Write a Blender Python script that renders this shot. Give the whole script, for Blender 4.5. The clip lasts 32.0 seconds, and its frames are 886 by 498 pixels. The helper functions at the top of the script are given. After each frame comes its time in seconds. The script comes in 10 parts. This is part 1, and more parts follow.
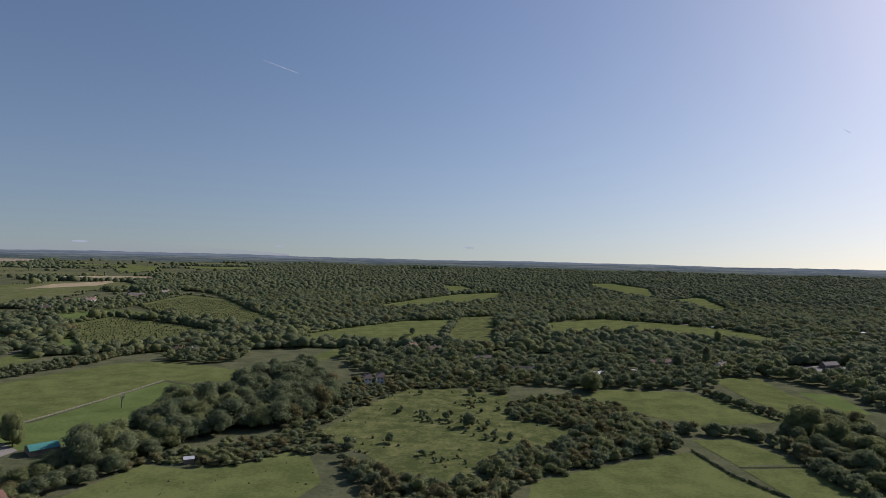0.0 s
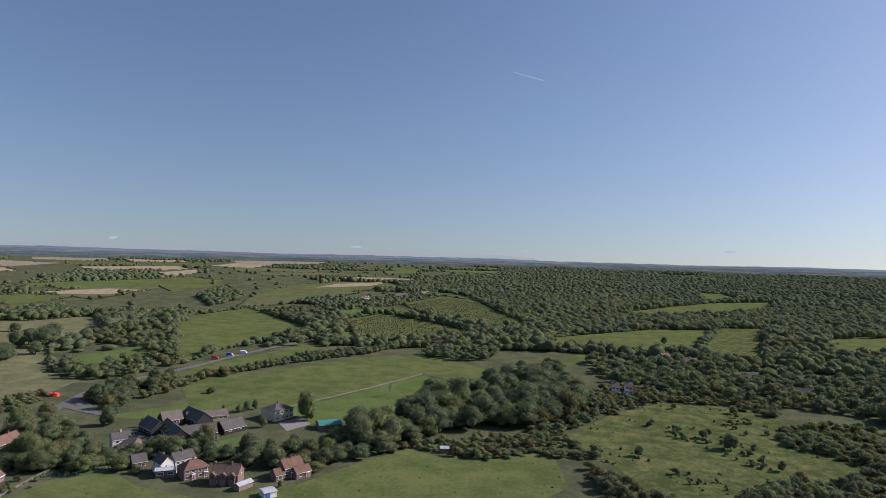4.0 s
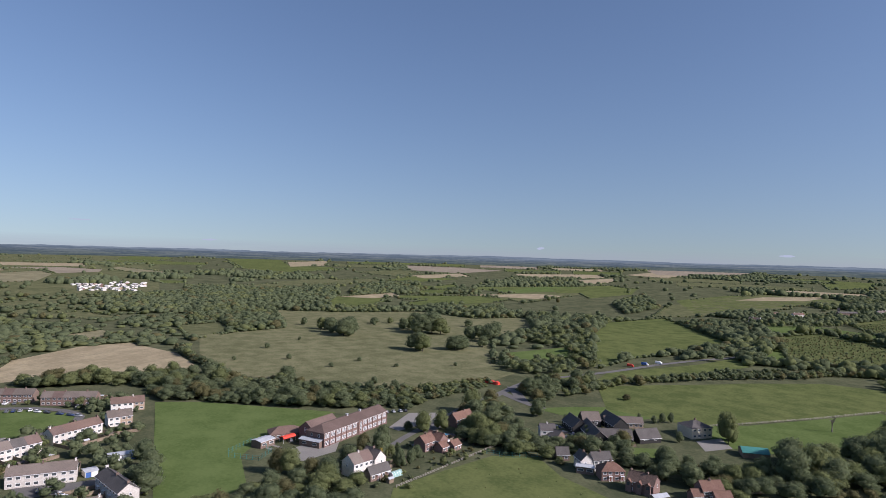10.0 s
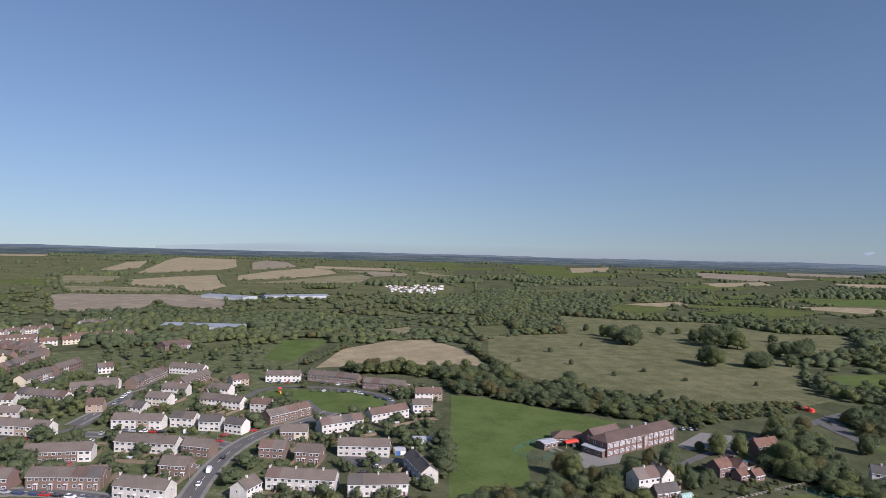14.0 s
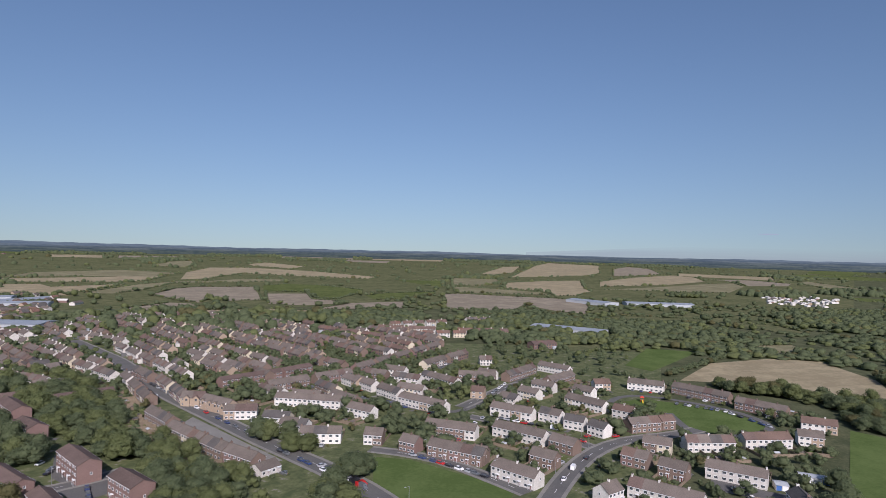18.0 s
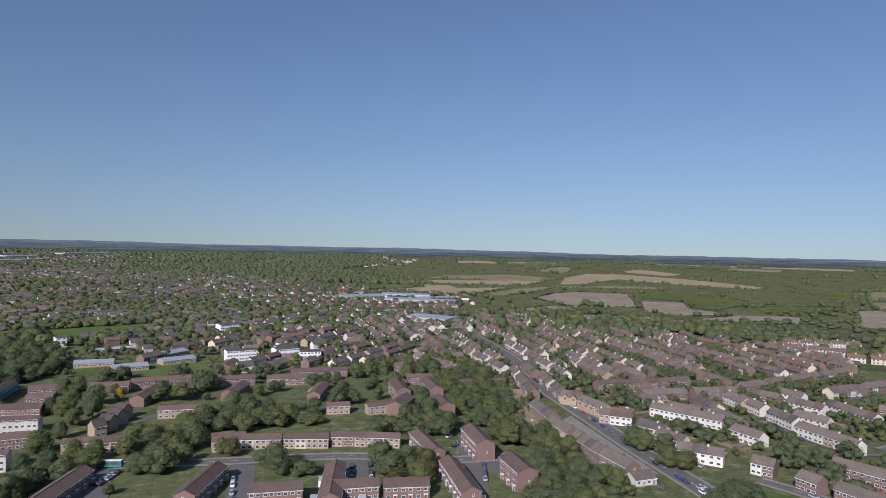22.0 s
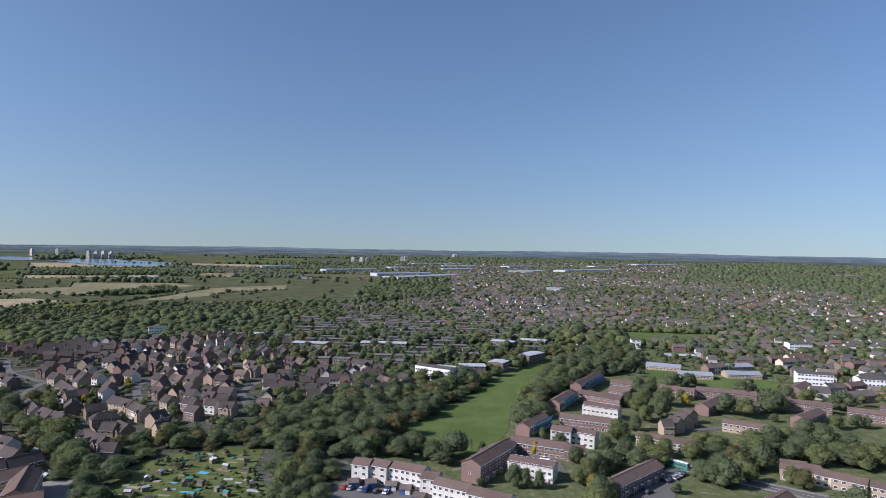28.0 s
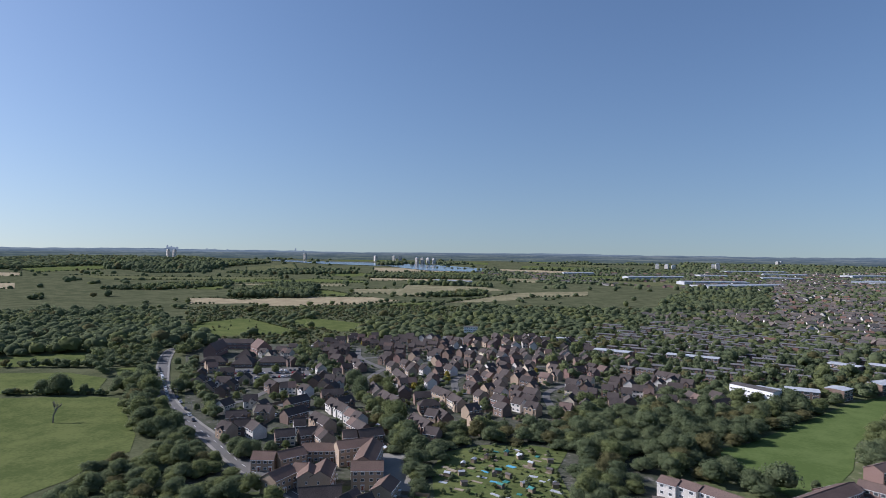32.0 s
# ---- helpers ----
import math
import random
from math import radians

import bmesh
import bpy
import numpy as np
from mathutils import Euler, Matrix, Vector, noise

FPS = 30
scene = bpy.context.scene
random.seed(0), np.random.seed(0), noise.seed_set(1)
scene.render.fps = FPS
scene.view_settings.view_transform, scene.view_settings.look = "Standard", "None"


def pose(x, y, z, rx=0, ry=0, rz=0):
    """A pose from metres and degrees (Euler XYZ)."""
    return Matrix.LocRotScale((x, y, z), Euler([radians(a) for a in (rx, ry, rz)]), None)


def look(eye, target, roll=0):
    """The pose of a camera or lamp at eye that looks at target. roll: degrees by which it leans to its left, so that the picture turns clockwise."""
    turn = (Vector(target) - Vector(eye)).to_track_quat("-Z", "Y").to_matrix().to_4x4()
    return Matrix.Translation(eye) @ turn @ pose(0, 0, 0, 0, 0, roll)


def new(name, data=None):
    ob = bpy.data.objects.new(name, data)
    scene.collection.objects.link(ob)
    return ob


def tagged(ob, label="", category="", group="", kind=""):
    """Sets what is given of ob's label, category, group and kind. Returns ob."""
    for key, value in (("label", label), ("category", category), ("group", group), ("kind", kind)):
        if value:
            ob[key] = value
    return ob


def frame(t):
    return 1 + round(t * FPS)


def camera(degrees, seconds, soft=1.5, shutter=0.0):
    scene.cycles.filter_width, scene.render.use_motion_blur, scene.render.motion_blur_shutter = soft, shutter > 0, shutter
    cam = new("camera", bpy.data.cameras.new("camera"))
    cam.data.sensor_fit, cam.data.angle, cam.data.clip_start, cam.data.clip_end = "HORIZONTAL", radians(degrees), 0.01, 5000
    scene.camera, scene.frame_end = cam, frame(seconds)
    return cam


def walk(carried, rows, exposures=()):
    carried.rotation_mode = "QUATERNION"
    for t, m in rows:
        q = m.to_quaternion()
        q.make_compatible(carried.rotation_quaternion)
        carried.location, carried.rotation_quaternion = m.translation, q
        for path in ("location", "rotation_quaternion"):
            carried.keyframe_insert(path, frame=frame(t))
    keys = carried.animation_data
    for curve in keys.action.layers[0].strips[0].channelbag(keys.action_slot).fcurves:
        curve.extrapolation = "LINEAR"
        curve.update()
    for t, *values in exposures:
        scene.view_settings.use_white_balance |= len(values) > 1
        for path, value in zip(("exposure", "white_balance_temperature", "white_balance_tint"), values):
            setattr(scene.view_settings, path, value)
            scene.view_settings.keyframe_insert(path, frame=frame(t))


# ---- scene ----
# A panorama from a hovering drone, turning left over farmland, a village and a town.
EYE_Z = 95.0
cam = camera(71.15, 32.0, soft=0.84)
PATH = [
    (0, 0.00, 0.81, -1.39),
    (0.5, 2.62, 0.79, -1.36),
    (1, 5.44, 0.76, -1.38),
    (1.5, 7.98, 0.73, -1.36),
    (2, 10.77, 0.70, -1.37),
    (2.5, 13.55, 0.68, -1.35),
    (3, 16.64, 0.66, -1.32),
    (3.5, 19.60, 0.66, -1.44),
    (5.5, 31.23, 0.60, -1.50),
    (6, 34.35, 0.58, -1.44),
    (6.5, 37.32, 0.58, -1.50),
    (7, 40.49, 0.59, -1.53),
    (7.5, 43.30, 0.56, -1.53),
    (8, 46.48, 0.56, -1.54),
    (8.5, 49.54, 0.56, -1.55),
    (9, 52.89, 0.54, -1.56),
    (9.5, 56.09, 0.52, -1.57),
    (10, 59.46, 0.50, -1.62),
    (10.5, 62.40, 0.50, -1.58),
    (11, 65.51, 0.47, -1.60),
    (11.5, 68.52, 0.45, -1.60),
    (12, 71.77, 0.44, -1.57),
    (12.5, 74.90, 0.41, -1.55),
    (13, 78.33, 0.40, -1.51),
    (13.5, 81.50, 0.41, -1.52),
    (14, 85.08, 0.37, -1.48),
    (14.5, 88.67, 0.34, -1.50),
    (16.5, 104.73, 0.21, -1.53),
    (17, 109.07, 0.15, -1.54),
    (17.5, 113.20, 0.13, -1.48),
    (18, 117.62, 0.12, -1.46),
    (18.5, 121.50, 0.08, -1.49),
    (19, 125.54, 0.06, -1.45),
    (19.5, 129.35, 0.04, -1.40),
    (20, 133.62, 0.03, -1.38),
    (20.5, 137.83, -0.01, -1.39),
    (21, 142.48, -0.02, -1.39),
    (21.5, 146.73, -0.04, -1.38),
    (22, 151.28, -0.07, -1.36),
    (22.5, 155.67, -0.08, -1.30),
    (23, 160.68, -0.08, -1.26),
    (23.5, 165.39, -0.10, -1.21),
    (24, 170.34, -0.13, -1.15),
    (24.5, 174.22, -0.10, -1.18),
    (25, 178.24, -0.12, -1.18),
    (25.5, 182.01, -0.11, -1.15),
    (27.5, 196.41, -0.05, -0.96),
    (28, 200.22, -0.03, -1.00),
    (28.5, 203.92, -0.03, -0.99),
    (29, 207.81, -0.01, -0.97),
    (29.5, 211.20, 0.01, -0.94),
    (30, 214.36, 0.05, -0.87),
    (30.5, 217.32, 0.08, -0.88),
    (31, 221.00, 0.10, -0.87),
    (31.5, 224.26, 0.13, -0.87),
    (32, 227.57, 0.16, -0.79),
]
walk(cam, [(t, pose(0, 0, EYE_Z, 90 + p, r, y)) for t, y, p, r in PATH], exposures=[(0.0, -0.1, 6450, 21), (3.0, 0.1, 6350, 21), (7.0, 0.27, 6250, 22), (13.0, 0.14, 6150, 21), (17.0, 0.0, 6090, 20), (20.0, -0.08, 6050, 20), (22.5, -0.02, 6000, 20), (25.0, 0.14, 5950, 19), (28.0, 0.29, 5900, 18), (32.0, 0.23, 5850, 17)])

# ---- light ----
SUN_AZ, SUN_EL = -53.0, 32.0
world = bpy.data.worlds.new("world")
scene.world = world
world.use_nodes = True
wn = world.node_tree
sky = wn.nodes.new("ShaderNodeTexSky")
sky.sky_type, sky.sun_disc = "NISHITA", False
sky.sun_elevation, sky.sun_rotation = radians(SUN_EL), radians(-SUN_AZ)
sky.altitude, sky.air_density, sky.dust_density, sky.ozone_density = 100.0, 1.12, 1.05, 3.5
way = wn.nodes.new("ShaderNodeTexCoord")
lift = wn.nodes.new("ShaderNodeMapping")
lift.inputs["Location"].default_value, lift.inputs["Scale"].default_value = (0, 0, 0.065), (1, 1, 0.85)
wn.links.new(way.outputs["Generated"], lift.inputs[0])
wn.links.new(lift.outputs[0], sky.inputs[0])
wn.links.new(sky.outputs[0], wn.nodes["Background"].inputs[0])
wn.nodes["Background"].inputs[1].default_value = 0.086
sun = new("sun", bpy.data.lights.new("sun", "SUN"))
sun.data.energy, sun.data.angle, sun.data.color = 5.0, radians(0.53), (1.0, 0.94, 0.875)
sa, se = radians(SUN_AZ), radians(SUN_EL)
sun.matrix_world = look((-math.sin(sa) * math.cos(se) * 900, math.cos(sa) * math.cos(se) * 900, math.sin(se) * 900), (0, 0, 0))


# ---- materials ----
def lin(c):
    return tuple(((v / 255 + 0.055) / 1.055) ** 2.4 if v > 10 else v / 3295 for v in c)


def material(name, low, high, scale=1.0, fine=8.0, rough=0.9, bump=0.3, metal=0.0, third=None, island=False, each=False, spec=0.3, lines=0.0, thin=0.0, patchy=0.0):
    """A surface that wanders between two or three base colours at two scales, with a little relief."""
    m = bpy.data.materials.new(name)
    m.use_nodes = True
    t = m.node_tree
    n, k = t.nodes, t.links.new
    b = n["Principled BSDF"]
    b.inputs["Roughness"].default_value, b.inputs["Metallic"].default_value = rough, metal
    b.inputs["Specular IOR Level"].default_value = spec
    geo = n.new("ShaderNodeNewGeometry")
    big, small = n.new("ShaderNodeTexNoise"), n.new("ShaderNodeTexNoise")
    for tex, s in ((big, scale), (small, fine)):
        tex.inputs["Scale"].default_value, tex.inputs["Detail"].default_value = s, 4.0
        k(geo.outputs["Position"], tex.inputs["Vector"])
    mix = n.new("ShaderNodeMath")
    mix.operation = "MULTIPLY_ADD"
    mix.inputs[1].default_value = 0.55
    k(small.outputs[0], mix.inputs[0])
    half = n.new("ShaderNodeMath")
    half.operation = "MULTIPLY"
    half.inputs[1].default_value = 0.45
    k(big.outputs[0], half.inputs[0])
    k(half.outputs[0], mix.inputs[2])
    value = mix.outputs[0]
    if island or each:
        add = n.new("ShaderNodeMath")
        add.operation = "MULTIPLY_ADD"
        add.inputs[1].default_value = 0.1 if thin else 0.22
        if island:
            k(geo.outputs["Random Per Island"], add.inputs[0])
        else:
            k(n.new("ShaderNodeObjectInfo").outputs["Random"], add.inputs[0])
        shift = n.new("ShaderNodeMath")
        shift.operation = "SUBTRACT"
        shift.inputs[1].default_value = 0.05 if thin else 0.11
        k(value, add.inputs[2])
        k(add.outputs[0], shift.inputs[0])
        value = shift.outputs[0]
    if lines:
        wave = n.new("ShaderNodeTexWave")
        wave.wave_type, wave.bands_direction, wave.wave_profile = "BANDS", "DIAGONAL", "SAW"
        wave.inputs["Scale"].default_value, wave.inputs["Distortion"].default_value = lines, 1.5
        k(geo.outputs["Position"], wave.inputs["Vector"])
        row_mark = n.new("ShaderNodeMath")
        row_mark.operation = "MULTIPLY_ADD"
        row_mark.inputs[1].default_value = -0.14
        k(wave.outputs["Fac"], row_mark.inputs[0])
        k(value, row_mark.inputs[2])
        value = row_mark.outputs[0]
    if patchy:
        worn = n.new("ShaderNodeTexNoise")
        worn.inputs["Scale"].default_value, worn.inputs["Detail"].default_value, worn.inputs["Roughness"].default_value = patchy, 6.0, 0.65
        k(geo.outputs["Position"], worn.inputs["Vector"])
        patch = n.new("ShaderNodeMath")
        patch.operation = "MULTIPLY_ADD"
        patch.inputs[1].default_value, patch.inputs[2].default_value = 1.25, -0.625
        k(worn.outputs[0], patch.inputs[0])
        total = n.new("ShaderNodeMath")
        k(patch.outputs[0], total.inputs[0])
        k(value, total.inputs[1])
        value = total.outputs[0]
    ramp = n.new("ShaderNodeValToRGB")
    ramp.color_ramp.elements[0].position, ramp.color_ramp.elements[1].position = 0.34, 0.66
    ramp.color_ramp.elements[0].color, ramp.color_ramp.elements[1].color = (*low, 1), (*high, 1)
    if third:
        e = ramp.color_ramp.elements.new(0.74)
        e.color = (*third, 1)
    k(value, ramp.inputs[0])
    k(ramp.outputs[0], b.inputs["Base Color"])
    if thin:
        seep, blend = n.new("ShaderNodeBsdfTranslucent"), n.new("ShaderNodeMixShader")
        blend.inputs[0].default_value = thin
        k(ramp.outputs[0], seep.inputs[0])
        k(b.outputs[0], blend.inputs[1])
        k(seep.outputs[0], blend.inputs[2])
        k(blend.outputs[0], n["Material Output"].inputs[0])
    if bump:
        bp = n.new("ShaderNodeBump")
        bp.inputs["Strength"].default_value, bp.inputs["Distance"].default_value = bump, 0.5 / fine
        k(small.outputs[0], bp.inputs["Height"])
        k(bp.outputs[0], b.inputs["Normal"])
    return m


M = {
    "soil": material("soil", (0.0671, 0.0771, 0.0418), (0.114, 0.12, 0.0676), 0.02, 0.55, bump=0.14, patchy=0.05, spec=0.0),
    "town_ground": material("town_ground", (0.078, 0.096, 0.044), (0.14, 0.15, 0.072), 0.16, 0.5, third=(0.22, 0.205, 0.17), patchy=0.14, spec=0.05),
    "estate_ground": material("estate_ground", (0.052, 0.06, 0.038), (0.1, 0.1, 0.08), 0.16, 0.5, third=(0.16, 0.152, 0.135), patchy=0.14, spec=0.05),
    "pasture": material("pasture", (0.0781, 0.1, 0.0357), (0.125, 0.144, 0.0536), 0.012, 0.55, bump=0.14, patchy=0.06, spec=0.0),
    "rough": material("rough_grass", (0.0835, 0.0966, 0.0468), (0.145, 0.145, 0.0749), 0.015, 0.55, bump=0.14, patchy=0.07, spec=0.0),
    "park": material("parkland_grass", (0.112, 0.118, 0.0601), (0.181, 0.177, 0.097), 0.009, 0.55, bump=0.14, patchy=0.06, spec=0.0),
    "fallow": material("fallow_grass", (0.18, 0.166, 0.094), (0.262, 0.235, 0.14), 0.012, 0.3, lines=0.02, patchy=0.03, spec=0.05),
    "mown": material("mown_grass", (0.0821, 0.118, 0.0375), (0.113, 0.152, 0.053), 0.012, 0.55, bump=0.14, patchy=0.05, spec=0.0),
    "scrub": material("scrub_grass", (0.0588, 0.076, 0.0291), (0.122, 0.135, 0.053), 0.03, 0.55, third=(0.155, 0.152, 0.0727), bump=0.14, patchy=0.12, spec=0.0),
    "stubble": material("stubble", (0.27, 0.225, 0.14), (0.37, 0.31, 0.196), 0.012, 0.25, lines=0.02, patchy=0.04, spec=0.05),
    "plough": material("ploughed_soil", (0.225, 0.19, 0.138), (0.315, 0.268, 0.198), 0.012, 0.25, lines=0.02, patchy=0.04, spec=0.05),
    "asphalt": material("asphalt", (0.105, 0.10, 0.095), (0.145, 0.14, 0.13), 0.1, 2.0),
    "concrete": material("paving", (0.19, 0.18, 0.16), (0.26, 0.245, 0.22), 0.1, 2.0),
    "leaf": material("leaves", (0.115, 0.146, 0.0797), (0.183, 0.213, 0.112), 0.03, 0.9, 0.95, 0.3, island=True, spec=0.06, thin=0.5),
    "leaf_b": material("yellowing_leaves", (0.144, 0.17, 0.0743), (0.216, 0.242, 0.107), 0.03, 0.9, 0.95, 0.3, island=True, spec=0.06, thin=0.5),
    "leaf_c": material("autumn_leaves", (0.125, 0.121, 0.0598), (0.194, 0.183, 0.0851), 0.03, 0.9, 0.95, 0.3, island=True, spec=0.06, thin=0.5),
    "yellow": material("yellow_leaves", (0.20, 0.16, 0.02), (0.34, 0.26, 0.03), 0.2, 1.5, 0.75, 0.5),
    "bark": material("bark", (0.05, 0.04, 0.03), (0.10, 0.085, 0.065), 0.8, 5.0),
    "deadwood": material("bare_branches", (0.16, 0.14, 0.12), (0.25, 0.22, 0.19), 0.8, 5.0),
    "render": material("white_render", (0.47, 0.44, 0.4), (0.7, 0.67, 0.62), 0.15, 1.5, 0.85, 0.1, each=True),
    "cream": material("cream_render", (0.50, 0.44, 0.33), (0.62, 0.55, 0.42), 0.15, 1.5, 0.85, 0.1),
    "brick": material("brown_brick", (0.15, 0.106, 0.085), (0.21, 0.152, 0.122), 0.15, 3.0, 0.9, 0.2),
    "red_brick": material("red_brick", (0.17, 0.11, 0.096), (0.235, 0.153, 0.133), 0.15, 3.0, 0.9, 0.2),
    "tan_brick": material("buff_brick", (0.304, 0.23, 0.165), (0.396, 0.309, 0.231), 0.15, 3.0, 0.9, 0.2),
    "tile": material("brown_roof_tiles", (0.124, 0.104, 0.0897), (0.192, 0.16, 0.138), 0.2, 2.5, 0.85, 0.4, each=True, spec=0.08),
    "tile_red": material("red_roof_tiles", (0.126, 0.088, 0.0718), (0.181, 0.125, 0.101), 0.2, 2.5, 0.85, 0.4, each=True, spec=0.08),
    "tile_plum": material("dark_plum_roof_tiles", (0.055, 0.046, 0.043), (0.095, 0.08, 0.074), 0.2, 2.5, 0.85, 0.4, each=True, spec=0.08),
    "tile_umber": material("umber_roof_tiles", (0.106, 0.0768, 0.0667), (0.167, 0.12, 0.103), 0.2, 2.5, 0.85, 0.4, each=True, spec=0.08),
    "tile_old": material("mottled_old_roof_tiles", (0.0904, 0.0655, 0.0563), (0.186, 0.13, 0.103), 0.35, 1.6, 0.9, 0.5, third=(0.226, 0.169, 0.132), spec=0.08),
    "felt": material("grey_roofing_felt", (0.115, 0.112, 0.112), (0.19, 0.186, 0.184), 0.12, 1.5, 0.9, 0.2, each=True, spec=0.08),
    "tile_clay": material("clay_roof_tiles", (0.13, 0.0764, 0.0588), (0.211, 0.129, 0.0991), 0.35, 2.0, 0.9, 0.4, spec=0.08),
    "slate": material("slate", (0.08, 0.074, 0.07), (0.128, 0.118, 0.11), 0.2, 2.5, 0.7, 0.3, spec=0.08),
    "weatherboard": material("black_weatherboard", (0.022, 0.022, 0.022), (0.04, 0.038, 0.036), 0.3, 2.0, 0.8, 0.3),
    "sheet": material("grey_sheet_roof", (0.34, 0.36, 0.38), (0.46, 0.48, 0.50), 0.05, 0.8, 0.6, 0.1),
    "white_sheet": material("white_sheet", (0.72, 0.72, 0.72), (0.85, 0.85, 0.85), 0.05, 0.8, 0.5, 0.05),
    "blue_sheet": material("blue_grey_sheet", (0.23, 0.255, 0.28), (0.32, 0.345, 0.375), 0.05, 0.8, 0.5, 0.1),
    "teal": material("teal_sheet", (0.04, 0.17, 0.15), (0.06, 0.23, 0.20), 0.1, 1.0, 0.6, 0.1),
    "red_paint": material("red_cover", (0.55, 0.05, 0.03), (0.65, 0.08, 0.05), 0.2, 1.5, 0.6, 0.3),
    "blue_paint": material("blue_paint", (0.05, 0.12, 0.32), (0.07, 0.16, 0.40), 0.2, 1.5, 0.5, 0.1),
    "frame": material("white_frames", (0.70, 0.70, 0.70), (0.78, 0.78, 0.78), 1.0, 6.0, 0.5, 0.0),
    "door": material("door_paint", (0.14, 0.05, 0.04), (0.25, 0.10, 0.07), 0.4, 4.0, 0.5, 0.0, each=True),
    "wood": material("weathered_wood", (0.16, 0.12, 0.085), (0.26, 0.21, 0.15), 0.5, 4.0),
    "pale_wood": material("pale_rail_wood", (0.259, 0.238, 0.202), (0.331, 0.302, 0.259), 0.5, 4.0),
    "rubber": material("rubber", (0.015, 0.015, 0.015), (0.03, 0.03, 0.03), 1.0, 8.0),
    "metal": material("galvanised_steel", (0.35, 0.36, 0.37), (0.45, 0.46, 0.47), 0.5, 4.0, 0.45, 0.0, 0.8),
    "water": material("water", (0.10, 0.13, 0.16), (0.13, 0.16, 0.19), 0.01, 0.1, 0.15, 0.0, spec=0.5),
}
glass = material("glass", (0.05, 0.055, 0.06), (0.10, 0.11, 0.12), 0.3, 3.0, 0.12, 0.0, spec=0.6)
M["glass"] = glass


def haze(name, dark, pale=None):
    """The plain glowing backdrop beyond the land, haze painted in: far woods and fields in streaks."""
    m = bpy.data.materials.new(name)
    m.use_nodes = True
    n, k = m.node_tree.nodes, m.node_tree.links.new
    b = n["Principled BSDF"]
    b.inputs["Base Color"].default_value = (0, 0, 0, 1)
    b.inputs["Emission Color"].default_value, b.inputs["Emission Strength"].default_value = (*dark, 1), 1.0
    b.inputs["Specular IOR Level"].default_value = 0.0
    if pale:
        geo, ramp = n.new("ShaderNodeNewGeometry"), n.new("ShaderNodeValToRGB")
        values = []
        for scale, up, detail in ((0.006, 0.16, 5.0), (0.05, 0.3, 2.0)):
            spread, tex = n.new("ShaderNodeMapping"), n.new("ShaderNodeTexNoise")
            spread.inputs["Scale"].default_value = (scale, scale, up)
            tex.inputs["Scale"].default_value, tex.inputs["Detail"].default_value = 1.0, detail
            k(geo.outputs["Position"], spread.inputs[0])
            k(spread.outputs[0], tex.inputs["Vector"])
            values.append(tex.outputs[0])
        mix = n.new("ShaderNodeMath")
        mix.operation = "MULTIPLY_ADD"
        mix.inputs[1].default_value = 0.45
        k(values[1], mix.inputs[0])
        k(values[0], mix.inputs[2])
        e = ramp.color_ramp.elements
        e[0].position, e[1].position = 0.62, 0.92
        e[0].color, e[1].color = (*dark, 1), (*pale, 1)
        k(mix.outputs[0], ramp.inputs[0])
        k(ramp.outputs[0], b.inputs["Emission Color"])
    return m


# ---- the lie of the land ----
def ground_z(x, y):
    r = np.hypot(x, y)
    s = np.maximum(0.0, r - 900.0)
    k = np.clip((r - 700) / 800, 0, 1)
    return 0.0172 * s * s / (s + 400.0) + 3.0 * k * np.sin(x / 310 + 1.3) * np.sin(y / 370 + 0.5)


def mesh_from(name, verts, faces, mats, index=None, smooth=False):
    me = bpy.data.meshes.new(name)
    me.from_pydata(verts, [], faces)
    for m in mats:
        me.materials.append(M[m] if isinstance(m, str) else m)
    if index is not None:
        me.polygons.foreach_set("material_index", np.asarray(index, dtype=np.int32))
    if smooth:
        me.polygons.foreach_set("use_smooth", np.ones(len(me.polygons), dtype=bool))
    me.update()
    return me


def part(name, me, parent, label="", at=None):
    ob = new(name, me)
    ob.parent = parent
    if at is not None:
        ob.matrix_basis = at
    if label:
        tagged(ob, label)
    return ob


rings = [0.0]
while rings[-1] < 3640:
    rings.append(min(3640.0, rings[-1] + max(12.0, rings[-1] * 0.028)))
SEG = 180
gv, gf = [(0.0, 0.0, 0.0)], []
for r in rings[1:]:
    for i in range(SEG):
        a = 2 * math.pi * i / SEG
        x, y = -math.sin(a) * r, math.cos(a) * r
        gv.append((x, y, float(ground_z(x, y))))
for i in range(SEG):
    gf.append((0, 1 + i, 1 + (i + 1) % SEG))
for j in range(len(rings) - 2):
    for i in range(SEG):
        a, b = 1 + j * SEG + i, 1 + j * SEG + (i + 1) % SEG
        gf.append((a, a + SEG, b + SEG, b))
gi = []
for f in gf:
    x, y = sum(gv[v][0] for v in f) / len(f), sum(gv[v][1] for v in f) / len(f)
    az, r = math.degrees(math.atan2(-x, y)) % 360, math.hypot(x, y)
    gi.append(3 if 84 < az < 158 and r > 980 else 2 if 208 < az < 250 and 250 < r < 640 else 1 if 60 < r < (1500 if 135 < az < 200 else 640) and 98 < az < 245 else 0)
ground = tagged(new("ground", mesh_from("ground", gv, gf, ["soil", "town_ground", "estate_ground", "rough"], gi, True)), "gently rolling land of grass, hedgerow soil and gardens", "ground", kind="structure")

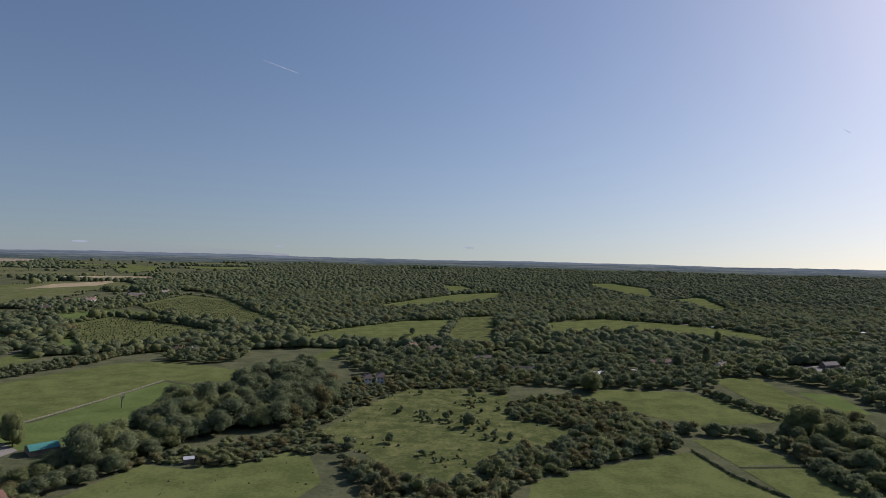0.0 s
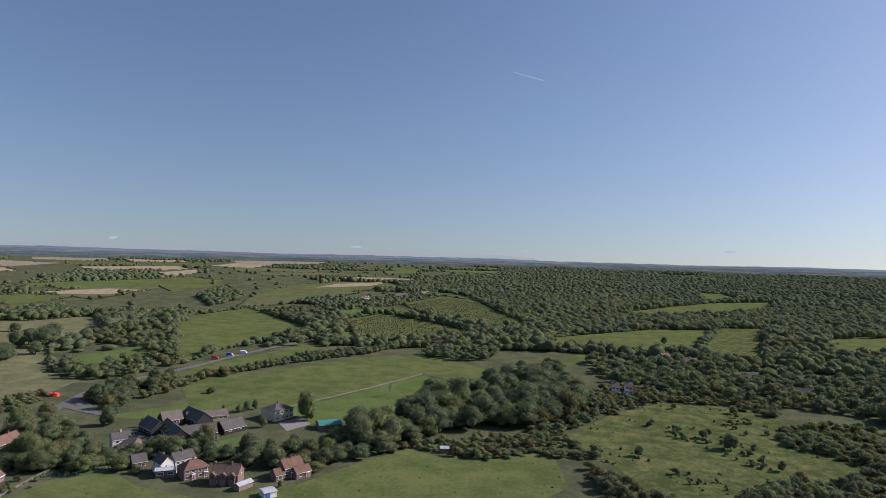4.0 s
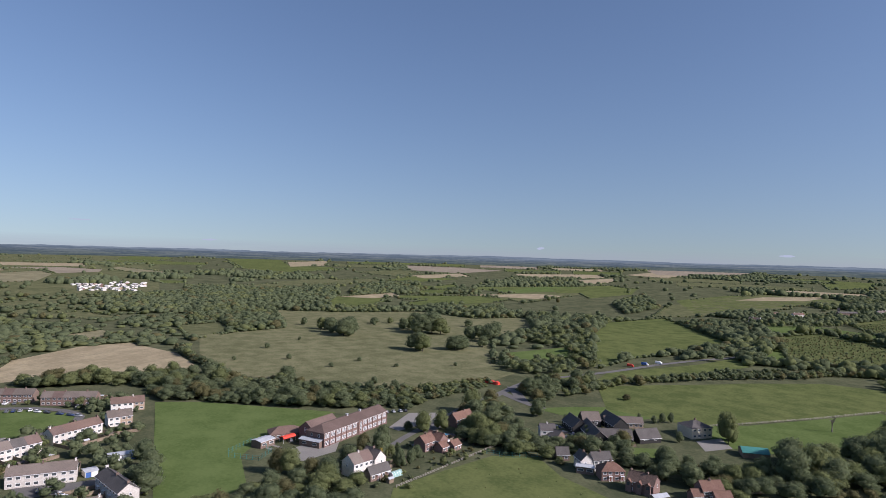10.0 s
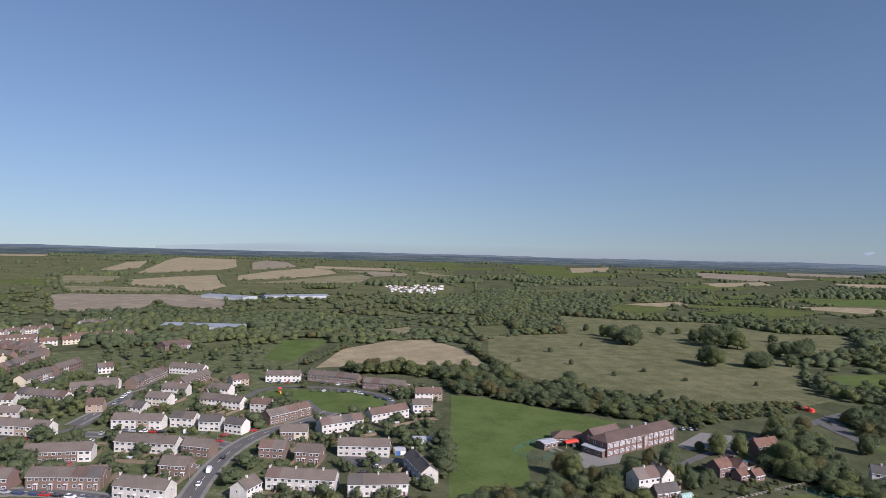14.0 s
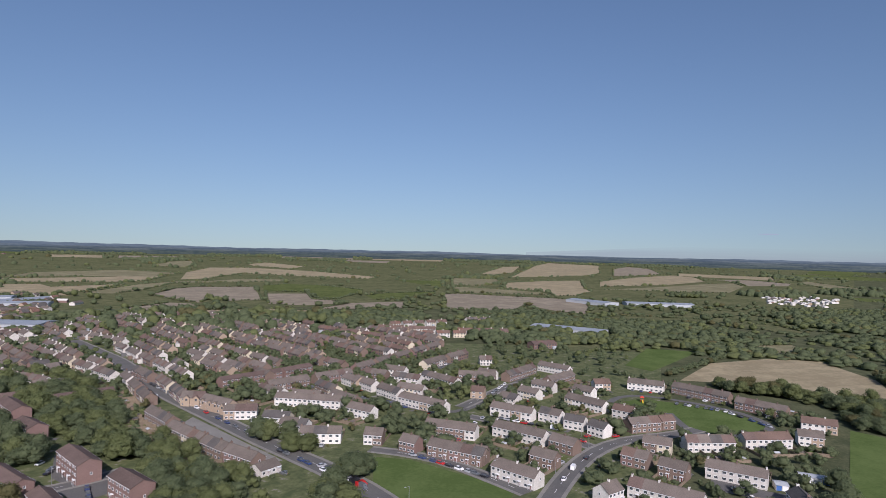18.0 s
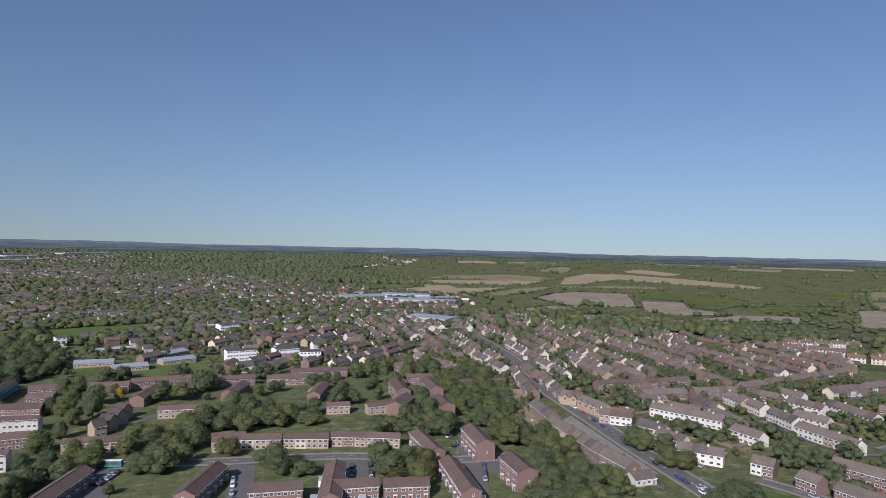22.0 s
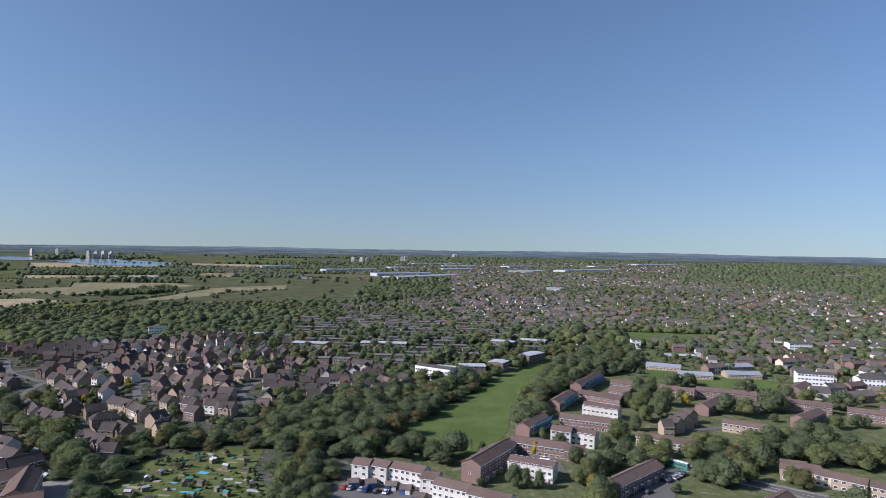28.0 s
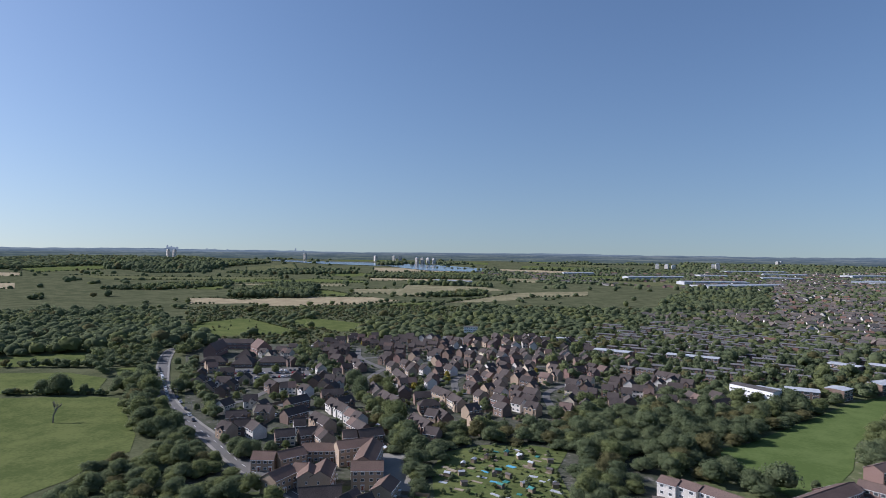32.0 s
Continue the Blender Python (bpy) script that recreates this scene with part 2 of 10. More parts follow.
bv, bf, bi = [], [], []
# Self-lit rings; aerial haze is painted in, paler and bluer ring by ring.
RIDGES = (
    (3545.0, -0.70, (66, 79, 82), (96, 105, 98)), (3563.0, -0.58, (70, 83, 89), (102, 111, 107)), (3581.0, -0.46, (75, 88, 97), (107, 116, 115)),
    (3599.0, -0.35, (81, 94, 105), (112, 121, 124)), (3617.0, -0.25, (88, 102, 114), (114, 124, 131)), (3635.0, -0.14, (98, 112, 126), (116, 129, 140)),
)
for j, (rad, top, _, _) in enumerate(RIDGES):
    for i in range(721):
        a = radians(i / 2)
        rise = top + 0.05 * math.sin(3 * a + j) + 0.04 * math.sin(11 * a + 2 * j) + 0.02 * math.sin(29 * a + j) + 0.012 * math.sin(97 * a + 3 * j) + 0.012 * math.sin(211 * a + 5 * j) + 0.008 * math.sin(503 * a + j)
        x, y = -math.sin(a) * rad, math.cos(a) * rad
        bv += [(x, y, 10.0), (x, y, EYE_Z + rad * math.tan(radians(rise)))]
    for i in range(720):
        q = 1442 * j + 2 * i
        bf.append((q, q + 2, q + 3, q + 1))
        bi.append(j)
backdrop = tagged(new("backdrop", mesh_from("backdrop", bv, bf, [haze("distance", lin(c), lin(p)) for _, _, c, p in RIDGES], bi)), "glowing wooded ridges, painted bluer and paler outwards as haze", "backdrop", kind="structure")

FIELDS = []
ZONES = []


def drape(points, lift, cell):
    """A flat outline cut into cells and laid on the land."""
    bm = bmesh.new()
    bm.faces.new([bm.verts.new((x, y, 0)) for x, y in points])
    xs, ys = [p[0] for p in points], [p[1] for p in points]
    for axis, lo, hi in ((0, min(xs), max(xs)), (1, min(ys), max(ys))):
        c = lo + cell
        while c < hi:
            co, no = [0, 0, 0], [0, 0, 0]
            co[axis], no[axis] = c, 1
            bmesh.ops.bisect_plane(bm, geom=bm.verts[:] + bm.edges[:] + bm.faces[:], plane_co=co, plane_no=no)
            c += cell
    for v in bm.verts:
        v.co.z = float(ground_z(v.co.x, v.co.y)) + lift
    bmesh.ops.recalc_face_normals(bm, faces=bm.faces)
    if sum(f.normal.z for f in bm.faces) < 0:
        bmesh.ops.reverse_faces(bm, faces=bm.faces)
    me = bpy.data.meshes.new("drape")
    bm.to_mesh(me)
    bm.free()
    return me


FIELD_WORDS = {
    "fallow": "pale olive fallow field with faint tractor lines",
    "pasture": "green grazed pasture with faint tussocks", "rough": "rough olive grassland beside a hedge", "park": "dry olive parkland grass dotted with trees",
    "mown": "smooth bright green mown grass", "scrub": "brown tussocky grass overgrown with scrub", "stubble": "pale straw-coloured stubble field", "plough": "brownish harvested field with tramlines",
}


def field(kind, points):
    far = max(math.hypot(*p) for p in points)
    size = max(max(p[i] for p in points) - min(p[i] for p in points) for i in (0, 1))
    me = drape(points, 0.05 + 0.00012 * far + 0.006 * (len(FIELDS) % 9), max(14.0, size / 22))
    me.materials.append(M[kind])
    FIELDS.append(np.array(points))
    return tagged(new("field", me), FIELD_WORDS[kind], "field", kind="structure")


def inside(poly, x, y):
    """Which of the points lie in the outline."""
    out = np.zeros(len(x), dtype=bool)
    x2, y2 = poly[-1]
    for x1, y1 in poly:
        cross = ((y1 > y) != (y2 > y)) & (x < (x2 - x1) * (y - y1) / (y2 - y1 + 1e-12) + x1)
        out ^= cross
        x2, y2 = x1, y1
    return out


field("pasture", [(-305.0, 430.7), (-298.1, 455.9), (-271.6, 515.2), (-233.3, 534.8), (-164.6, 503.7), (-125.0, 550.6), (-105, 641), (-79, 618), (-110.4, 552.7), (-140.0, 482.8), (-155.6, 435.0), (-201.4, 453.2), (-222.5, 341.6), (-234.4, 308.5), (-284.0, 290.7), (-338.7, 336.6)])
field("mown", [(-199.7, 449.3), (-154.3, 431.4), (-160.8, 395.1), (-166.1, 346.8), (-164.6, 314.4), (-178.2, 303.8), (-191.0, 293.8), (-198.3, 289.0), (-214.2, 296.3), (-230.7, 318.8), (-220.4, 338.3)])
field("pasture", [(-225.5, 113.0), (-233.6, 141.9), (-240.8, 172.8), (-229.9, 191.1), (-205.1, 183.6), (-168.6, 184.7), (-160.9, 200.3), (-149.7, 212.4), (-144.6, 234.4), (-136.4, 259.2), (-131.1, 276.4), (-110.4, 271.8), (-88.9, 278.5), (-72.3, 298.4), (-60.6, 292.9), (-48.4, 260.5), (-65.7, 207.2), (-182.3, 84.9)])
field("scrub", [(-64.5, 328.0), (-49.0, 391.5), (-23.6, 444.6), (8.9, 452.1), (48.1, 434.2), (41.6, 372.5), (74.4, 351.0), (67.8, 319.0), (22.3, 289.4), (6.1, 259.8), (-18.4, 271.5), (-37.1, 301.6)])
field("pasture", [(39.9, 265.3), (71.2, 285.2), (126.8, 314.3), (132.8, 278.5), (145.0, 255.2), (142.4, 215.7), (28.2, 209.6)])
field("pasture", [(136.4, 334.5), (163.3, 336.7), (175.1, 299.0), (174.9, 294.2), (141.7, 291.8)])
field("pasture", [(141.5, 288.7), (174.0, 292.6), (174.2, 264.4), (177.2, 236.2), (148.4, 216.0), (145.1, 253.4)])
field("pasture", [(94.7, 430.5), (122.3, 461.3), (147.2, 460.2), (184.2, 458.6), (197.8, 416.6), (210.5, 377.9), (156.6, 364.2), (124.1, 387.1)])
field("pasture", [(223.7, 521.9), (266.7, 522.4), (258.6, 457.4), (270.8, 401.2), (244.5, 406.0), (220.8, 396.4), (218.4, 435.1)])
field("mown", [(268.9, 468.1), (294.4, 461.3), (280.6, 402.2), (263.1, 400.5)])
field("pasture", [(157, 937), (259, 1019), (352, 970), (424, 896), (435, 790), (388, 723), (328, 736), (294, 770), (226, 778), (130, 755)])
field("pasture", [(-165, 737), (-120, 817), (-51, 922), (21, 956), (-3, 697), (-48, 663), (-110, 669), (-145, 676)])
field("scrub", [(30, 993), (92, 1027), (58, 668), (-0, 680)])
field("pasture", [(-152, 1097), (-74, 1308), (25, 1538), (163, 1660), (122, 1373), (20, 1237), (-82, 1106)])
field("pasture", [(478, 2123), (595, 2198), (636, 1901), (524, 1503), (488, 1587), (453, 1790)])
field("pasture", [(506, 1451), (655, 1571), (575, 1230), (515, 1135), (511, 1281)])
field("pasture", [(-14, 1902), (64, 1879), (97, 1704), (25, 1576)])
field("scrub", [(-468, 775), (-468, 884), (-359, 819), (-237, 722), (-281, 643), (-335, 583)])
field("mown", [(-560, 883), (-524, 972), (-420, 939), (-378, 844), (-479, 905), (-474, 781), (-336, 583), (-350, 557), (-420, 697)])
field("scrub", [(-521, 1055), (-530, 1285), (-423, 1215), (-222, 865), (-242, 779), (-344, 837)])
field("rough", [(-920, 1290), (-955, 1534), (-795, 1578), (-686, 1413), (-757, 1254), (-767, 1076), (-812, 1058), (-926, 1205)])
field("pasture", [(-1260, 2368), (-1191, 2619), (-1035, 2277), (-1070, 2047)])
field("park", [(-709, 116), (-747, 220), (-979, 267), (-925, 360), (-900, 488), (-778, 521), (-772, 611), (-616, 506), (-587, 448), (-562, 399), (-446.3, 317.5), (-403.0, 308.9), (-366.8, 238.4), (-405.1, 173.8), (-458.1, 123.1), (-487.4, 98.4), (-586.7, 96.5)])
field("mown", [(-413.3, 43.3), (-402.8, 69.1), (-346.6, 134.2), (-318.7, 104.4), (-311.2, 80.6), (-290.0, 66.9), (-253.5, 61.2), (-243.0, 47.2), (-229.2, 27.7), (-229.7, 24.4)])
field("mown", [(-491, 362), (-499, 450), (-425.1, 394.1), (-434.4, 332.7)])
field("pasture", [(-577, 564), (-673, 687), (-688, 828), (-443, 656), (-421, 558), (-418, 460), (-390.4, 389.4)])
field("pasture", [(-354.4, 350.7), (-375.7, 385.3), (-371, 492), (-380, 563), (-343, 530), (-336.0, 414.0)])
field("pasture", [(-391.8, 323.1), (-374.4, 357.1), (-351.0, 347.4), (-351.3, 311.9)])
field("rough", [(-1125, 795), (-1359, 1072), (-1225, 1294), (-1100, 1005), (-981, 775)])
field("rough", [(-712, 827), (-849, 1040), (-864, 1229), (-895, 1545), (-702, 1214), (-679, 896)])
field("mown", [(-220.0, 244.2), (-211.4, 257.2), (-195.5, 236.0), (-208.8, 227.8)])
field("mown", [(-305.8, 248.4), (-297.6, 274.5), (-275.1, 321.4), (-255.0, 315.2), (-256.5, 284.1), (-281.4, 255.1)])
field("stubble", [(-1036, 336), (-996, 451), (-957, 407), (-999, 332)])
field("pasture", [(-1046, 534), (-1157, 731), (-1073, 832), (-1014, 717), (-976, 529)])
field("pasture", [(-1510, 754), (-1395, 915), (-1387, 1135), (-1282, 975), (-1359, 735)])
field("stubble", [(-1195, 755), (-1167, 956), (-1075, 982), (-1055, 864)])
field("pasture", [(-2485, 522), (-2689, 747), (-2573, 954), (-2295, 890), (-2060, 573)])
field("rough", [(-1660, 549), (-1742, 785), (-1620, 761), (-1509, 536)])
field("stubble", [(-2082, 1582), (-1987, 1949), (-1756, 1787), (-1754, 1382)])
field("stubble", [(-1944, 1010), (-2114, 1332), (-1892, 1238), (-1779, 981)])
field("plough", [(-2330, 2644), (-2048, 3262), (-1670, 2463), (-1881, 2216)])
field("stubble", [(-843, 1644), (-904, 1442), (-869, 1284), (-798, 1435)])
field("stubble", [(-505.1, -56.8), (-602, -43), (-664, 4), (-676, 46), (-597, 79), (-495.9, 86.7), (-479.8, 81.8), (-510.8, 44.6), (-525.5, 12.9), (-515.0, -23.1)])
field("mown", [(-545.3, -106.1), (-658, -107), (-665, -59), (-571.7, -74.1), (-530.9, -81.7)])
field("pasture", [(-3587, 695), (-3616, 1014), (-2592, 778), (-2531, 564)])
field("rough", [(-1607, 421), (-1732, 642), (-1608, 679), (-1473, 473)])
field("mown", [(-236.9, -157.2), (-242.2, -140.8), (-236.5, -102.2), (-230.0, -86.2), (-198.2, -81.1), (-181.7, -104.9), (-198.3, -131.1)])
field("mown", [(-410.3, -79.9), (-425.1, -71.9), (-425.9, -43.9), (-420.4, -18.4), (-398.1, 3.4), (-377.4, -1.6), (-364.2, -21.8), (-365.8, -37.3), (-388.6, -46.3), (-397.8, -70.3)])
field("mown", [(133.9, -296.3), (125.6, -323.7), (121.7, -384.1), (116.4, -467.3), (101.8, -527.4), (88.5, -564.8), (86.2, -506.9), (89.7, -416.4), (89.3, -367.1), (79.2, -320.3), (77.5, -281.4), (86.8, -267.2), (104.4, -269.8)])
field("mown", [(100, -717), (67, -763), (-59, -796), (-49, -730), (-8, -687), (24, -662), (71, -682)])
field("mown", [(36.4, -525.3), (1.7, -528.8), (-23.1, -520.9), (-74.1, -522.0), (-72.7, -487.0), (-39.5, -475.6), (1.5, -493.5)])
field("pasture", [(200.7, -178.3), (214.5, -198.8), (210.6, -219.9), (194.5, -238.1), (177.7, -245.3), (164.8, -219.9), (139.6, -196.9), (123.4, -174.3), (171.2, -154.6)])
field("pasture", [(476.2, -41.4), (437.7, -100.5), (422.0, -112.7), (334.4, -97.4), (308.4, -87.5), (301.6, -71.9), (287.0, -58.2), (280.8, -45.6), (267.9, -23.8)])
field("pasture", [(569.7, -49.3), (529.8, -106.3), (490.2, -123.2), (447.3, -105.9), (488.7, -42.4)])
field("pasture", [(639, -55), (619, -137), (570.5, -130.6), (564.9, -105.5), (595.6, -51.5)])
field("pasture", [(527.1, -138.4), (520.0, -154.9), (454.7, -137.4), (454.8, -123.1)])
field("pasture", [(2387, -332), (2527, -611), (2304, -592), (2149, -340)])
field("rough", [(1985, -395), (1822, -614), (1682, -892), (1565, -796), (1741, -447)])
field("pasture", [(-2955, 605), (-3097, 894), (-2437, 685), (-2431, 532)])
field("stubble", [(-3100, 919), (-3302, 1211), (-2686, 963), (-2590, 779)])
field("rough", [(-1552, 219), (-1520, 355), (-1620, 582), (-1556, 600), (-1429, 355), (-1455, 205)])
field("pasture", [(-1061, 373), (-1169, 452), (-1125, 531), (-1021, 462), (-998, 395)])
field("stubble", [(-1203, 465), (-1273, 626), (-1193, 599), (-1155, 522)])
field("pasture", [(-1312, 701), (-1345, 818), (-1241, 755), (-1239, 676)])
field("pasture", [(-1124, 565), (-1137, 769), (-1069, 781), (-1054, 661)])
field("pasture", [(-988, 607), (-994, 726), (-918, 671), (-919, 577)])
field("mown", [(-1368, 934), (-1372, 1204), (-1338, 1288), (-1209, 1102), (-1207, 881)])
field("rough", [(-2170, 895), (-2337, 1171), (-2132, 1160), (-1879, 922)])
field("pasture", [(-1683, 792), (-1910, 1040), (-1739, 1088), (-1599, 853)])
field("plough", [(-2779, 1391), (-2555, 1596), (-2309, 1682), (-2126, 1329), (-2335, 1219)])
field("pasture", [(-1188, 1098), (-1289, 1263), (-1237, 1377), (-1079, 1180), (-1027, 989)])
field("stubble", [(-1928, 2067), (-2096, 2462), (-1878, 2508), (-1682, 2050)])
field("stubble", [(-1654, 1528), (-1737, 1797), (-1542, 1610), (-1408, 1355)])
field("pasture", [(-1109, 2109), (-1144, 2482), (-1023, 2267), (-1040, 1997)])
field("pasture", [(-161, 686), (-144, 754), (-118, 689), (-149, 654)])
field("pasture", [(-920, 1144), (-964, 1390), (-902, 1511), (-774, 1549), (-718, 1437), (-740, 1173), (-723, 951)])
field("rough", [(-809, 106), (-831, 162), (-723, 156), (-675, 101)])
field("pasture", [(-1078, 512), (-1072, 388), (-1209, 462), (-1190, 566)])
field("stubble", [(-1035, 272), (-1069, 333), (-1033, 384), (-1000, 302)])
field("pasture", [(-1406, 788), (-1506, 927), (-1395, 874), (-1343, 767)])
field("pasture", [(-1215, 590), (-1169, 720), (-1133, 813), (-1101, 703), (-1122, 569)])
field("mown", [(-1317, 899), (-1388, 1110), (-1256, 1034), (-1192, 883)])
field("pasture", [(-1336, 1132), (-1376, 1405), (-1248, 1352), (-1108, 1201), (-1173, 1022)])
field("stubble", [(-348, -1232), (-515, -1211), (-668, -1271), (-670, -1186), (-631, -1033), (-573, -1089), (-525, -1168)])
field("fallow", [(-791, -1563), (-941, -1699), (-1177, -1681), (-1202, -1459), (-1050, -1377), (-943, -1486)])
field("stubble", [(-762, -1504), (-918, -1447), (-1113, -1394), (-930, -1249), (-871, -1272), (-756, -1364), (-717, -1416)])
field("stubble", [(-679, -1339), (-730, -1298), (-706, -1217), (-846, -1199), (-770, -1142), (-667, -1082), (-604, -1139), (-591, -1166)])
field("stubble", [(-1249, -1492), (-1464, -1641), (-1574, -1574), (-1606, -1306), (-1540, -1019), (-1448, -986), (-1371, -1154), (-1341, -1363), (-1111, -1244), (-1030, -1250)])
field("fallow", [(-670, -1063), (-871, -1178), (-990, -1200), (-1061, -1170), (-1160, -1179), (-1223, -1104), (-1195, -1042), (-1039, -1109), (-944, -1163), (-775, -1047), (-699, -1020)])
field("fallow", [(-1421, -1865), (-1668, -2058), (-1726, -2031), (-1563, -1825), (-1425, -1703), (-1374, -1775)])
field("stubble", [(-1734, -1735), (-1898, -1805), (-1814, -1529), (-1637, -1429), (-1669, -1642)])
field("plough", [(-727, -960), (-843, -1038), (-902, -1043), (-987, -969), (-877, -849), (-788, -756), (-767, -778), (-739, -793), (-756, -846), (-696, -797), (-692, -840)])
field("pasture", [(-1026, -981), (-1107, -982), (-1130, -918), (-1100, -770), (-1031, -722), (-925, -691), (-893, -676), (-890, -726), (-969, -812), (-919, -878)])
field("plough", [(-885, -840), (-941, -787), (-862, -709), (-870, -644), (-826, -635), (-774, -651), (-755, -710)])
field("plough", [(-573, -810), (-665, -831), (-676, -793), (-660, -762), (-676, -697), (-598, -747), (-556, -784)])
field("stubble", [(-612, -723), (-703, -656), (-723, -586), (-673, -565), (-634, -632), (-556, -641)])
field("plough", [(-749, -605), (-853, -620), (-946, -565), (-854, -515), (-794, -556)])
field("plough", [(-1135, -589), (-1169, -574), (-1188, -467), (-1211, -391), (-1207, -343), (-1126, -288), (-1047, -264), (-969, -252), (-974, -295), (-1032, -374), (-933, -352), (-884, -458)])
field("pasture", [(-994, -687), (-1074, -682), (-1172, -630), (-1134, -609), (-980, -591), (-939, -632)])
field("pasture", [(-1468, -915), (-1543, -805), (-1312, -684), (-1372, -787)])
field("fallow", [(-1722, -867), (-1764, -732), (-1564, -639), (-1451, -649), (-1408, -708)])
field("stubble", [(-1624, -652), (-1795, -598), (-1915, -513), (-1544, -402), (-1459, -364), (-1312, -361), (-1277, -397), (-1372, -447), (-1421, -570)])
field("fallow", [(-1350, -676), (-1371, -613), (-1345, -452), (-1296, -416), (-1246, -484), (-1206, -599)])
field("stubble", [(-2014, -902), (-2552, -1034), (-2670, -999), (-2138, -832), (-1953, -832)])
field("stubble", [(-2017, -774), (-2874, -988), (-3321, -1077), (-3145, -752), (-2398, -569), (-2231, -553), (-2000, -667), (-1915, -749)])
field("plough", [(-2769, -600), (-3140, -612), (-2948, -473), (-2511, -361), (-2252, -438), (-2251, -487)])
field("stubble", [(-1900, -450), (-2197, -408), (-2463, -313), (-2368, -225), (-2134, -172), (-1871, -253), (-1664, -394)])
field("fallow", [(-1561, -358), (-1792, -242), (-2006, -159), (-2099, -90), (-1938, -54), (-1652, -80), (-1608, -191)])
field("plough", [(-2275, -189), (-2332, -44), (-2202, 68), (-2056, 56), (-1970, -49), (-2173, -86)])
field("fallow", [(-2259, 88), (-2424, 124), (-2082, 230), (-1858, 260), (-1793, 251), (-1962, 154)])
field("pasture", [(-3349, 171), (-3492, 225), (-3476, 405), (-3267, 401), (-3035, 296), (-3171, 162)])
field("pasture", [(-1687, 154), (-1660, 233), (-1578, 222), (-1574, 175)])
field("rough", [(-943, -224), (-989, -182), (-1017, -72), (-974, -61), (-929, -124), (-908, -199)])
field("rough", [(-689, -144), (-745, -99), (-752, -76), (-712, -74), (-693, -121)])
field("rough", [(-627, -183), (-657, -149), (-628, -137), (-598, -152), (-594, -173)])
field("rough", [(-747, -35), (-778, -9), (-724, -15), (-729, -34)])
field("fallow", [(-752, -11), (-790, 26), (-753, 35), (-713, 24), (-706, -11)])
field("rough", [(-936, -37), (-1001, -25), (-1007, 11), (-934, 49), (-882, 41), (-943, -10)])
field("rough", [(-1133, -111), (-1179, -83), (-1184, -21), (-1118, -28), (-1084, -93)])
field("pasture", [(742, -272), (784, -310), (800, -358), (786, -371), (653, -361), (612, -347), (631, -320), (644, -299), (650, -252), (657, -241)])
field("pasture", [(728, -392), (749, -428), (729, -446), (693, -454), (631, -466), (603, -449), (606, -432), (605, -397), (630, -392), (660, -384), (688, -380)])
field("stubble", [(1127, -413), (1113, -455), (1052, -479), (1043, -586), (966, -700), (887, -706), (875, -623), (893, -556), (905, -508), (936, -466), (989, -459), (1011, -414), (1027, -376)])
field("fallow", [(1150, -779), (1101, -883), (1195, -967), (1047, -1090), (942, -1050), (940, -979), (933, -860), (932, -788), (969, -765), (1036, -764), (1049, -710)])
field("pasture", [(842, -582), (852, -673), (826, -759), (794, -720), (817, -634)])
field("fallow", [(809, -748), (838, -873), (882, -1023), (819, -1198), (746, -1092), (796, -975), (772, -896), (784, -803)])
field("pasture", [(1154, -672), (1149, -714), (1039, -703), (1008, -671), (1064, -626)])
field("pasture", [(1440, -527), (1416, -579), (1328, -581), (1286, -526), (1336, -489)])
field("fallow", [(1444, -625), (1400, -733), (1305, -868), (1225, -815), (1315, -665)])
field("pasture", [(1598, -632), (1621, -751), (1515, -835), (1548, -914), (1365, -972), (1308, -931), (1556, -616)])
field("pasture", [(1678, -1025), (1780, -1204), (1648, -1213), (1569, -1061)])
field("fallow", [(1291, -1443), (1151, -1492), (1091, -1337), (1173, -1312)])
field("rough", [(2273, -1052), (2471, -1361), (2012, -1128), (1874, -980), (1992, -922)])


# patchwork of small fields beyond
sow = random.Random(21)
for a0, a1, r0, r1, chance, kinds in ((16, 102, 1600, 3500, 0.85, "stubble plough pasture rough rough pasture stubble"), (102, 152, 2500, 3500, 0.5, "stubble plough pasture rough"), (204, 268, 1500, 3450, 0.55, "pasture rough stubble pasture"), (-40, 16, 2200, 3500, 0.12, "pasture rough")):
    r = r0
    while r < r1:
        deep = r * 0.14
        az = a0 + sow.uniform(0, 4)
        while az < a1:
            span = math.degrees(sow.uniform(220, 480) / r)
            if sow.random() < chance:
                cut = 0.1
                ring = [(az + span * cut, r + deep * cut), (az + span * (1 - cut), r + deep * sow.uniform(0, 0.3)), (az + span * (1 - cut), r + deep * (1 - cut)), (az + span * 0.5, r + deep * sow.uniform(0.8, 1.0)), (az + span * cut, r + deep * sow.uniform(0.7, 0.95))]
                spot = [(-math.sin(radians(p)) * q, math.cos(radians(p)) * q) for p, q in ring]
                xs, ys = np.array([p[0] for p in spot]), np.array([p[1] for p in spot])
                mid = np.array([[xs.mean(), ys.mean()]])
                if not any(inside(f, np.append(xs, mid[0, 0]), np.append(ys, mid[0, 1])).any() for f in FIELDS):
                    field(sow.choice(kinds.split()), spot)
            az += span
        r += deep


# ---- roads ----
ROADS = []


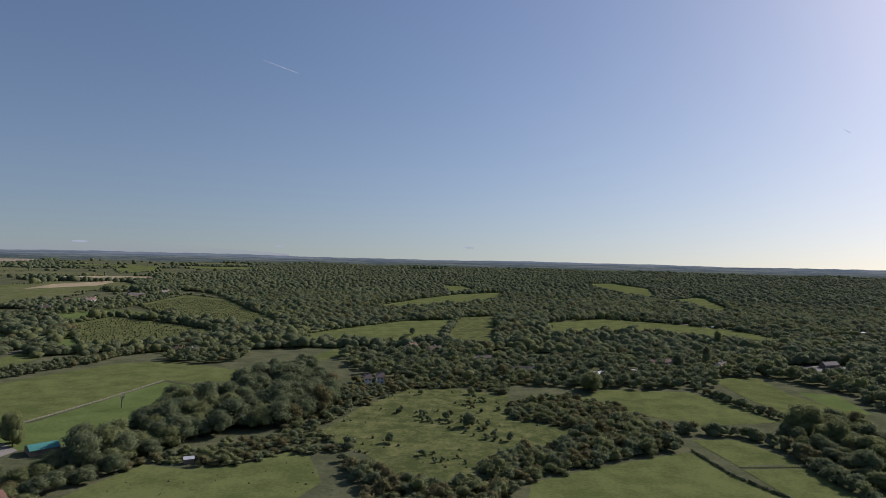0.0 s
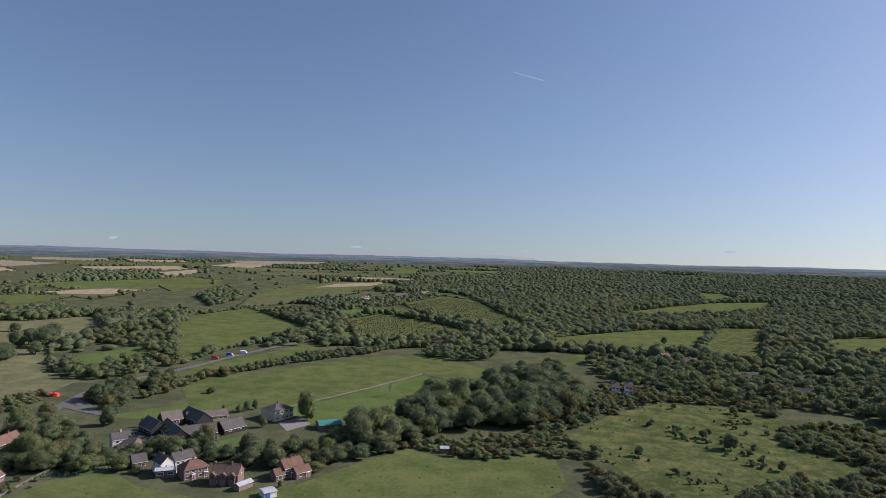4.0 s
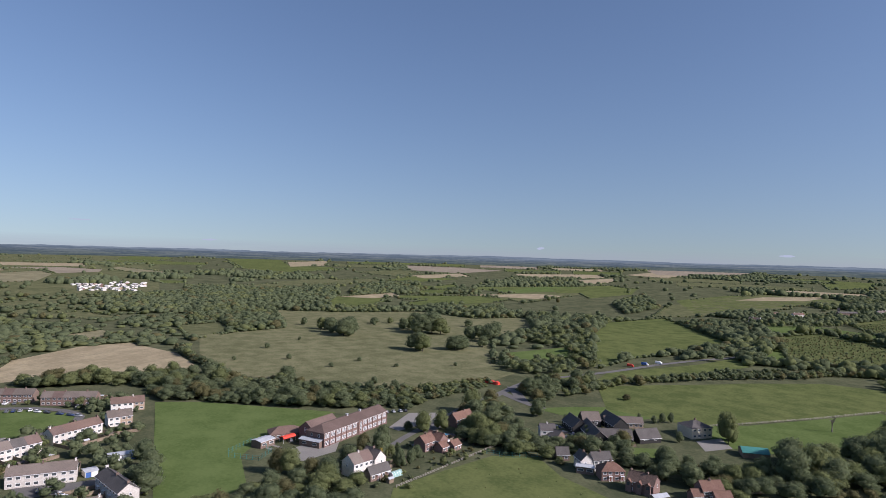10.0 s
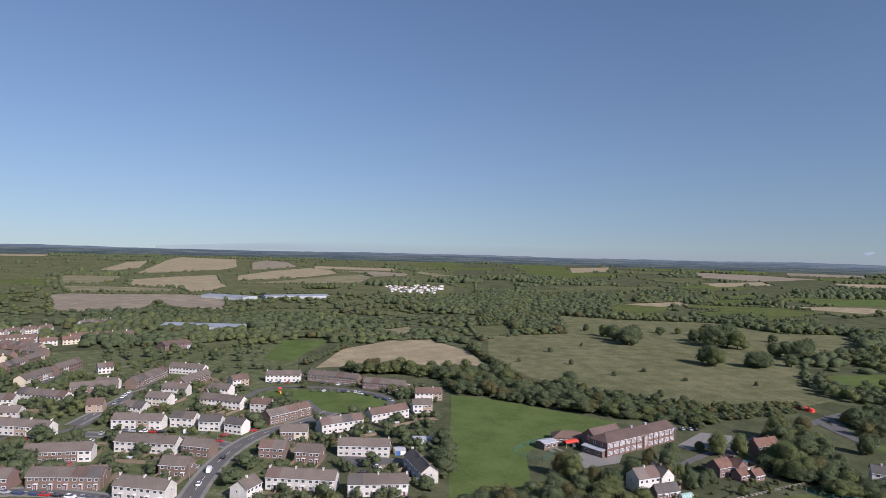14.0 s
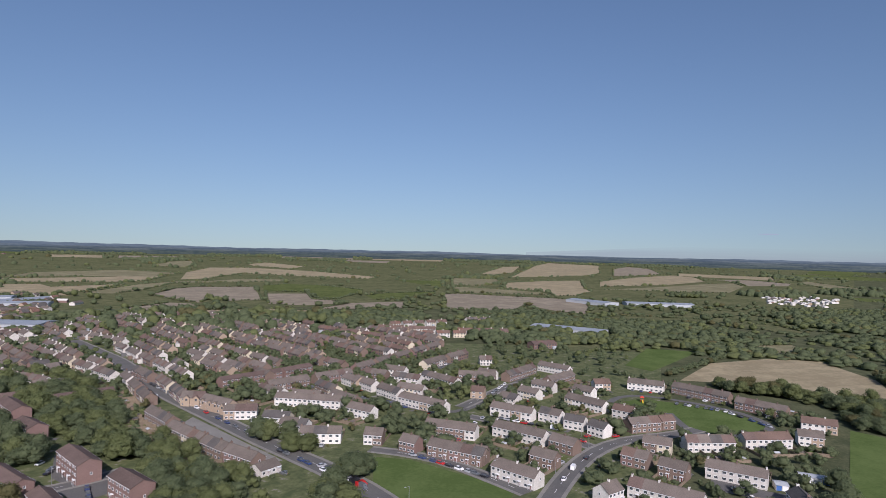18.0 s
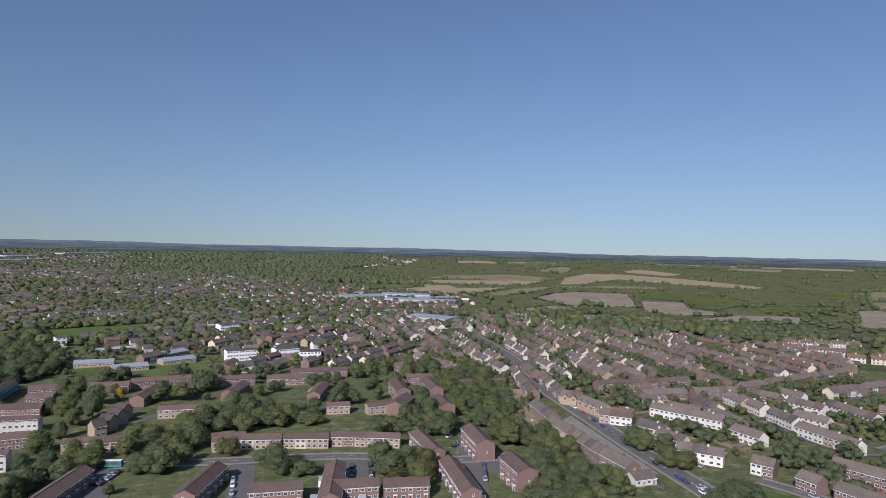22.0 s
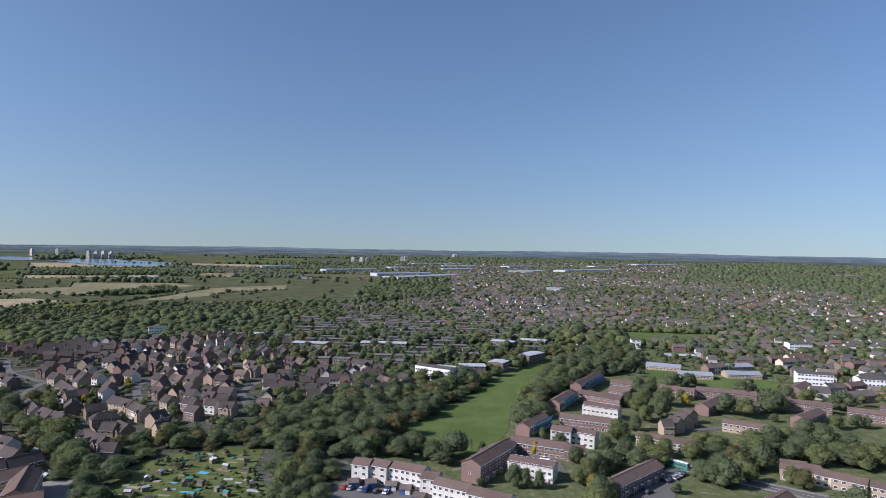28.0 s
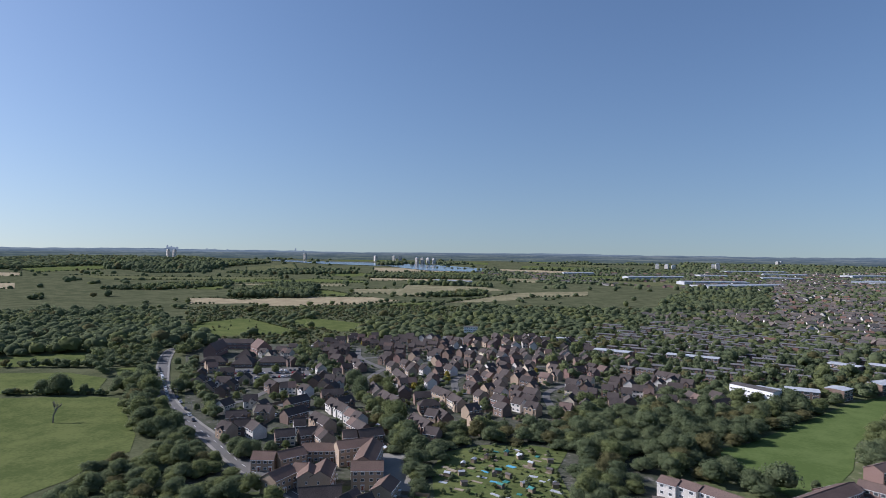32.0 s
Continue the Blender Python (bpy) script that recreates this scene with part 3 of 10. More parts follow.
def strip(points, half, lift, cell=9.0):
    """A ribbon along a line, laid on the land."""
    line = []
    for (x1, y1), (x2, y2) in zip(points, points[1:]):
        n = max(1, int(math.hypot(x2 - x1, y2 - y1) / cell))
        line += [(x1 + (x2 - x1) * i / n, y1 + (y2 - y1) * i / n) for i in range(n)]
    line.append(points[-1])
    for _ in range(3):
        line = [line[0]] + [((a[0] + 2 * b[0] + c[0]) / 4, (a[1] + 2 * b[1] + c[1]) / 4) for a, b, c in zip(line, line[1:], line[2:])] + [line[-1]]
    return line


def ribbon(line, left, right, lift, thick=0.0):
    v, f = [], []
    for i, (x, y) in enumerate(line):
        a, b = line[max(0, i - 1)], line[min(len(line) - 1, i + 1)]
        dx, dy = b[0] - a[0], b[1] - a[1]
        d = math.hypot(dx, dy) or 1.0
        nx, ny = -dy / d, dx / d
        for s, z in ((left, lift), (right, lift)) + (((right, lift - thick), (left, lift - thick)) if thick else ()):
            px, py = x + nx * s, y + ny * s
            v.append((px, py, float(ground_z(px, py)) + z))
    w = 4 if thick else 2
    for i in range(len(line) - 1):
        q = i * w
        if thick:
            for j in range(4):
                f.append((q + j, q + w + j, q + w + (j + 1) % 4, q + (j + 1) % 4))
        else:
            f.append((q, q + 1, q + 3, q + 2))
    return v, f


def road(width, points, paved=False):
    line = strip(points, width / 2, 0.1)
    far = max(math.hypot(*p) for p in points)
    up = 0.14 + 0.00012 * far + 0.004 * (len(ROADS) % 5)
    v, f = ribbon(line, -width / 2, width / 2, up)
    me = mesh_from("road", v, f, ["asphalt"])
    me.flip_normals() if me.polygons[0].normal.z < 0 else None
    ob = tagged(new("road", me), "grey asphalt road" + (" with kerbed pavements" if paved else " between verges"), "road", kind="structure")
    ROADS.append((np.array(line), width / 2 + (2.2 if paved else 1.0)))
    if paved and far < 900:
        dv, df = [], []
        for k in range(1, len(line) - 1):
            if math.hypot(*line[k]) > 450:
                continue
            (x, y), (x2, y2) = line[k], line[k + 1]
            qx, qy = x + (x2 - x) * 0.4, y + (y2 - y) * 0.4
            v, f = ribbon([(x, y), (qx, qy)], -0.09, 0.09, up + 0.012)
            df += [tuple(i + len(dv) for i in q) for q in f]
            dv += v
        if dv:
            tagged(part("lane_marking", mesh_from("lane_marking", dv, df, ["frame"]), ob, "white dashed centre line"), kind="stuff")
    if paved:
        for s in (1, -1):
            lo, hi = sorted((s * width / 2, s * (width / 2 + 1.6)))
            v, f = ribbon(line, lo, hi, up + 0.12, 0.2)
            tagged(new("pavement", mesh_from("pavement", v, f, ["concrete"])), "pale grey paved footway with a raised kerb", "pavement", kind="structure")
    return ob


def yard(points, mat="asphalt"):
    me = drape(points, 0.13 + 0.004 * (len(ROADS) % 5), 20.0)
    me.materials.append(M[mat])
    ZONES.append(np.array(points))
    return tagged(new("forecourt", me), "worn asphalt parking yard" if mat == "asphalt" else "pale concrete yard", "pavement", kind="structure")


road(10, [(-361, -585), (-322.0, -461.6), (-292.9, -392.8), (-266.8, -337.3), (-256.6, -305.9), (-242.5, -261.1), (-229.5, -222.5), (-219.5, -187.8), (-212.9, -163.0), (-204.7, -139.5), (-193.9, -119.3), (-181.3, -98.1)], True)
road(7, [(-229.2, -71.8), (-248.5, -73.3), (-271.5, -74.1), (-300.6, -71.7), (-326.2, -65.1), (-336.9, -56.4), (-350.5, -35.7), (-367.6, -31.4)], True)
road(6, [(-323.0, -149.9), (-321.0, -125.6), (-316.5, -102.6), (-304.8, -73.9)], True)
road(6, [(-339.4, -162.4), (-369.6, -161.2), (-402.5, -161.2), (-428.1, -158.9), (-439.4, -143.4), (-474.9, -140.7)], True)
road(5, [(-403.7, -87.6), (-421.8, -88.3), (-437.4, -81.1), (-434.7, -48.5), (-423.0, -11.2), (-394.5, 10.3), (-365.3, -9.4), (-352.1, -29.9), (-377.7, -43.4), (-395.9, -50.5)])
road(5, [(-284.8, -18.9), (-281.8, -6.6), (-284.5, 13.2)])
road(6, [(-244.8, -164.2), (-250.8, -148.9), (-249.3, -127.2), (-240.8, -101.5), (-233.2, -81.6)], True)
road(5, [(-322.9, -239.6), (-325.8, -206.7), (-318.1, -166.8), (-326.1, -156.2), (-416.6, -160.3), (-448.8, -159.5)])
road(6, [(-289.6, 165.4), (-323.1, 206.4), (-340.7, 243.1), (-368.2, 287.8), (-377.2, 311.2), (-374.6, 344.7), (-376.6, 393.2), (-385.3, 457.1), (-387, 513), (-384, 593)])
road(6, [(-351.0, 257.4), (-322.4, 252.4), (-301.2, 253.8)])
road(4, [(-245.0, 101.9), (-255.6, 117.8), (-283.5, 144.1), (-296.0, 165.8), (-316.1, 194.6)])
road(7, [(607, -222), (590, -200), (534.5, -176.7), (447.5, -146.3), (387.9, -131.9), (344.2, -126.2), (300.2, -123.9), (249.3, -117.7), (217.6, -121.6), (184.6, -121.0)], True)
road(6, [(-6.8, -294.4), (-40.6, -282.7), (-99.9, -266.1), (-142.1, -237.5), (-169.1, -234.3)], True)
road(6, [(11.7, -243.5), (2.5, -273.5), (-8.0, -294.1)])
road(6, [(-40.5, -223.1), (-47.4, -249.5), (-54.0, -278.9)])
road(7, [(-77.3, -193.5), (-90.6, -230.9), (-102.9, -265.3)])
road(5, [(-130.9, -202.0), (-147.3, -227.6), (-142.1, -237.5)])
road(5, [(3.7, -346.5), (-26.5, -368.1), (-40.9, -384.8), (-155.0, -322.1), (-177.9, -298.3)])
road(8, [(345, 1028), (387, 946), (433, 898), (486, 863), (549, 838)])
road(5, [(335, -236), (368, -262), (398, -300), (395, -350), (362, -392)])
road(5, [(398, -300), (450, -312), (492, -342)])
road(5, [(478, -252), (455, -278), (441, -330), (430, -390), (402, -440), (362, -472)])
road(5, [(300, -288), (335, -318), (345, -360), (322, -410), (282, -440)])
road(5, [(228, -300), (262, -332), (270, -380), (242, -420)])
road(5, [(272, -155), (290, -182), (322, -190), (345, -182)])
road(5, [(362, -144), (366, -172), (392, -205)])
yard([(473, -432), (445, -440), (480, -482), (509, -467)], "asphalt")
yard([(-49.2, -273.3), (-58.8, -270.6), (-50.2, -229.8), (-40.1, -232.8)], "asphalt")
yard([(-163.7, -276.5), (-170.0, -278.7), (-156.4, -247.9), (-164.9, -242.4), (-159.6, -228.3), (-149.3, -218.0), (-138.2, -219.4), (-145.7, -237.0), (-148.0, -251.2)], "asphalt")
yard([(2.2, -288.9), (-2.5, -291.1), (-4.9, -272.0), (-1.0, -239.6), (14.8, -242.0), (10.2, -253.1)], "asphalt")
yard([(68.5, -287.3), (46.1, -281.2), (41.2, -270.3), (43.7, -267.3), (67.3, -282.4)], "asphalt")
yard([(-97.1, -262.2), (-108.7, -258.9), (-91.8, -213.4), (-80.6, -216.6)], "asphalt")
yard([(-304.5, 148.5), (-327.1, 172.5), (-320.3, 189.7), (-303.6, 173.3), (-296.3, 150.5)], "concrete")
yard([(-290.5, 89.6), (-297.9, 103.3), (-296.0, 117.4), (-278.4, 108.2), (-272.0, 90.3), (-276.5, 85.4)], "concrete")
yard([(-292.5, -19.5), (-285.8, 3.2), (-286.9, 13.3), (-274.9, 12.9), (-276.1, -18.3)], "asphalt")
yard([(234.0, -169.9), (225.3, -186.4), (183.2, -153.3), (180.6, -140.4), (207.3, -152.1)], "concrete")
yard([(124.4, -216.5), (118.4, -229.0), (84.7, -219.9), (81.5, -201.0), (115.4, -197.1)], "asphalt")
yard([(-366.7, 273.7), (-341.9, 268.4), (-318.9, 256.6), (-331.2, 254.5)], "asphalt")
yard([(479.2, -188.0), (441.2, -255.0), (394.1, -237.2), (410.2, -192.8)], "asphalt")
yard([(317, 589), (393, 600), (358, 539), (300, 539)], "asphalt")
yard([(-234.0, -262.0), (-221.5, -222.0), (-211.5, -188.0), (-205.0, -190.0), (-208.0, -217.0), (-216.0, -243.0), (-228.0, -272.0), (-238.5, -277.0)], "concrete")
road(5, [(-432.8, -230.4), (-466.3, -235.0), (-510.0, -246.9)])
yard([(-341.3, -215.8), (-350.0, -204.7), (-330.6, -191.2), (-325.1, -202.9)], "asphalt")
yard([(-213.2, 284.2), (-210.5, 301.1), (-196.4, 290.5), (-199.5, 273.3)], "concrete")


# ---- buildings ----
def box(x0, x1, y0, y1, z0, z1):
    v = [(x, y, z) for z in (z0, z1) for y in (y0, y1) for x in (x0, x1)]
    f = [(0, 2, 3, 1), (4, 5, 7, 6), (0, 1, 5, 4), (2, 6, 7, 3), (0, 4, 6, 2), (1, 3, 7, 5)]
    return v, f


def join(*pieces):
    v, f = [], []
    for pv, pf in pieces:
        n = len(v)
        v += pv
        f += [tuple(i + n for i in q) for q in pf]
    return v, f


def both(index, first, second, mats, name):
    v, f = join(first, second)
    return mesh_from(name, v, f, mats, [0] * len(first[1]) + [1] * len(second[1]))


def panel(w, h, z0, rim, proud, mats, name):
    """A framed panel in one piece: a rim standing proud of the wall round a recessed pane."""
    o = [(-w / 2, z0), (w / 2, z0), (w / 2, z0 + h), (-w / 2, z0 + h)]
    q = [(-w / 2 + rim, z0 + rim), (w / 2 - rim, z0 + rim), (w / 2 - rim, z0 + h - rim), (-w / 2 + rim, z0 + h - rim)]
    v = [(x, 0.02, z) for x, z in o] + [(x, -proud, z) for x, z in o] + [(x, -proud, z) for x, z in q] + [(x, -0.012, z) for x, z in q]
    f, ix = [], []
    for s in (0, 4, 8):
        for i in range(4):
            k = (i + 1) % 4
            f.append((s + i, s + k, s + 4 + k, s + 4 + i))
            ix.append(0)
    f.append((12, 13, 14, 15))
    ix.append(1)
    return mesh_from(name, v, f, mats, ix)


def window_mesh(w, h):
    return panel(w, h, -h / 2, 0.11, 0.07, ["frame", "glass"], "window")


WIN = {}


def window_of(w, h):
    key = (round(w, 1), round(h, 1))
    if key not in WIN:
        WIN[key] = window_mesh(*key)
    return WIN[key]


DOOR = panel(1.0, 2.1, 0.0, 0.08, 0.06, ["frame", "door"], "door")

PORCH = mesh_from("porch", *join(box(-0.8, 0.8, -1.0, 0.02, 2.25, 2.42), box(-0.75, -0.65, -0.95, -0.85, -0.3, 2.25), box(0.65, 0.75, -0.95, -0.85, -0.3, 2.25)), ["frame"])

# style: wall, roof, eaves height, ridge height, depth, width of a home, storeys, chimneys, words
STYLES = {
    "w": ("render", "tile", 4.9, 7.6, 7.6, 5.8, 2, 1, "white rendered terrace with a brown tiled roof", "house"),
    "wr": ("render", "tile_red", 4.9, 7.6, 7.6, 5.8, 2, 1, "white rendered houses with a reddish tiled roof", "house"),
    "wg": ("render", "slate", 4.9, 7.6, 7.6, 5.8, 2, 1, "white rendered houses with a grey slate roof", "house"),
    "b": ("brick", "tile", 4.9, 7.6, 7.6, 5.8, 2, 1, "brown brick terrace with a brown tiled roof", "house"),
    "br": ("brick", "tile_red", 4.9, 7.4, 7.4, 5.8, 2, 1, "brown brick house with a red tiled roof", "house"),
    "t": ("tan_brick", "tile", 5.2, 8.2, 8.0, 5.5, 2, 0, "buff brick terrace with a brown tiled roof", "house"),
    "c": ("tan_brick", "tile_umber", 4.6, 6.2, 7.0, 5.5, 2, 0, "buff brick terrace with a shallow brown roof", "house"),
    "r": ("red_brick", "tile_umber", 5.1, 7.0, 8.0, 5.5, 2, 0, "red brick terrace with a shallow brown tiled roof", "house"),
    "villa": ("render", "tile", 6.0, 9.2, 8.0, 5.0, 2, 1, "large white and pink rendered villa with a brown roof", "house"),
    "rb": ("tan_brick", "tile_red", 5.1, 7.4, 8.0, 5.5, 2, 0, "brown brick flats with a reddish tiled roof", "flats"),
    "rb3": ("tan_brick", "tile_red", 7.8, 10.2, 9.0, 6.0, 3, 0, "three-storey brown brick flats with a reddish tiled roof", "flats"),
    "r3": ("red_brick", "tile_umber", 7.8, 9.8, 9.0, 6.0, 3, 0, "three-storey red brick flats with a tiled roof", "flats"),
    "f": ("render", "tile_umber", 7.4, 8.9, 8.0, 5.2, 3, 0, "three-storey white clad terrace with a low brown roof", "flats"),
    "e": ("brick", "tile_plum", 4.8, 7.6, 7.2, 6.0, 2, 0, "brown brick estate house with a dark plum roof", "house"),
    "et": ("tan_brick", "tile_plum", 5.0, 8.0, 7.4, 6.0, 2, 0, "buff brick estate house with a dark plum roof", "house"),
    "ew": ("render", "tile_plum", 4.8, 7.8, 7.2, 6.0, 2, 0, "white fronted estate house with a dark plum roof", "house"),
    "hall": ("red_brick", "tile_umber", 6.2, 12.0, 11.0, 7.0, 1, 0, "tall red brick hall with a steep tiled roof", "hall"),
    "range": ("red_brick", "tile_plum", 6.0, 9.2, 9.0, 5.0, 2, 0, "long brick range with a dark tiled roof", "hall"),
    "pyramid": ("brick", "tile_plum", 3.2, 9.4, 16.0, 5.0, 1, 0, "brick shop building with a pyramid tiled roof", "shop"),
    "shop": ("brick", "tile_plum", 3.3, 7.2, 12.0, 5.0, 1, 0, "low brick shop with a hipped dark roof", "shop"),
    "flat": ("brick", "felt", 5.1, 5.4, 8.0, 6.0, 2, 0, "flat-roofed brown brick terrace with pale fascias", "house"),
    "trd": ("red_brick", "tile_old", 4.4, 7.4, 7.0, 4.0, 2, 1, "old brick cottages with dark tiles and clay-tiled gables", "house"),
    "barn": ("weatherboard", "slate", 3.6, 7.4, 9.0, 9.0, 1, 0, "black weatherboarded barn with a slate roof", "barn"),
    "barnt": ("weatherboard", "tile", 3.6, 7.4, 9.0, 9.0, 1, 0, "black weatherboarded barn with a brown tiled roof", "barn"),
    "farmt": ("tan_brick", "tile", 3.0, 5.6, 7.0, 6.0, 1, 0, "long low farm range with a brown tiled roof", "farm building"),
    "manor": ("cream", "slate", 5.8, 8.6, 13.0, 5.8, 2, 1, "cream rendered country house with a hipped grey roof", "house"),
    "tr": ("red_brick", "tile_clay", 4.3, 7.2, 6.5, 5.0, 2, 1, "old brick cottage with red tiled gables", "house"),
    "brs": ("red_brick", "tile_clay", 2.6, 4.6, 5.0, 5.0, 1, 0, "small brick outbuilding with a red tiled roof", "outbuilding"),
    "gar": ("brick", "tile", 2.2, 3.0, 5.0, 2.7, 0, 0, "brick garages with a shallow brown roof", "garages"),
    "lowb": ("tan_brick", "blue_sheet", 3.2, 5.0, 13.0, 5.0, 1, 0, "low school building with a blue-grey metal roof", "school block"),
    "farm": ("brick", "slate", 3.0, 5.6, 7.0, 6.0, 1, 0, "low brick farm building with a grey roof", "farm building"),
    "shed": ("wood", "sheet", 2.2, 2.9, 3.4, 9.0, 0, 0, "small timber shed with a pale roof", "shed"),
    "garage": ("render", "sheet", 2.3, 2.7, 5.4, 2.7, 0, 0, "row of garages with a flat grey roof", "garages"),
    "bung": ("render", "tile", 2.7, 4.8, 8.0, 6.0, 1, 0, "white rendered bungalow with a brown tiled roof", "bungalow"),
    "low": ("brick", "sheet", 3.2, 3.7, 12.0, 5.0, 1, 0, "single-storey building with a pale flat roof", "building"),
    "lowr": ("brick", "tile_red", 3.0, 5.6, 12.0, 5.0, 1, 0, "single-storey hall with a red tiled roof", "hall"),
    "white": ("white_sheet", "slate", 8.5, 9.0, 11.0, 5.0, 3, 0, "white walled block with a flat grey roof", "block"),
    "slab": ("brick", "sheet", 7.5, 8.0, 12.0, 4.5, 3, 0, "three-storey school block with a flat roof", "school block"),
    "ware": ("sheet", "blue_sheet", 5.0, 6.6, 40.0, 30.0, 0, 0, "long warehouse with a low metal roof", "warehouse"),
    "teal": ("wood", "teal", 2.6, 4.2, 10.0, 9.0, 0, 0, "open shed with a teal sheet roof", "shed"),
    "school": ("brick", "tile", 7.6, 10.4, 10.0, 4.6, 2, 0, "long two-storey brick school with wide white windows", "school"),
}
BUILT = []


FAR_HOMES = 520.0
HOMES = ([], [], [])
HOME_MATS = ["render", "brick", "red_brick", "tan_brick", "cream", "tile", "tile_red", "tile_plum", "slate", "glass", "tile_umber", "tile_old", "tile_clay", "felt", "sheet"]


ROOF_MIX = {"tile": ("tile", "tile", "tile", "tile", "tile_umber", "tile_red", "slate"), "tile_red": ("tile_red", "tile_red", "tile_red", "tile_umber", "tile_clay"), "tile_plum": ("tile_plum", "tile_plum", "tile_plum", "tile_umber")}
WALL_MIX = {"render": ("render", "render", "render", "render", "cream", "tan_brick"), "brick": ("brick", "brick", "brick", "red_brick", "red_brick", "render", "cream"), "cream": ("cream", "cream", "render"), "tan_brick": ("tan_brick", "tan_brick", "red_brick", "cream")}


def unit_walls(cuts, d, eave, ridge):
    """Walls of a terrace in one piece, each length in the finish of its home."""
    ends = [cuts[0][0]] + [q[1] for q in cuts]
    v = [(x, yy, zz) for x in ends for yy, zz in ((-d, -0.6), (d, -0.6), (d, eave), (0, ridge - 0.12), (-d, eave))]
    f, ix = [(0, 4, 3, 2, 1)], [cuts[0][2]]
    for k, (_, _, mat) in enumerate(cuts):
        f += [tuple(5 * k + i for i in q) for q in ((1, 2, 7, 6), (4, 0, 5, 9))]
        ix += [mat] * 2
    n = 5 * len(cuts)
    return v, f + [tuple(n + i for i in range(5))], ix + [cuts[-1][2]]


def unit_roofs(cuts, d, eave, ridge, o=0.35, end=0.25):
    """A roof of two slopes in one piece, each length in the tiles of its home."""
    drop = (ridge - eave) / d * o
    ends = [cuts[0][0] - end] + [q[1] for q in cuts[:-1]] + [cuts[-1][1] + end]
    v = [(x, yy, zz) for x in ends for yy, zz in ((-d - o, eave - drop), (0, ridge), (d + o, eave - drop), (d + o, eave - drop + 0.16), (0, ridge + 0.18), (-d - o, eave - drop + 0.16))]
    f, ix = [(0, 1, 4, 5), (1, 2, 3, 4)], [cuts[0][2]] * 2
    for k, (_, _, mat) in enumerate(cuts):
        f += [tuple(6 * k + i for i in q) for q in ((5, 4, 10, 11), (4, 3, 9, 10), (0, 6, 7, 1), (1, 7, 8, 2), (0, 5, 11, 6), (2, 8, 9, 3))]
        ix += [mat] * 6
    n = 6 * len(cuts)
    return v, f + [tuple(n + i for i in q) for q in ((0, 5, 4, 1), (1, 4, 3, 2))], ix + [cuts[-1][2]] * 2


def cross_gable(cx, side, d, eave, ridge, wide, out):
    """A gable that stands forward from a long wall: wall, roof and a window, as lists."""
    h, top = wide / 2, min(ridge - 0.25, eave + wide * 0.42)
    y0, y1 = side * (d - 0.3), side * (d + out)
    wv = [(cx + p, yy, zz) for yy in (y0, y1) for p, zz in ((-h, -0.6), (h, -0.6), (h, eave), (0, top), (-h, eave))]
    wf = [(0, 1, 2, 3, 4), (9, 8, 7, 6, 5), (0, 5, 6, 1), (1, 6, 7, 2), (4, 9, 5, 0)]
    inner = side * max(0.1, d * (1 - (top - eave) / max(0.2, ridge - eave)) - 0.2)
    lip, e = side * (d + out + 0.25), h + 0.25
    low = eave - 0.25 * (top - eave) / h
    rv = [(cx - e, side * (d - 0.1), low), (cx, inner, top), (cx + e, side * (d - 0.1), low), (cx - e, lip, low), (cx, lip, top), (cx + e, lip, low)]
    rv += [(p, q, z + 0.15) for p, q, z in rv]
    rf = [(6, 7, 10, 9), (7, 8, 11, 10), (0, 3, 4, 1), (1, 4, 5, 2), (3, 9, 10, 4), (4, 10, 11, 5), (0, 6, 9, 3), (2, 5, 11, 8)]
    gl = box(cx - 0.6, cx + 0.6, *sorted((y1 - side * 0.02, y1 + side * 0.05)), eave - 1.5, eave - 0.3)
    return (wv, wf), (rv, rf), gl


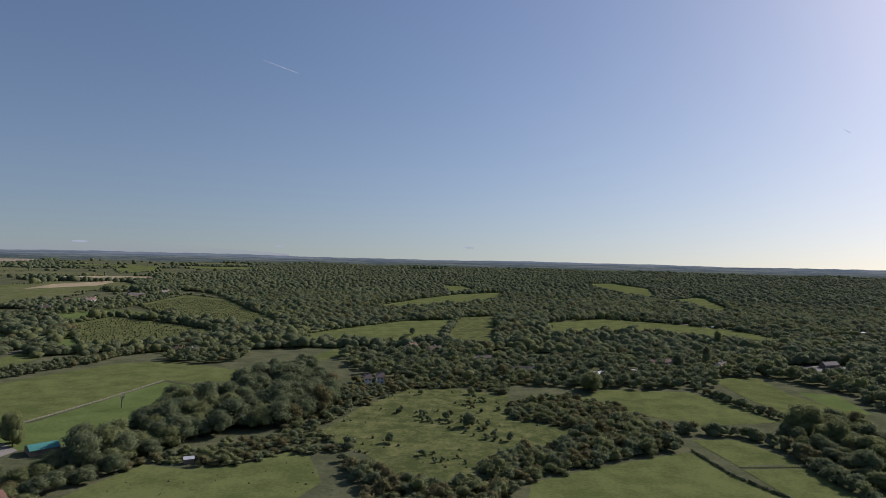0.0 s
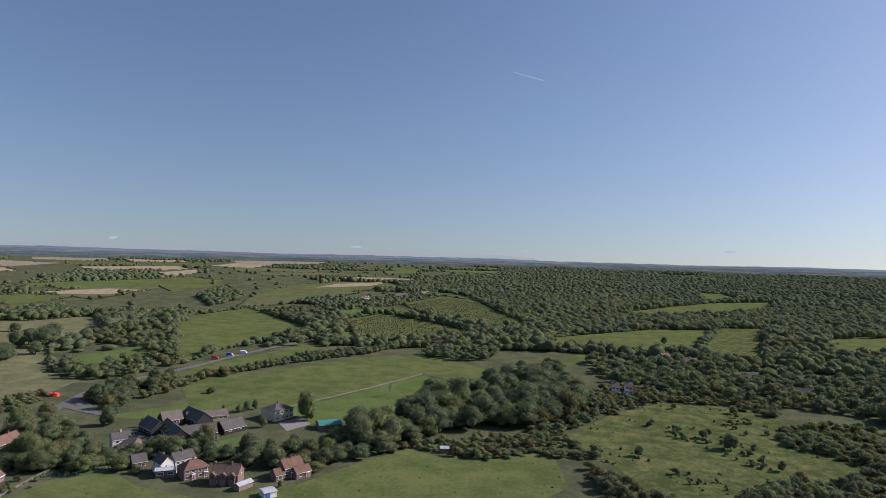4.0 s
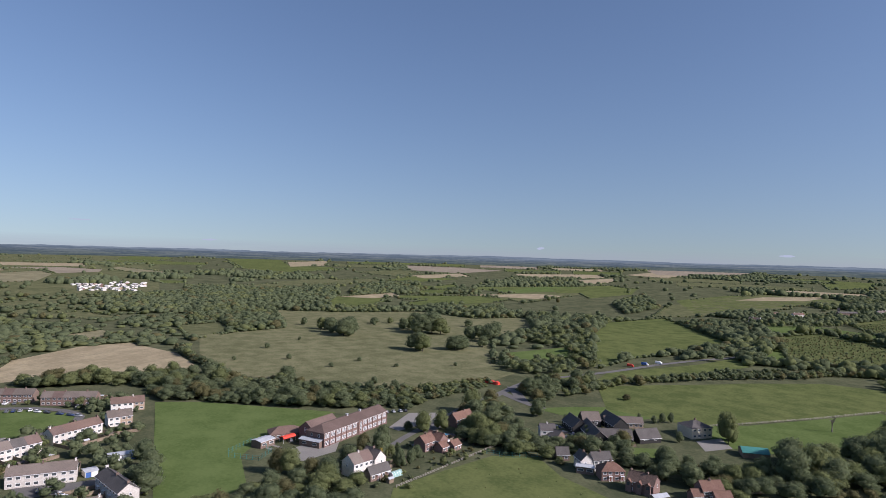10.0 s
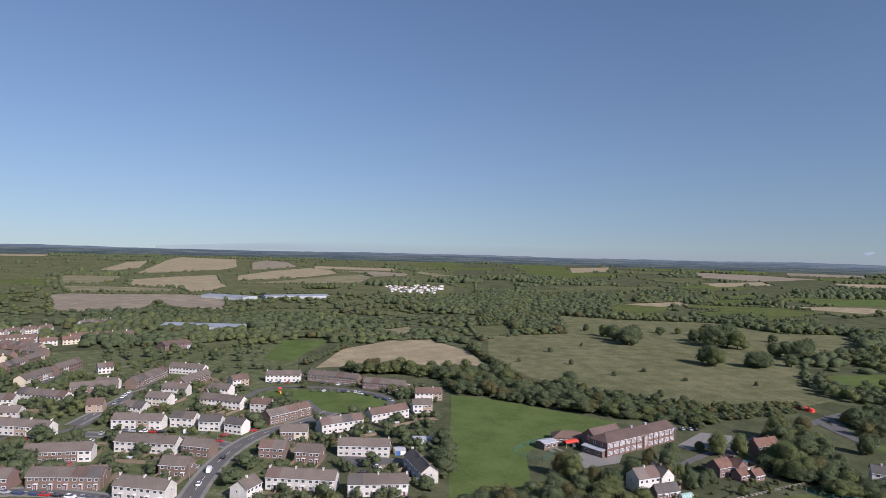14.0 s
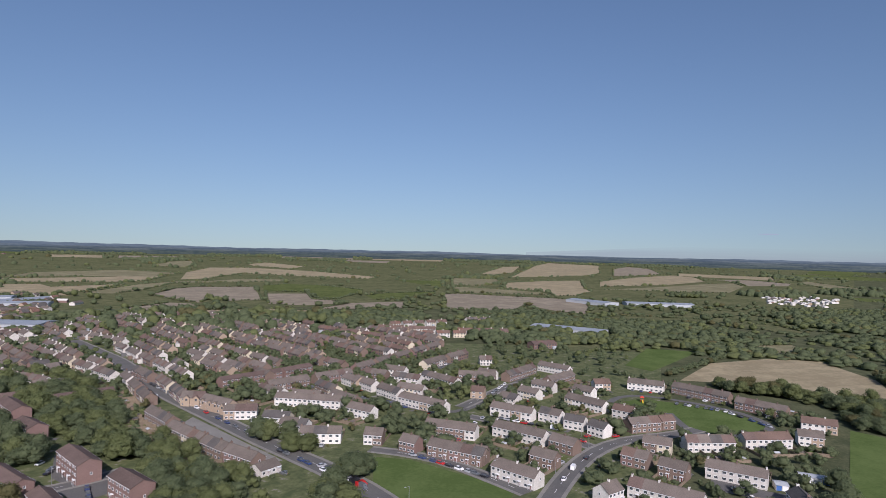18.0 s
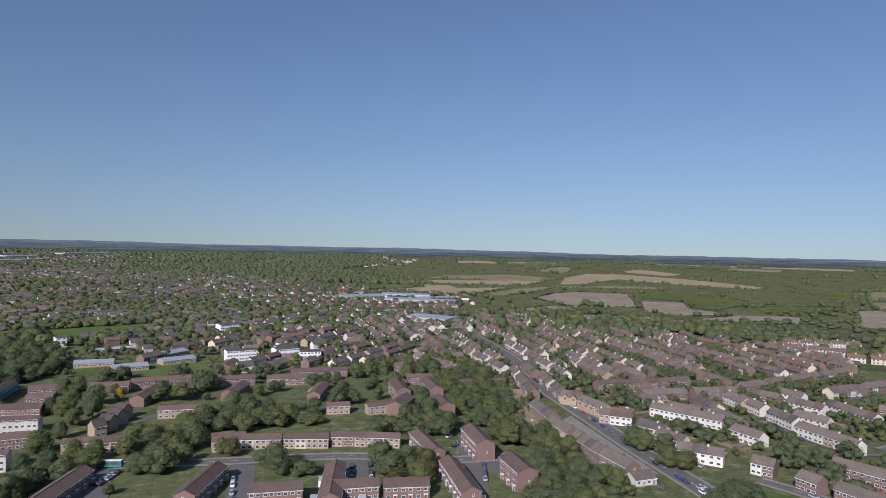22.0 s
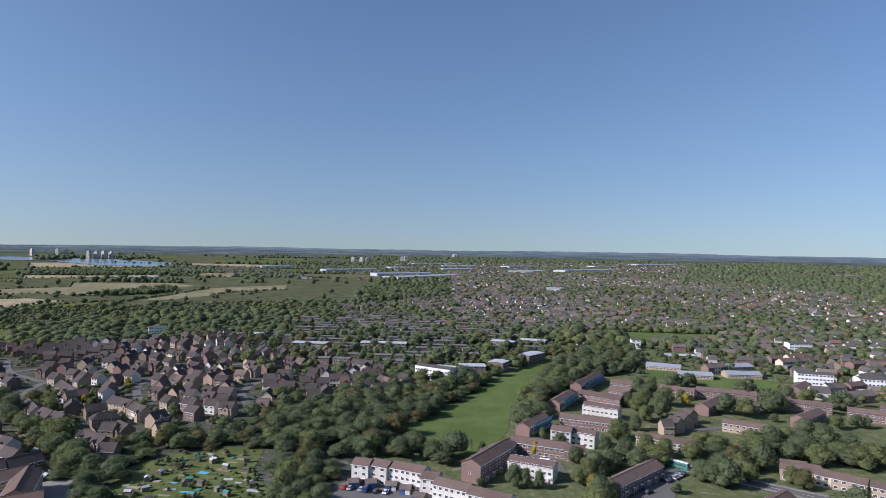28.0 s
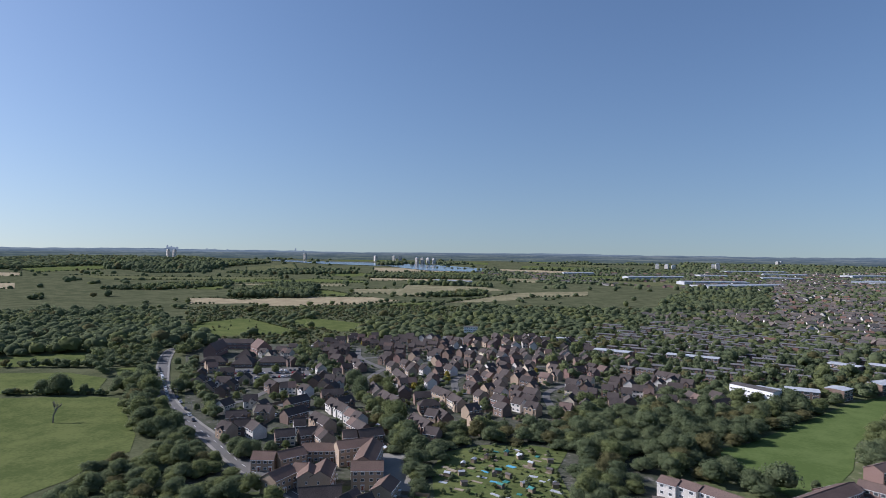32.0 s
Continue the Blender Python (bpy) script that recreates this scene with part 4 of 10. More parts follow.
def distant_home(wall, roof, eave, ridge, deep, length, unit, x, y, z, turn):
    """A house or terrace of the far streets, joined with its like."""
    g = random.Random(int(abs(x) * 13 + abs(y) * 7))
    a, d = length / 2, deep / 2
    c, s = math.cos(radians(turn)), math.sin(radians(turn))
    n = max(1, round(length / unit))
    cuts = [(-a + i * length / n, -a + (i + 1) * length / n) for i in range(n)]
    walls = [g.choice(WALL_MIX.get(wall, (wall,))) if g.random() < 0.5 else wall for _ in cuts]
    roofs = [g.choice(ROOF_MIX.get(roof, (roof,))) if g.random() < 0.5 else roof for _ in cuts]
    v, f, ix = [], [], []

    def add(pv, pf, mats):
        k = len(v)
        v.extend(pv)
        f.extend(tuple(i + k for i in q) for q in pf)
        ix.extend(HOME_MATS.index(m) for m in mats)

    add(*unit_walls([(*q, m) for q, m in zip(cuts, walls)], d, eave, ridge))
    add(*unit_roofs([(*q, m) for q, m in zip(cuts, roofs)], d, eave, ridge))
    for i, (x0, x1) in enumerate(cuts):
        w = x1 - x0
        for zc in (1.4, 3.9):
            for side in (-1, 1):
                for q in (0.27, 0.73):
                    cx = x0 + q * w
                    quad = [(cx + p, side * (d + 0.04), zc + h) for p, h in ((-0.7, -0.6), (0.7, -0.6), (0.7, 0.6), (-0.7, 0.6))]
                    add(quad, [(0, 1, 2, 3) if side < 0 else (3, 2, 1, 0)], ["glass"])
        if ridge - eave > 1.5:
            if i % 2 == 0 and roof != "tile_plum":
                add(*box(x1 - 0.4, x1 + 0.4, -0.5, 0.5, ridge - 0.4, ridge + 1.2), [walls[i]] * 6)
            if roof == "tile_plum" and g.random() < 0.6:
                wing, top, pane = cross_gable((x0 + x1) / 2 + g.uniform(-0.8, 0.8), g.choice((-1, 1)), d, eave - 0.2, ridge, min(3.6, w * 0.6), g.uniform(0.3, 1.2))
                add(*wing, [walls[i]] * len(wing[1]))
                add(*top, [roofs[i]] * len(top[1]))
                add(*pane, ["glass"] * 6)
            elif g.random() < 0.45:
                side, deepx = g.choice((-1, 1)), g.uniform(2.0, 4.5)
                add(*box(x0 + 0.4, x0 + 0.4 + w * g.uniform(0.4, 0.85), *sorted((side * (d - 0.2), side * (d + deepx))), -0.6, 2.7), [g.choice(("render", "brick", "felt", "felt", "sheet"))] * 6)
    n = len(HOMES[0])
    HOMES[0].extend((x + px * c - py * s, y + px * s + py * c, z + pz) for px, py, pz in v)
    HOMES[1].extend(tuple(i + n for i in q) for q in f)
    HOMES[2].extend(ix)


def building(style, x, y, turn, length, depth=0.0, hip=False, flip=False, plus=0.0):
    """A gabled or hipped building; its ridge runs along the turn, in degrees from east."""
    wall, roof, eave, ridge, deep, unit, storeys, stacks, words, kind = STYLES[style]
    deep = depth or deep
    eave, ridge = eave + plus, ridge + plus
    far = math.hypot(x, y)
    z = float(ground_z(x, y))
    BUILT.append((x, y, length / 2 + 1.5, deep / 2 + 1.5, radians(turn)))
    if kind == "house" and far > FAR_HOMES:
        return distant_home(wall, roof, eave, ridge, deep, length, unit, x, y, z, turn)
    home = new("house" if kind == "house" else kind.replace(" ", "_"))
    home.matrix_basis = pose(x, y, z, 0, 0, turn)
    tagged(home, words, kind, group=("homes" if kind == "house" else ""))
    a, d = length / 2, deep / 2
    n = max(1, round(length / unit))
    step = length / n
    dice = random.Random(int(abs(x) * 13 + abs(y) * 7))
    split = kind == "house" and not hip and (n > 1 or style in ("e", "et", "ew"))
    cuts = [(-a + i * step, -a + (i + 1) * step) for i in range(n)]
    if split:
        walls = [dice.choice(WALL_MIX.get(wall, (wall,))) if dice.random() < 0.35 else wall for _ in cuts]
        roofs = [dice.choice(ROOF_MIX.get(roof, (roof,))) if dice.random() < 0.4 else roof for _ in cuts]
    if hip:
        wv, wf = box(-a, a, -d, d, -0.6, eave)
    else:
        wv = [(s * a, yy, zz) for s in (-1, 1) for yy, zz in ((-d, -0.6), (d, -0.6), (d, eave), (0, ridge - 0.12), (-d, eave))]
        wf = [(0, 4, 3, 2, 1), (5, 6, 7, 8, 9), (0, 1, 6, 5), (1, 2, 7, 6), (4, 0, 5, 9), (2, 3, 8, 7), (3, 4, 9, 8)]
    if split:
        kinds = sorted(set(walls))
        wv, wf, wm = unit_walls([(*q, kinds.index(m)) for q, m in zip(cuts, walls)], d, eave, ridge)
        part("wall", mesh_from("wall", wv, wf, kinds, wm), home)
    else:
        part("wall", mesh_from("wall", wv, wf, [wall]), home)
    o = 0.35
    drop = (ridge - eave) / d * o
    b = a + 0.25
    if hip:
        k = min(d * 0.95, a * 0.9)
        rv = [(-a - o, -d - o, eave - 0.1), (a + o, -d - o, eave - 0.1), (a + o, d + o, eave - 0.1), (-a - o, d + o, eave - 0.1), (-a + k, 0, ridge), (a - k, 0, ridge)]
        rf = [(0, 1, 5, 4), (2, 3, 4, 5), (1, 2, 5), (3, 0, 4), (3, 2, 1, 0)]
    else:
        rv = [(s * b, yy, zz) for s in (-1, 1) for yy, zz in ((-d - o, eave - drop), (0, ridge), (d + o, eave - drop), (d + o, eave - drop + 0.16), (0, ridge + 0.18), (-d - o, eave - drop + 0.16))]
        rf = [(0, 1, 4, 5), (1, 2, 3, 4), (6, 11, 10, 7), (7, 10, 9, 8), (5, 4, 10, 11), (4, 3, 9, 10), (0, 6, 7, 1), (1, 7, 8, 2), (0, 5, 11, 6), (2, 8, 9, 3)]
    if split:
        kinds = sorted(set(roofs))
        rv, rf, rm = unit_roofs([(*q, kinds.index(m)) for q, m in zip(cuts, roofs)], d, eave, ridge)
        part("roof", mesh_from("roof", rv, rf, kinds, rm), home)
    else:
        part("roof", mesh_from("roof", rv, rf, [roof]), home)
    for i, (x0, x1) in enumerate(cuts if split else ()):
        if style in ("trd", "t") or (style in ("e", "et", "ew") and dice.random() < 0.55):
            wing, top, pane = cross_gable((x0 + x1) / 2 + dice.uniform(-0.8, 0.8), -1 if style in ("t", "trd") else dice.choice((-1, 1)), d, eave - 0.2, ridge, min(3.6, step * 0.6), dice.uniform(0.3, 1.2))
            v, f = join(wing, top, pane)
            part("front_gable", mesh_from("front_gable", v, f, [walls[i], "tile_clay" if style == "trd" else roofs[i], "glass"], [0] * len(wing[1]) + [1] * len(top[1]) + [2] * 6), home)
        elif far < 430 and dice.random() < 0.3 and ridge < 8:
            side, out, w0 = (-1 if flip else 1), dice.uniform(2.0, 4.0), x0 + 0.3
            w1 = w0 + step * dice.uniform(0.45, 0.85)
            low = box(w0, w1, *sorted((side * (d - 0.1), side * (d + out))), -0.4, 2.4)
            lid = box(w0 - 0.12, w1 + 0.12, *sorted((side * (d - 0.05), side * (d + out + 0.15))), 2.4, 2.6)
            pane = box(w0 + 0.5, w1 - 0.5, *sorted((side * (d + out - 0.02), side * (d + out + 0.04))), 0.7, 2.0)
            v, f = join(low, lid, pane)
            part("extension", mesh_from("extension", v, f, [dice.choice((walls[i], "render", "frame")), dice.choice(("felt", "felt", "sheet")), "glass"], [0] * 6 + [1] * 6 + [2] * 6), home)
    if not hip and storeys and far < 380:
        cap = join(box(-b, b, -0.14, 0.14, ridge + 0.12, ridge + 0.27))
        part("ridge_tiles", mesh_from("ridge_tiles", *cap, [roof]), home)
        for s in (-1, 1):
            g = box(-b, b, s * (d + o) - 0.06, s * (d + o) + 0.06, eave - drop - 0.02, eave - drop + 0.14)
            part("gutter", mesh_from("gutter", *g, ["frame"]), home)
    if stacks:
        for i in range(0, n + 1, 2) if n > 2 else (n / 2,):
            cx = min(max(-a + i * step, -a + 0.6), a - 0.6)
            st = join(box(cx - 0.3, cx + 0.3, -0.5, 0.5, ridge - 0.5, ridge + 0.75), box(cx - 0.36, cx + 0.36, -0.56, 0.56, ridge + 0.72, ridge + 0.85))
            pot = box(cx - 0.13, cx + 0.13, -0.13, 0.13, ridge + 0.84, ridge + 1.25)
            stack = part("chimney", mesh_from("chimney", *st, ["brick" if wall != "render" or dice.random() < 0.5 else "render"]), home)
            part("chimney_pot", mesh_from("chimney_pot", *pot, ["tile_old"]), stack, "terracotta chimney pot")
    if not storeys:
        if style in ("garage", "gar"):
            for i in range(n):
                g = box(-a + i * step + 0.2, -a + (i + 1) * step - 0.2, -d - 0.05, -d + 0.02, 0.0, 2.05)
                part("garage_door", mesh_from("garage_door", *g, ["frame" if i % 3 else "blue_paint"]), home)
        return home
    wide = {"school": 1.3, "slab": 3.4, "low": 2.6}.get(style, 1.7)
    high = {"school": 2.3, "slab": 1.6}.get(style, 1.2)
    level = (eave - plus) / storeys
    spots = []
    for i in range(n):
        for s in range(storeys):
            zc = s * level + level * 0.56 + (0.1 if s else 0)
            for q in ((0.2, 0.5, 0.8) if style == "school" else (0.27, 0.73) if wide < 2 and step > 4.4 else (0.5,)):
                is_door = s == 0 and q == 0.73 and style not in ("school", "slab")
                spots.append((-a + (i + q) * step, zc, is_door))
    if far < (430 if style == "school" else 292):
        me = window_of(wide if wide > 2 or style == "school" else (1.5 if step > 4.4 else 1.9), high)
        for cx, zc, is_door in spots:
            for s, turned in ((-1, 0), (1, 180)):
                if is_door and s == (-1 if not flip else 1):
                    part("door", DOOR, home, at=pose(cx, s * d, 0.0, 0, 0, turned))
                    part("porch", PORCH, home, at=pose(cx, s * d, 0.0, 0, 0, turned))
                else:
                    part("window", me, home, at=pose(cx, s * d, zc, 0, 0, turned))
        if not hip and storeys > 1:
            for s in (-1, 1):
                part("window", window_of(0.9, 1.1), home, at=pose(s * a, 0.6, level * 1.5, 0, 0, 90 * s))
    elif far < 950:
        gl, fr = [], []
        for cx, zc, is_door in spots:
            for s in (-1, 1):
                e = sorted((s * d + s * 0.05, s * d - s * 0.02))
                fr.append(box(cx - wide / 2, cx + wide / 2, e[0], e[1], zc - high / 2, zc + high / 2))
                e = sorted((s * d + s * 0.07, s * d))
                gl.append(box(cx - wide / 2 + 0.12, cx + wide / 2 - 0.12, e[0], e[1], zc - high / 2 + 0.12, zc + high / 2 - 0.12))
        tagged(part("glazing", both(0, join(*fr), join(*gl), ["frame", "glass"], "glazing"), home), kind="stuff")
    return home


def grid_window(w, h, across, up):
    """A wide white window of many panes in one lattice, set in a wall that faces -y."""
    xs, zs = ([(-m / 2) + (m - 0.12) * i / n + e for i in range(n + 1) for e in (0.0, 0.12)] for m, n in ((w, across), (h, up)))
    v = [(x, q, z) for q in (-0.09, -0.03) for z in zs for x in xs]
    n, deep = len(xs), len(xs) * len(zs)
    f, ix = [], []
    for k in range(len(zs) - 1):
        for i in range(n - 1):
            a, b, c, d = k * n + i, k * n + i + 1, (k + 1) * n + i + 1, (k + 1) * n + i
            if i % 2 and k % 2:
                f += [(a + deep, b + deep, c + deep, d + deep)] + [(p, p + deep, q + deep, q) for p, q in ((a, b), (b, c), (c, d), (d, a))]
                ix += [1, 0, 0, 0, 0]
            else:
                f.append((a, b, c, d))
                ix.append(0)
    rim = list(range(n)) + [k * n + n - 1 for k in range(1, len(zs))] + [(len(zs) - 1) * n + i for i in range(n - 2, -1, -1)] + [k * n for k in range(len(zs) - 2, 0, -1)]
    base = len(v)
    v += [(v[p][0], 0.02, v[p][2]) for p in rim]
    for i in range(len(rim)):
        j = (i + 1) % len(rim)
        f.append((rim[i], base + i, base + j, rim[j]))
        ix.append(0)
    return mesh_from("window", v, f, ["frame", "glass"], ix)


def school(x, y, turn, length, deep):
    """The long two-storey village school: bays of wide windows between brick piers, a stair bay, and a wing behind."""
    ob = tagged(new("school"), "long two-storey brick school with wide white windows", "school")
    ob.matrix_basis = pose(x, y, float(ground_z(x, y)), 0, 0, turn)
    a, d, eave, ridge, o = length / 2, deep / 2, 7.0, 9.9, 0.4
    BUILT.append((x, y, a + 1.5, d + 1.5, radians(turn)))
    part("wall", mesh_from("wall", [(q, w, z) for q in (-a, a) for w, z in ((-d, -0.6), (d, -0.6), (d, eave), (-d, eave))] + [(a, 0, ridge - 0.15)], [(0, 3, 2, 1), (0, 1, 5, 4), (1, 2, 6, 5), (3, 0, 4, 7), (4, 5, 6, 8, 7)], ["red_brick"]), ob)
    lip = eave - 0.12
    rv = [(-a - o, -d - o, lip), (-a - o, d + o, lip), (a + o, d + o, lip), (a + o, -d - o, lip), (-a + 4.5, 0, ridge), (a + o, 0, ridge)]
    rv += [(p, q, z - 0.2) for p, q, z in rv]
    part("roof", mesh_from("roof", rv, [(0, 3, 5, 4), (2, 1, 4, 5), (1, 0, 4), (6, 10, 11, 9), (8, 11, 10, 7), (7, 10, 6), (0, 6, 9, 3), (2, 8, 7, 1), (1, 7, 6, 0), (3, 9, 11, 5), (5, 11, 8, 2)], ["tile_umber"]), ob)
    part("ridge_tiles", mesh_from("ridge_tiles", *box(-a + 4.5, a + o, -0.16, 0.16, ridge - 0.06, ridge + 0.14), ["tile_plum"]), ob)
    bays, tall = 12, grid_window(3.1, 1.9, 4, 3)
    step = length / bays
    for i in range(bays + 1):
        px = -a + i * step
        for side in (-1, 1):
            part("pier", mesh_from("pier", *box(px - 0.3, px + 0.3, *sorted((side * (d - 0.1), side * (d + 0.3))), -0.5, eave - 0.25), ["red_brick"]), ob)
    for i in range(bays):
        cx = -a + (i + 0.5) * step
        if i == 6:
            stair = part("stair_bay", mesh_from("stair_bay", *box(cx - 1.9, cx + 1.9, -d - 0.6, -d + 0.1, -0.5, eave + 0.1), ["red_brick"]), ob)
            part("stair_window", grid_window(1.5, 4.4, 2, 6), stair, at=pose(cx, -d - 0.6, 4.2))
            part("door", DOOR, stair, at=pose(cx, -d - 0.6, 0.0))
        for zc in (1.85, 5.2):
            for side, turned in ((-1, 0), (1, 180)):
                if side > 0 or i != 6:
                    part("window", tall, ob, at=pose(cx, side * d, zc, 0, 0, turned))
    for side in (-1, 1):
        part("gutter", mesh_from("gutter", *box(-a - o, a + o, side * (d + o) - 0.07, side * (d + o) + 0.07, lip - 0.2, lip - 0.04), ["frame"]), ob)
        for q in (-0.2, 0.2):
            part("window", window_of(1.2, 1.5), ob, at=pose(side * a, q * deep, 5.3, 0, 0, 90 * side))
    for cx in (-2.0, 9.0):
        part("roof_vent", mesh_from("roof_vent", *join(box(cx - 0.5, cx + 0.5, -0.5, 0.5, ridge - 0.6, ridge + 0.7), box(cx - 0.65, cx + 0.65, -0.65, 0.65, ridge + 0.7, ridge + 0.85)), ["sheet"]), ob)
    wd, wx, wy = 4.4, -13.0, d + 3.6
    wing = part("wing", mesh_from("wing", *unit_walls([(wx - 10, wx + 10, 0)], wd, 6.2, 9.6)[:2], ["red_brick"]), ob, at=pose(0, wy, 0))
    part("wing_roof", mesh_from("wing_roof", *unit_roofs([(wx - 10, wx + 10, 0)], wd, 6.2, 9.6)[:2], ["tile_umber"]), wing)
    part("wing_window", grid_window(1.8, 2.4, 2, 3), wing, at=pose(wx - 10, 0, 5.4, 0, 0, -90))
    return ob


def row(style, x1, y1, x2, y2, each=26.0, gap=6.0):
    """Terraces end to end along a street."""
    d = math.hypot(x2 - x1, y2 - y1)
    n = max(1, round(d / (each + gap)))
    turn = math.degrees(math.atan2(y2 - y1, x2 - x1))
    for i in range(n):
        k = (i + 0.5) / n
        kind = random.choice(style.split())
        cx, cy = x1 + (x2 - x1) * k, y1 + (y2 - y1) * k
        if any(math.hypot(cx - b[0], cy - b[1]) < 8.0 for b in BUILT):
            continue
        building(kind, x1 + (x2 - x1) * k, y1 + (y2 - y1) * k, turn, max(9.0, d / n - gap))


def standing(x, y, turn, a, d):
    """Whether a plan of half sizes a and d here would touch what is built."""
    c, s = math.cos(radians(turn)), math.sin(radians(turn))
    for bx, by, ba, bd, bt in BUILT:
        if abs(bx - x) + abs(by - y) > (a + ba) * 1.5:
            continue
        for u in (-a, -a / 2, 0, a / 2, a):
            for w in (-d, d):
                px, py = x + u * c - w * s - bx, y + u * s + w * c - by
                if abs(px * math.cos(bt) + py * math.sin(bt)) < ba and abs(-px * math.sin(bt) + py * math.cos(bt)) < bd:
                    return True
    return False


def terraces(points, turn, across, styles, chance=0.85, low=14.0, high=30.0):
    """Streets of terraced houses, back to back, that fill a quarter of the town."""
    g = random.Random(int(abs(points[0][0]) * 7 + turn))
    poly = np.array(points)
    a = radians(turn)
    rot = np.array([[math.cos(a), -math.sin(a)], [math.sin(a), math.cos(a)]])
    local = poly @ rot
    lo, hi = local.min(0), local.max(0)
    w, n = lo[1], 0
    while w < hi[1]:
        u = lo[0] + g.uniform(0, 10)
        kind = g.choice(styles.split())
        while u < hi[0]:
            ln = g.uniform(low, high)
            bend = 5 * math.sin((u + w * 2) / 90)
            x, y = np.array([u + ln / 2, w + bend]) @ rot.T
            swing = turn + math.degrees(math.atan(5 / 90 * math.cos((u + w * 2) / 90)))
            if g.random() < chance and inside(poly, np.array([x]), np.array([y]))[0] and not any(np.min(np.hypot(line[:, 0] - x, line[:, 1] - y)) < half + 8 for line, half in ROADS) and not standing(x, y, swing, ln / 2, 4.5):
                building(kind if g.random() < 0.7 else g.choice(styles.split()), round(float(x), 1), round(float(y), 1), swing, ln)
            u += ln + g.uniform(2.5, 7)
        w += across * (0.8 if n % 2 else 1.2)
        n += 1


building("white", 158.1, -418.2, 168, 30.0, depth=9, plus=1.5)
building("barn", -257.6, 239.9, -21, 16.0)
building("barnt", -262.1, 255.0, 65, 10.4)
building("barn", -240.9, 237.2, -29, 26.4)
building("barn", -252.1, 263.5, -20, 20.0)
building("teal", -184.6, 290.1, 46, 12.1)
building("wg", -252.2, 215.3, 60, 8.0)
building("farm", -247.1, 216.8, 15, 7.1)
building("farm", -223.2, 200.0, 60, 5.9)
building("manor", -220.9, 293.0, 76, 13.0, depth=12, hip=True)
building("barn", -232.9, 244.1, 56, 18.0, plus=-1)
building("barn", -225.8, 260.0, 76, 12.8, plus=-1)
building("farmt", -251.3, 270.3, 54, 21.4)
building("wg", -205.2, 206.6, 71, 9.0, depth=7)
building("wg", -208.4, 199.6, 161, 8.0, depth=5.5)
building("low", -203.8, 196.6, 42, 7.8, depth=4)
building("tr", -194.1, 201.9, 64, 10.3, depth=8, hip=True)
building("trd", -177.0, 203.0, 21, 11.3, depth=7.6)
building("tr", -159.4, 221.4, 66, 9.0, depth=7)
building("brs", -154.2, 221.8, 66, 7.0)
building("brs", -160.6, 214.4, 66, 4.0)
building("shed", -166.6, 200.4, 81, 7.0)
building("garage", -152.8, 198.4, 59, 4.9)
building("shed", -155.0, 244.6, 68, 4.2)
building("lowr", -312.0, 93.9, 83, 16.5, depth=10, hip=True)
building("low", -301.8, 80.0, 118, 8.8, depth=6.4)
building("low", -291.6, 101.0, 34, 12.0, depth=4.6)
building("villa", -247.0, 106.2, 108, 11.0, depth=8)
building("villa", -249.0, 114.4, 18, 9.0, depth=6.5)
building("farm", -238.6, 111.6, 106, 11.0, depth=4.5)
building("tr", -263.6, 148.4, 112, 8.5, depth=7)
building("tr", -264.6, 155.4, 22, 9.0, depth=6.5)
building("brs", -257.6, 154.6, 112, 6.0)
building("brs", -257.4, 161.0, 112, 6.0)
school(-304.0, 125.1, 120.1, 52.8, 11.0)
building("tr", -294.1, 188.0, 109, 15.3)
building("rb", 248.4, -124.6, -133, 9.7)
building("rb", 244.3, -134.4, -92, 12.2)
building("rb", 243.4, -148.5, -127, 14.7)
building("rb3", 230.5, -159.0, -108, 16.9)
building("rb3", 217.8, -157.3, 135, 25.4)
building("rb3", 203.4, -146.5, -128, 12.6)
building("rb", 188.5, -144.1, -55, 11.3)
building("rb", 222.8, -117.8, -70, 12.3, plus=1)
building("rb", 223.2, -127.6, -142, 5.1, plus=1)
building("rb", 217.1, -127.7, -33, 10.2, plus=1)
building("rb", 215.4, -133.3, -41, 14.8, plus=1)
building("ew", 197.9, -121.4, -119, 15.2)
building("e", 187.1, -126.2, -72, 9.9)
building("e", 181.9, -129.6, -92, 6.2)
building("e", 272.8, -147.0, -111, 9.1)
building("e", 268.4, -157.3, -106, 9.1)
building("et", 261.2, -161.2, 167, 16.2)
building("e", 251.6, -170.3, -117, 6.6)
building("e", 247.4, -179.3, -105, 12.2)
building("e", 262.8, -183.6, 172, 15.9)
building("ew", 279.4, -192.8, 176, 14.3)
building("ew", 302.1, -197.1, 172, 23.0)
building("e", 311.4, -206.9, -96, 9.9)
building("et", 282.6, -174.0, 175, 17.5)
building("e", 332.0, -211.2, -113, 13.4)
building("e", 307.0, -171.1, -79, 14.4)
building("e", 329.2, -185.1, -80, 14.4)
building("et", 319.9, -160.1, -142, 8.9)
building("ew", 348.9, -165.3, -113, 8.0)
building("ew", 367.4, -199.7, -114, 10.3)
building("ew", 353.5, -205.1, -174, 8.1)
building("e", 378.0, -194.5, 178, 11.7)
building("e", 320.4, -143.9, -115, 10.7)
building("et", 301.5, -130.5, -165, 8.1)
building("e", 302.1, -139.1, -114, 7.7)
building("ew", 292.9, -141.8, 178, 9.3)
building("ew", 284.8, -161.8, -114, 6.0)
building("e", 304.8, -233.3, 166, 12.1)
building("e", 292.8, -230.7, 166, 10.9)
building("e", 291.5, -250.6, -119, 10.2)
building("e", 274.0, -241.0, -120, 12.9, hip=True)
building("et", 254.4, -226.9, -161, 6.9)
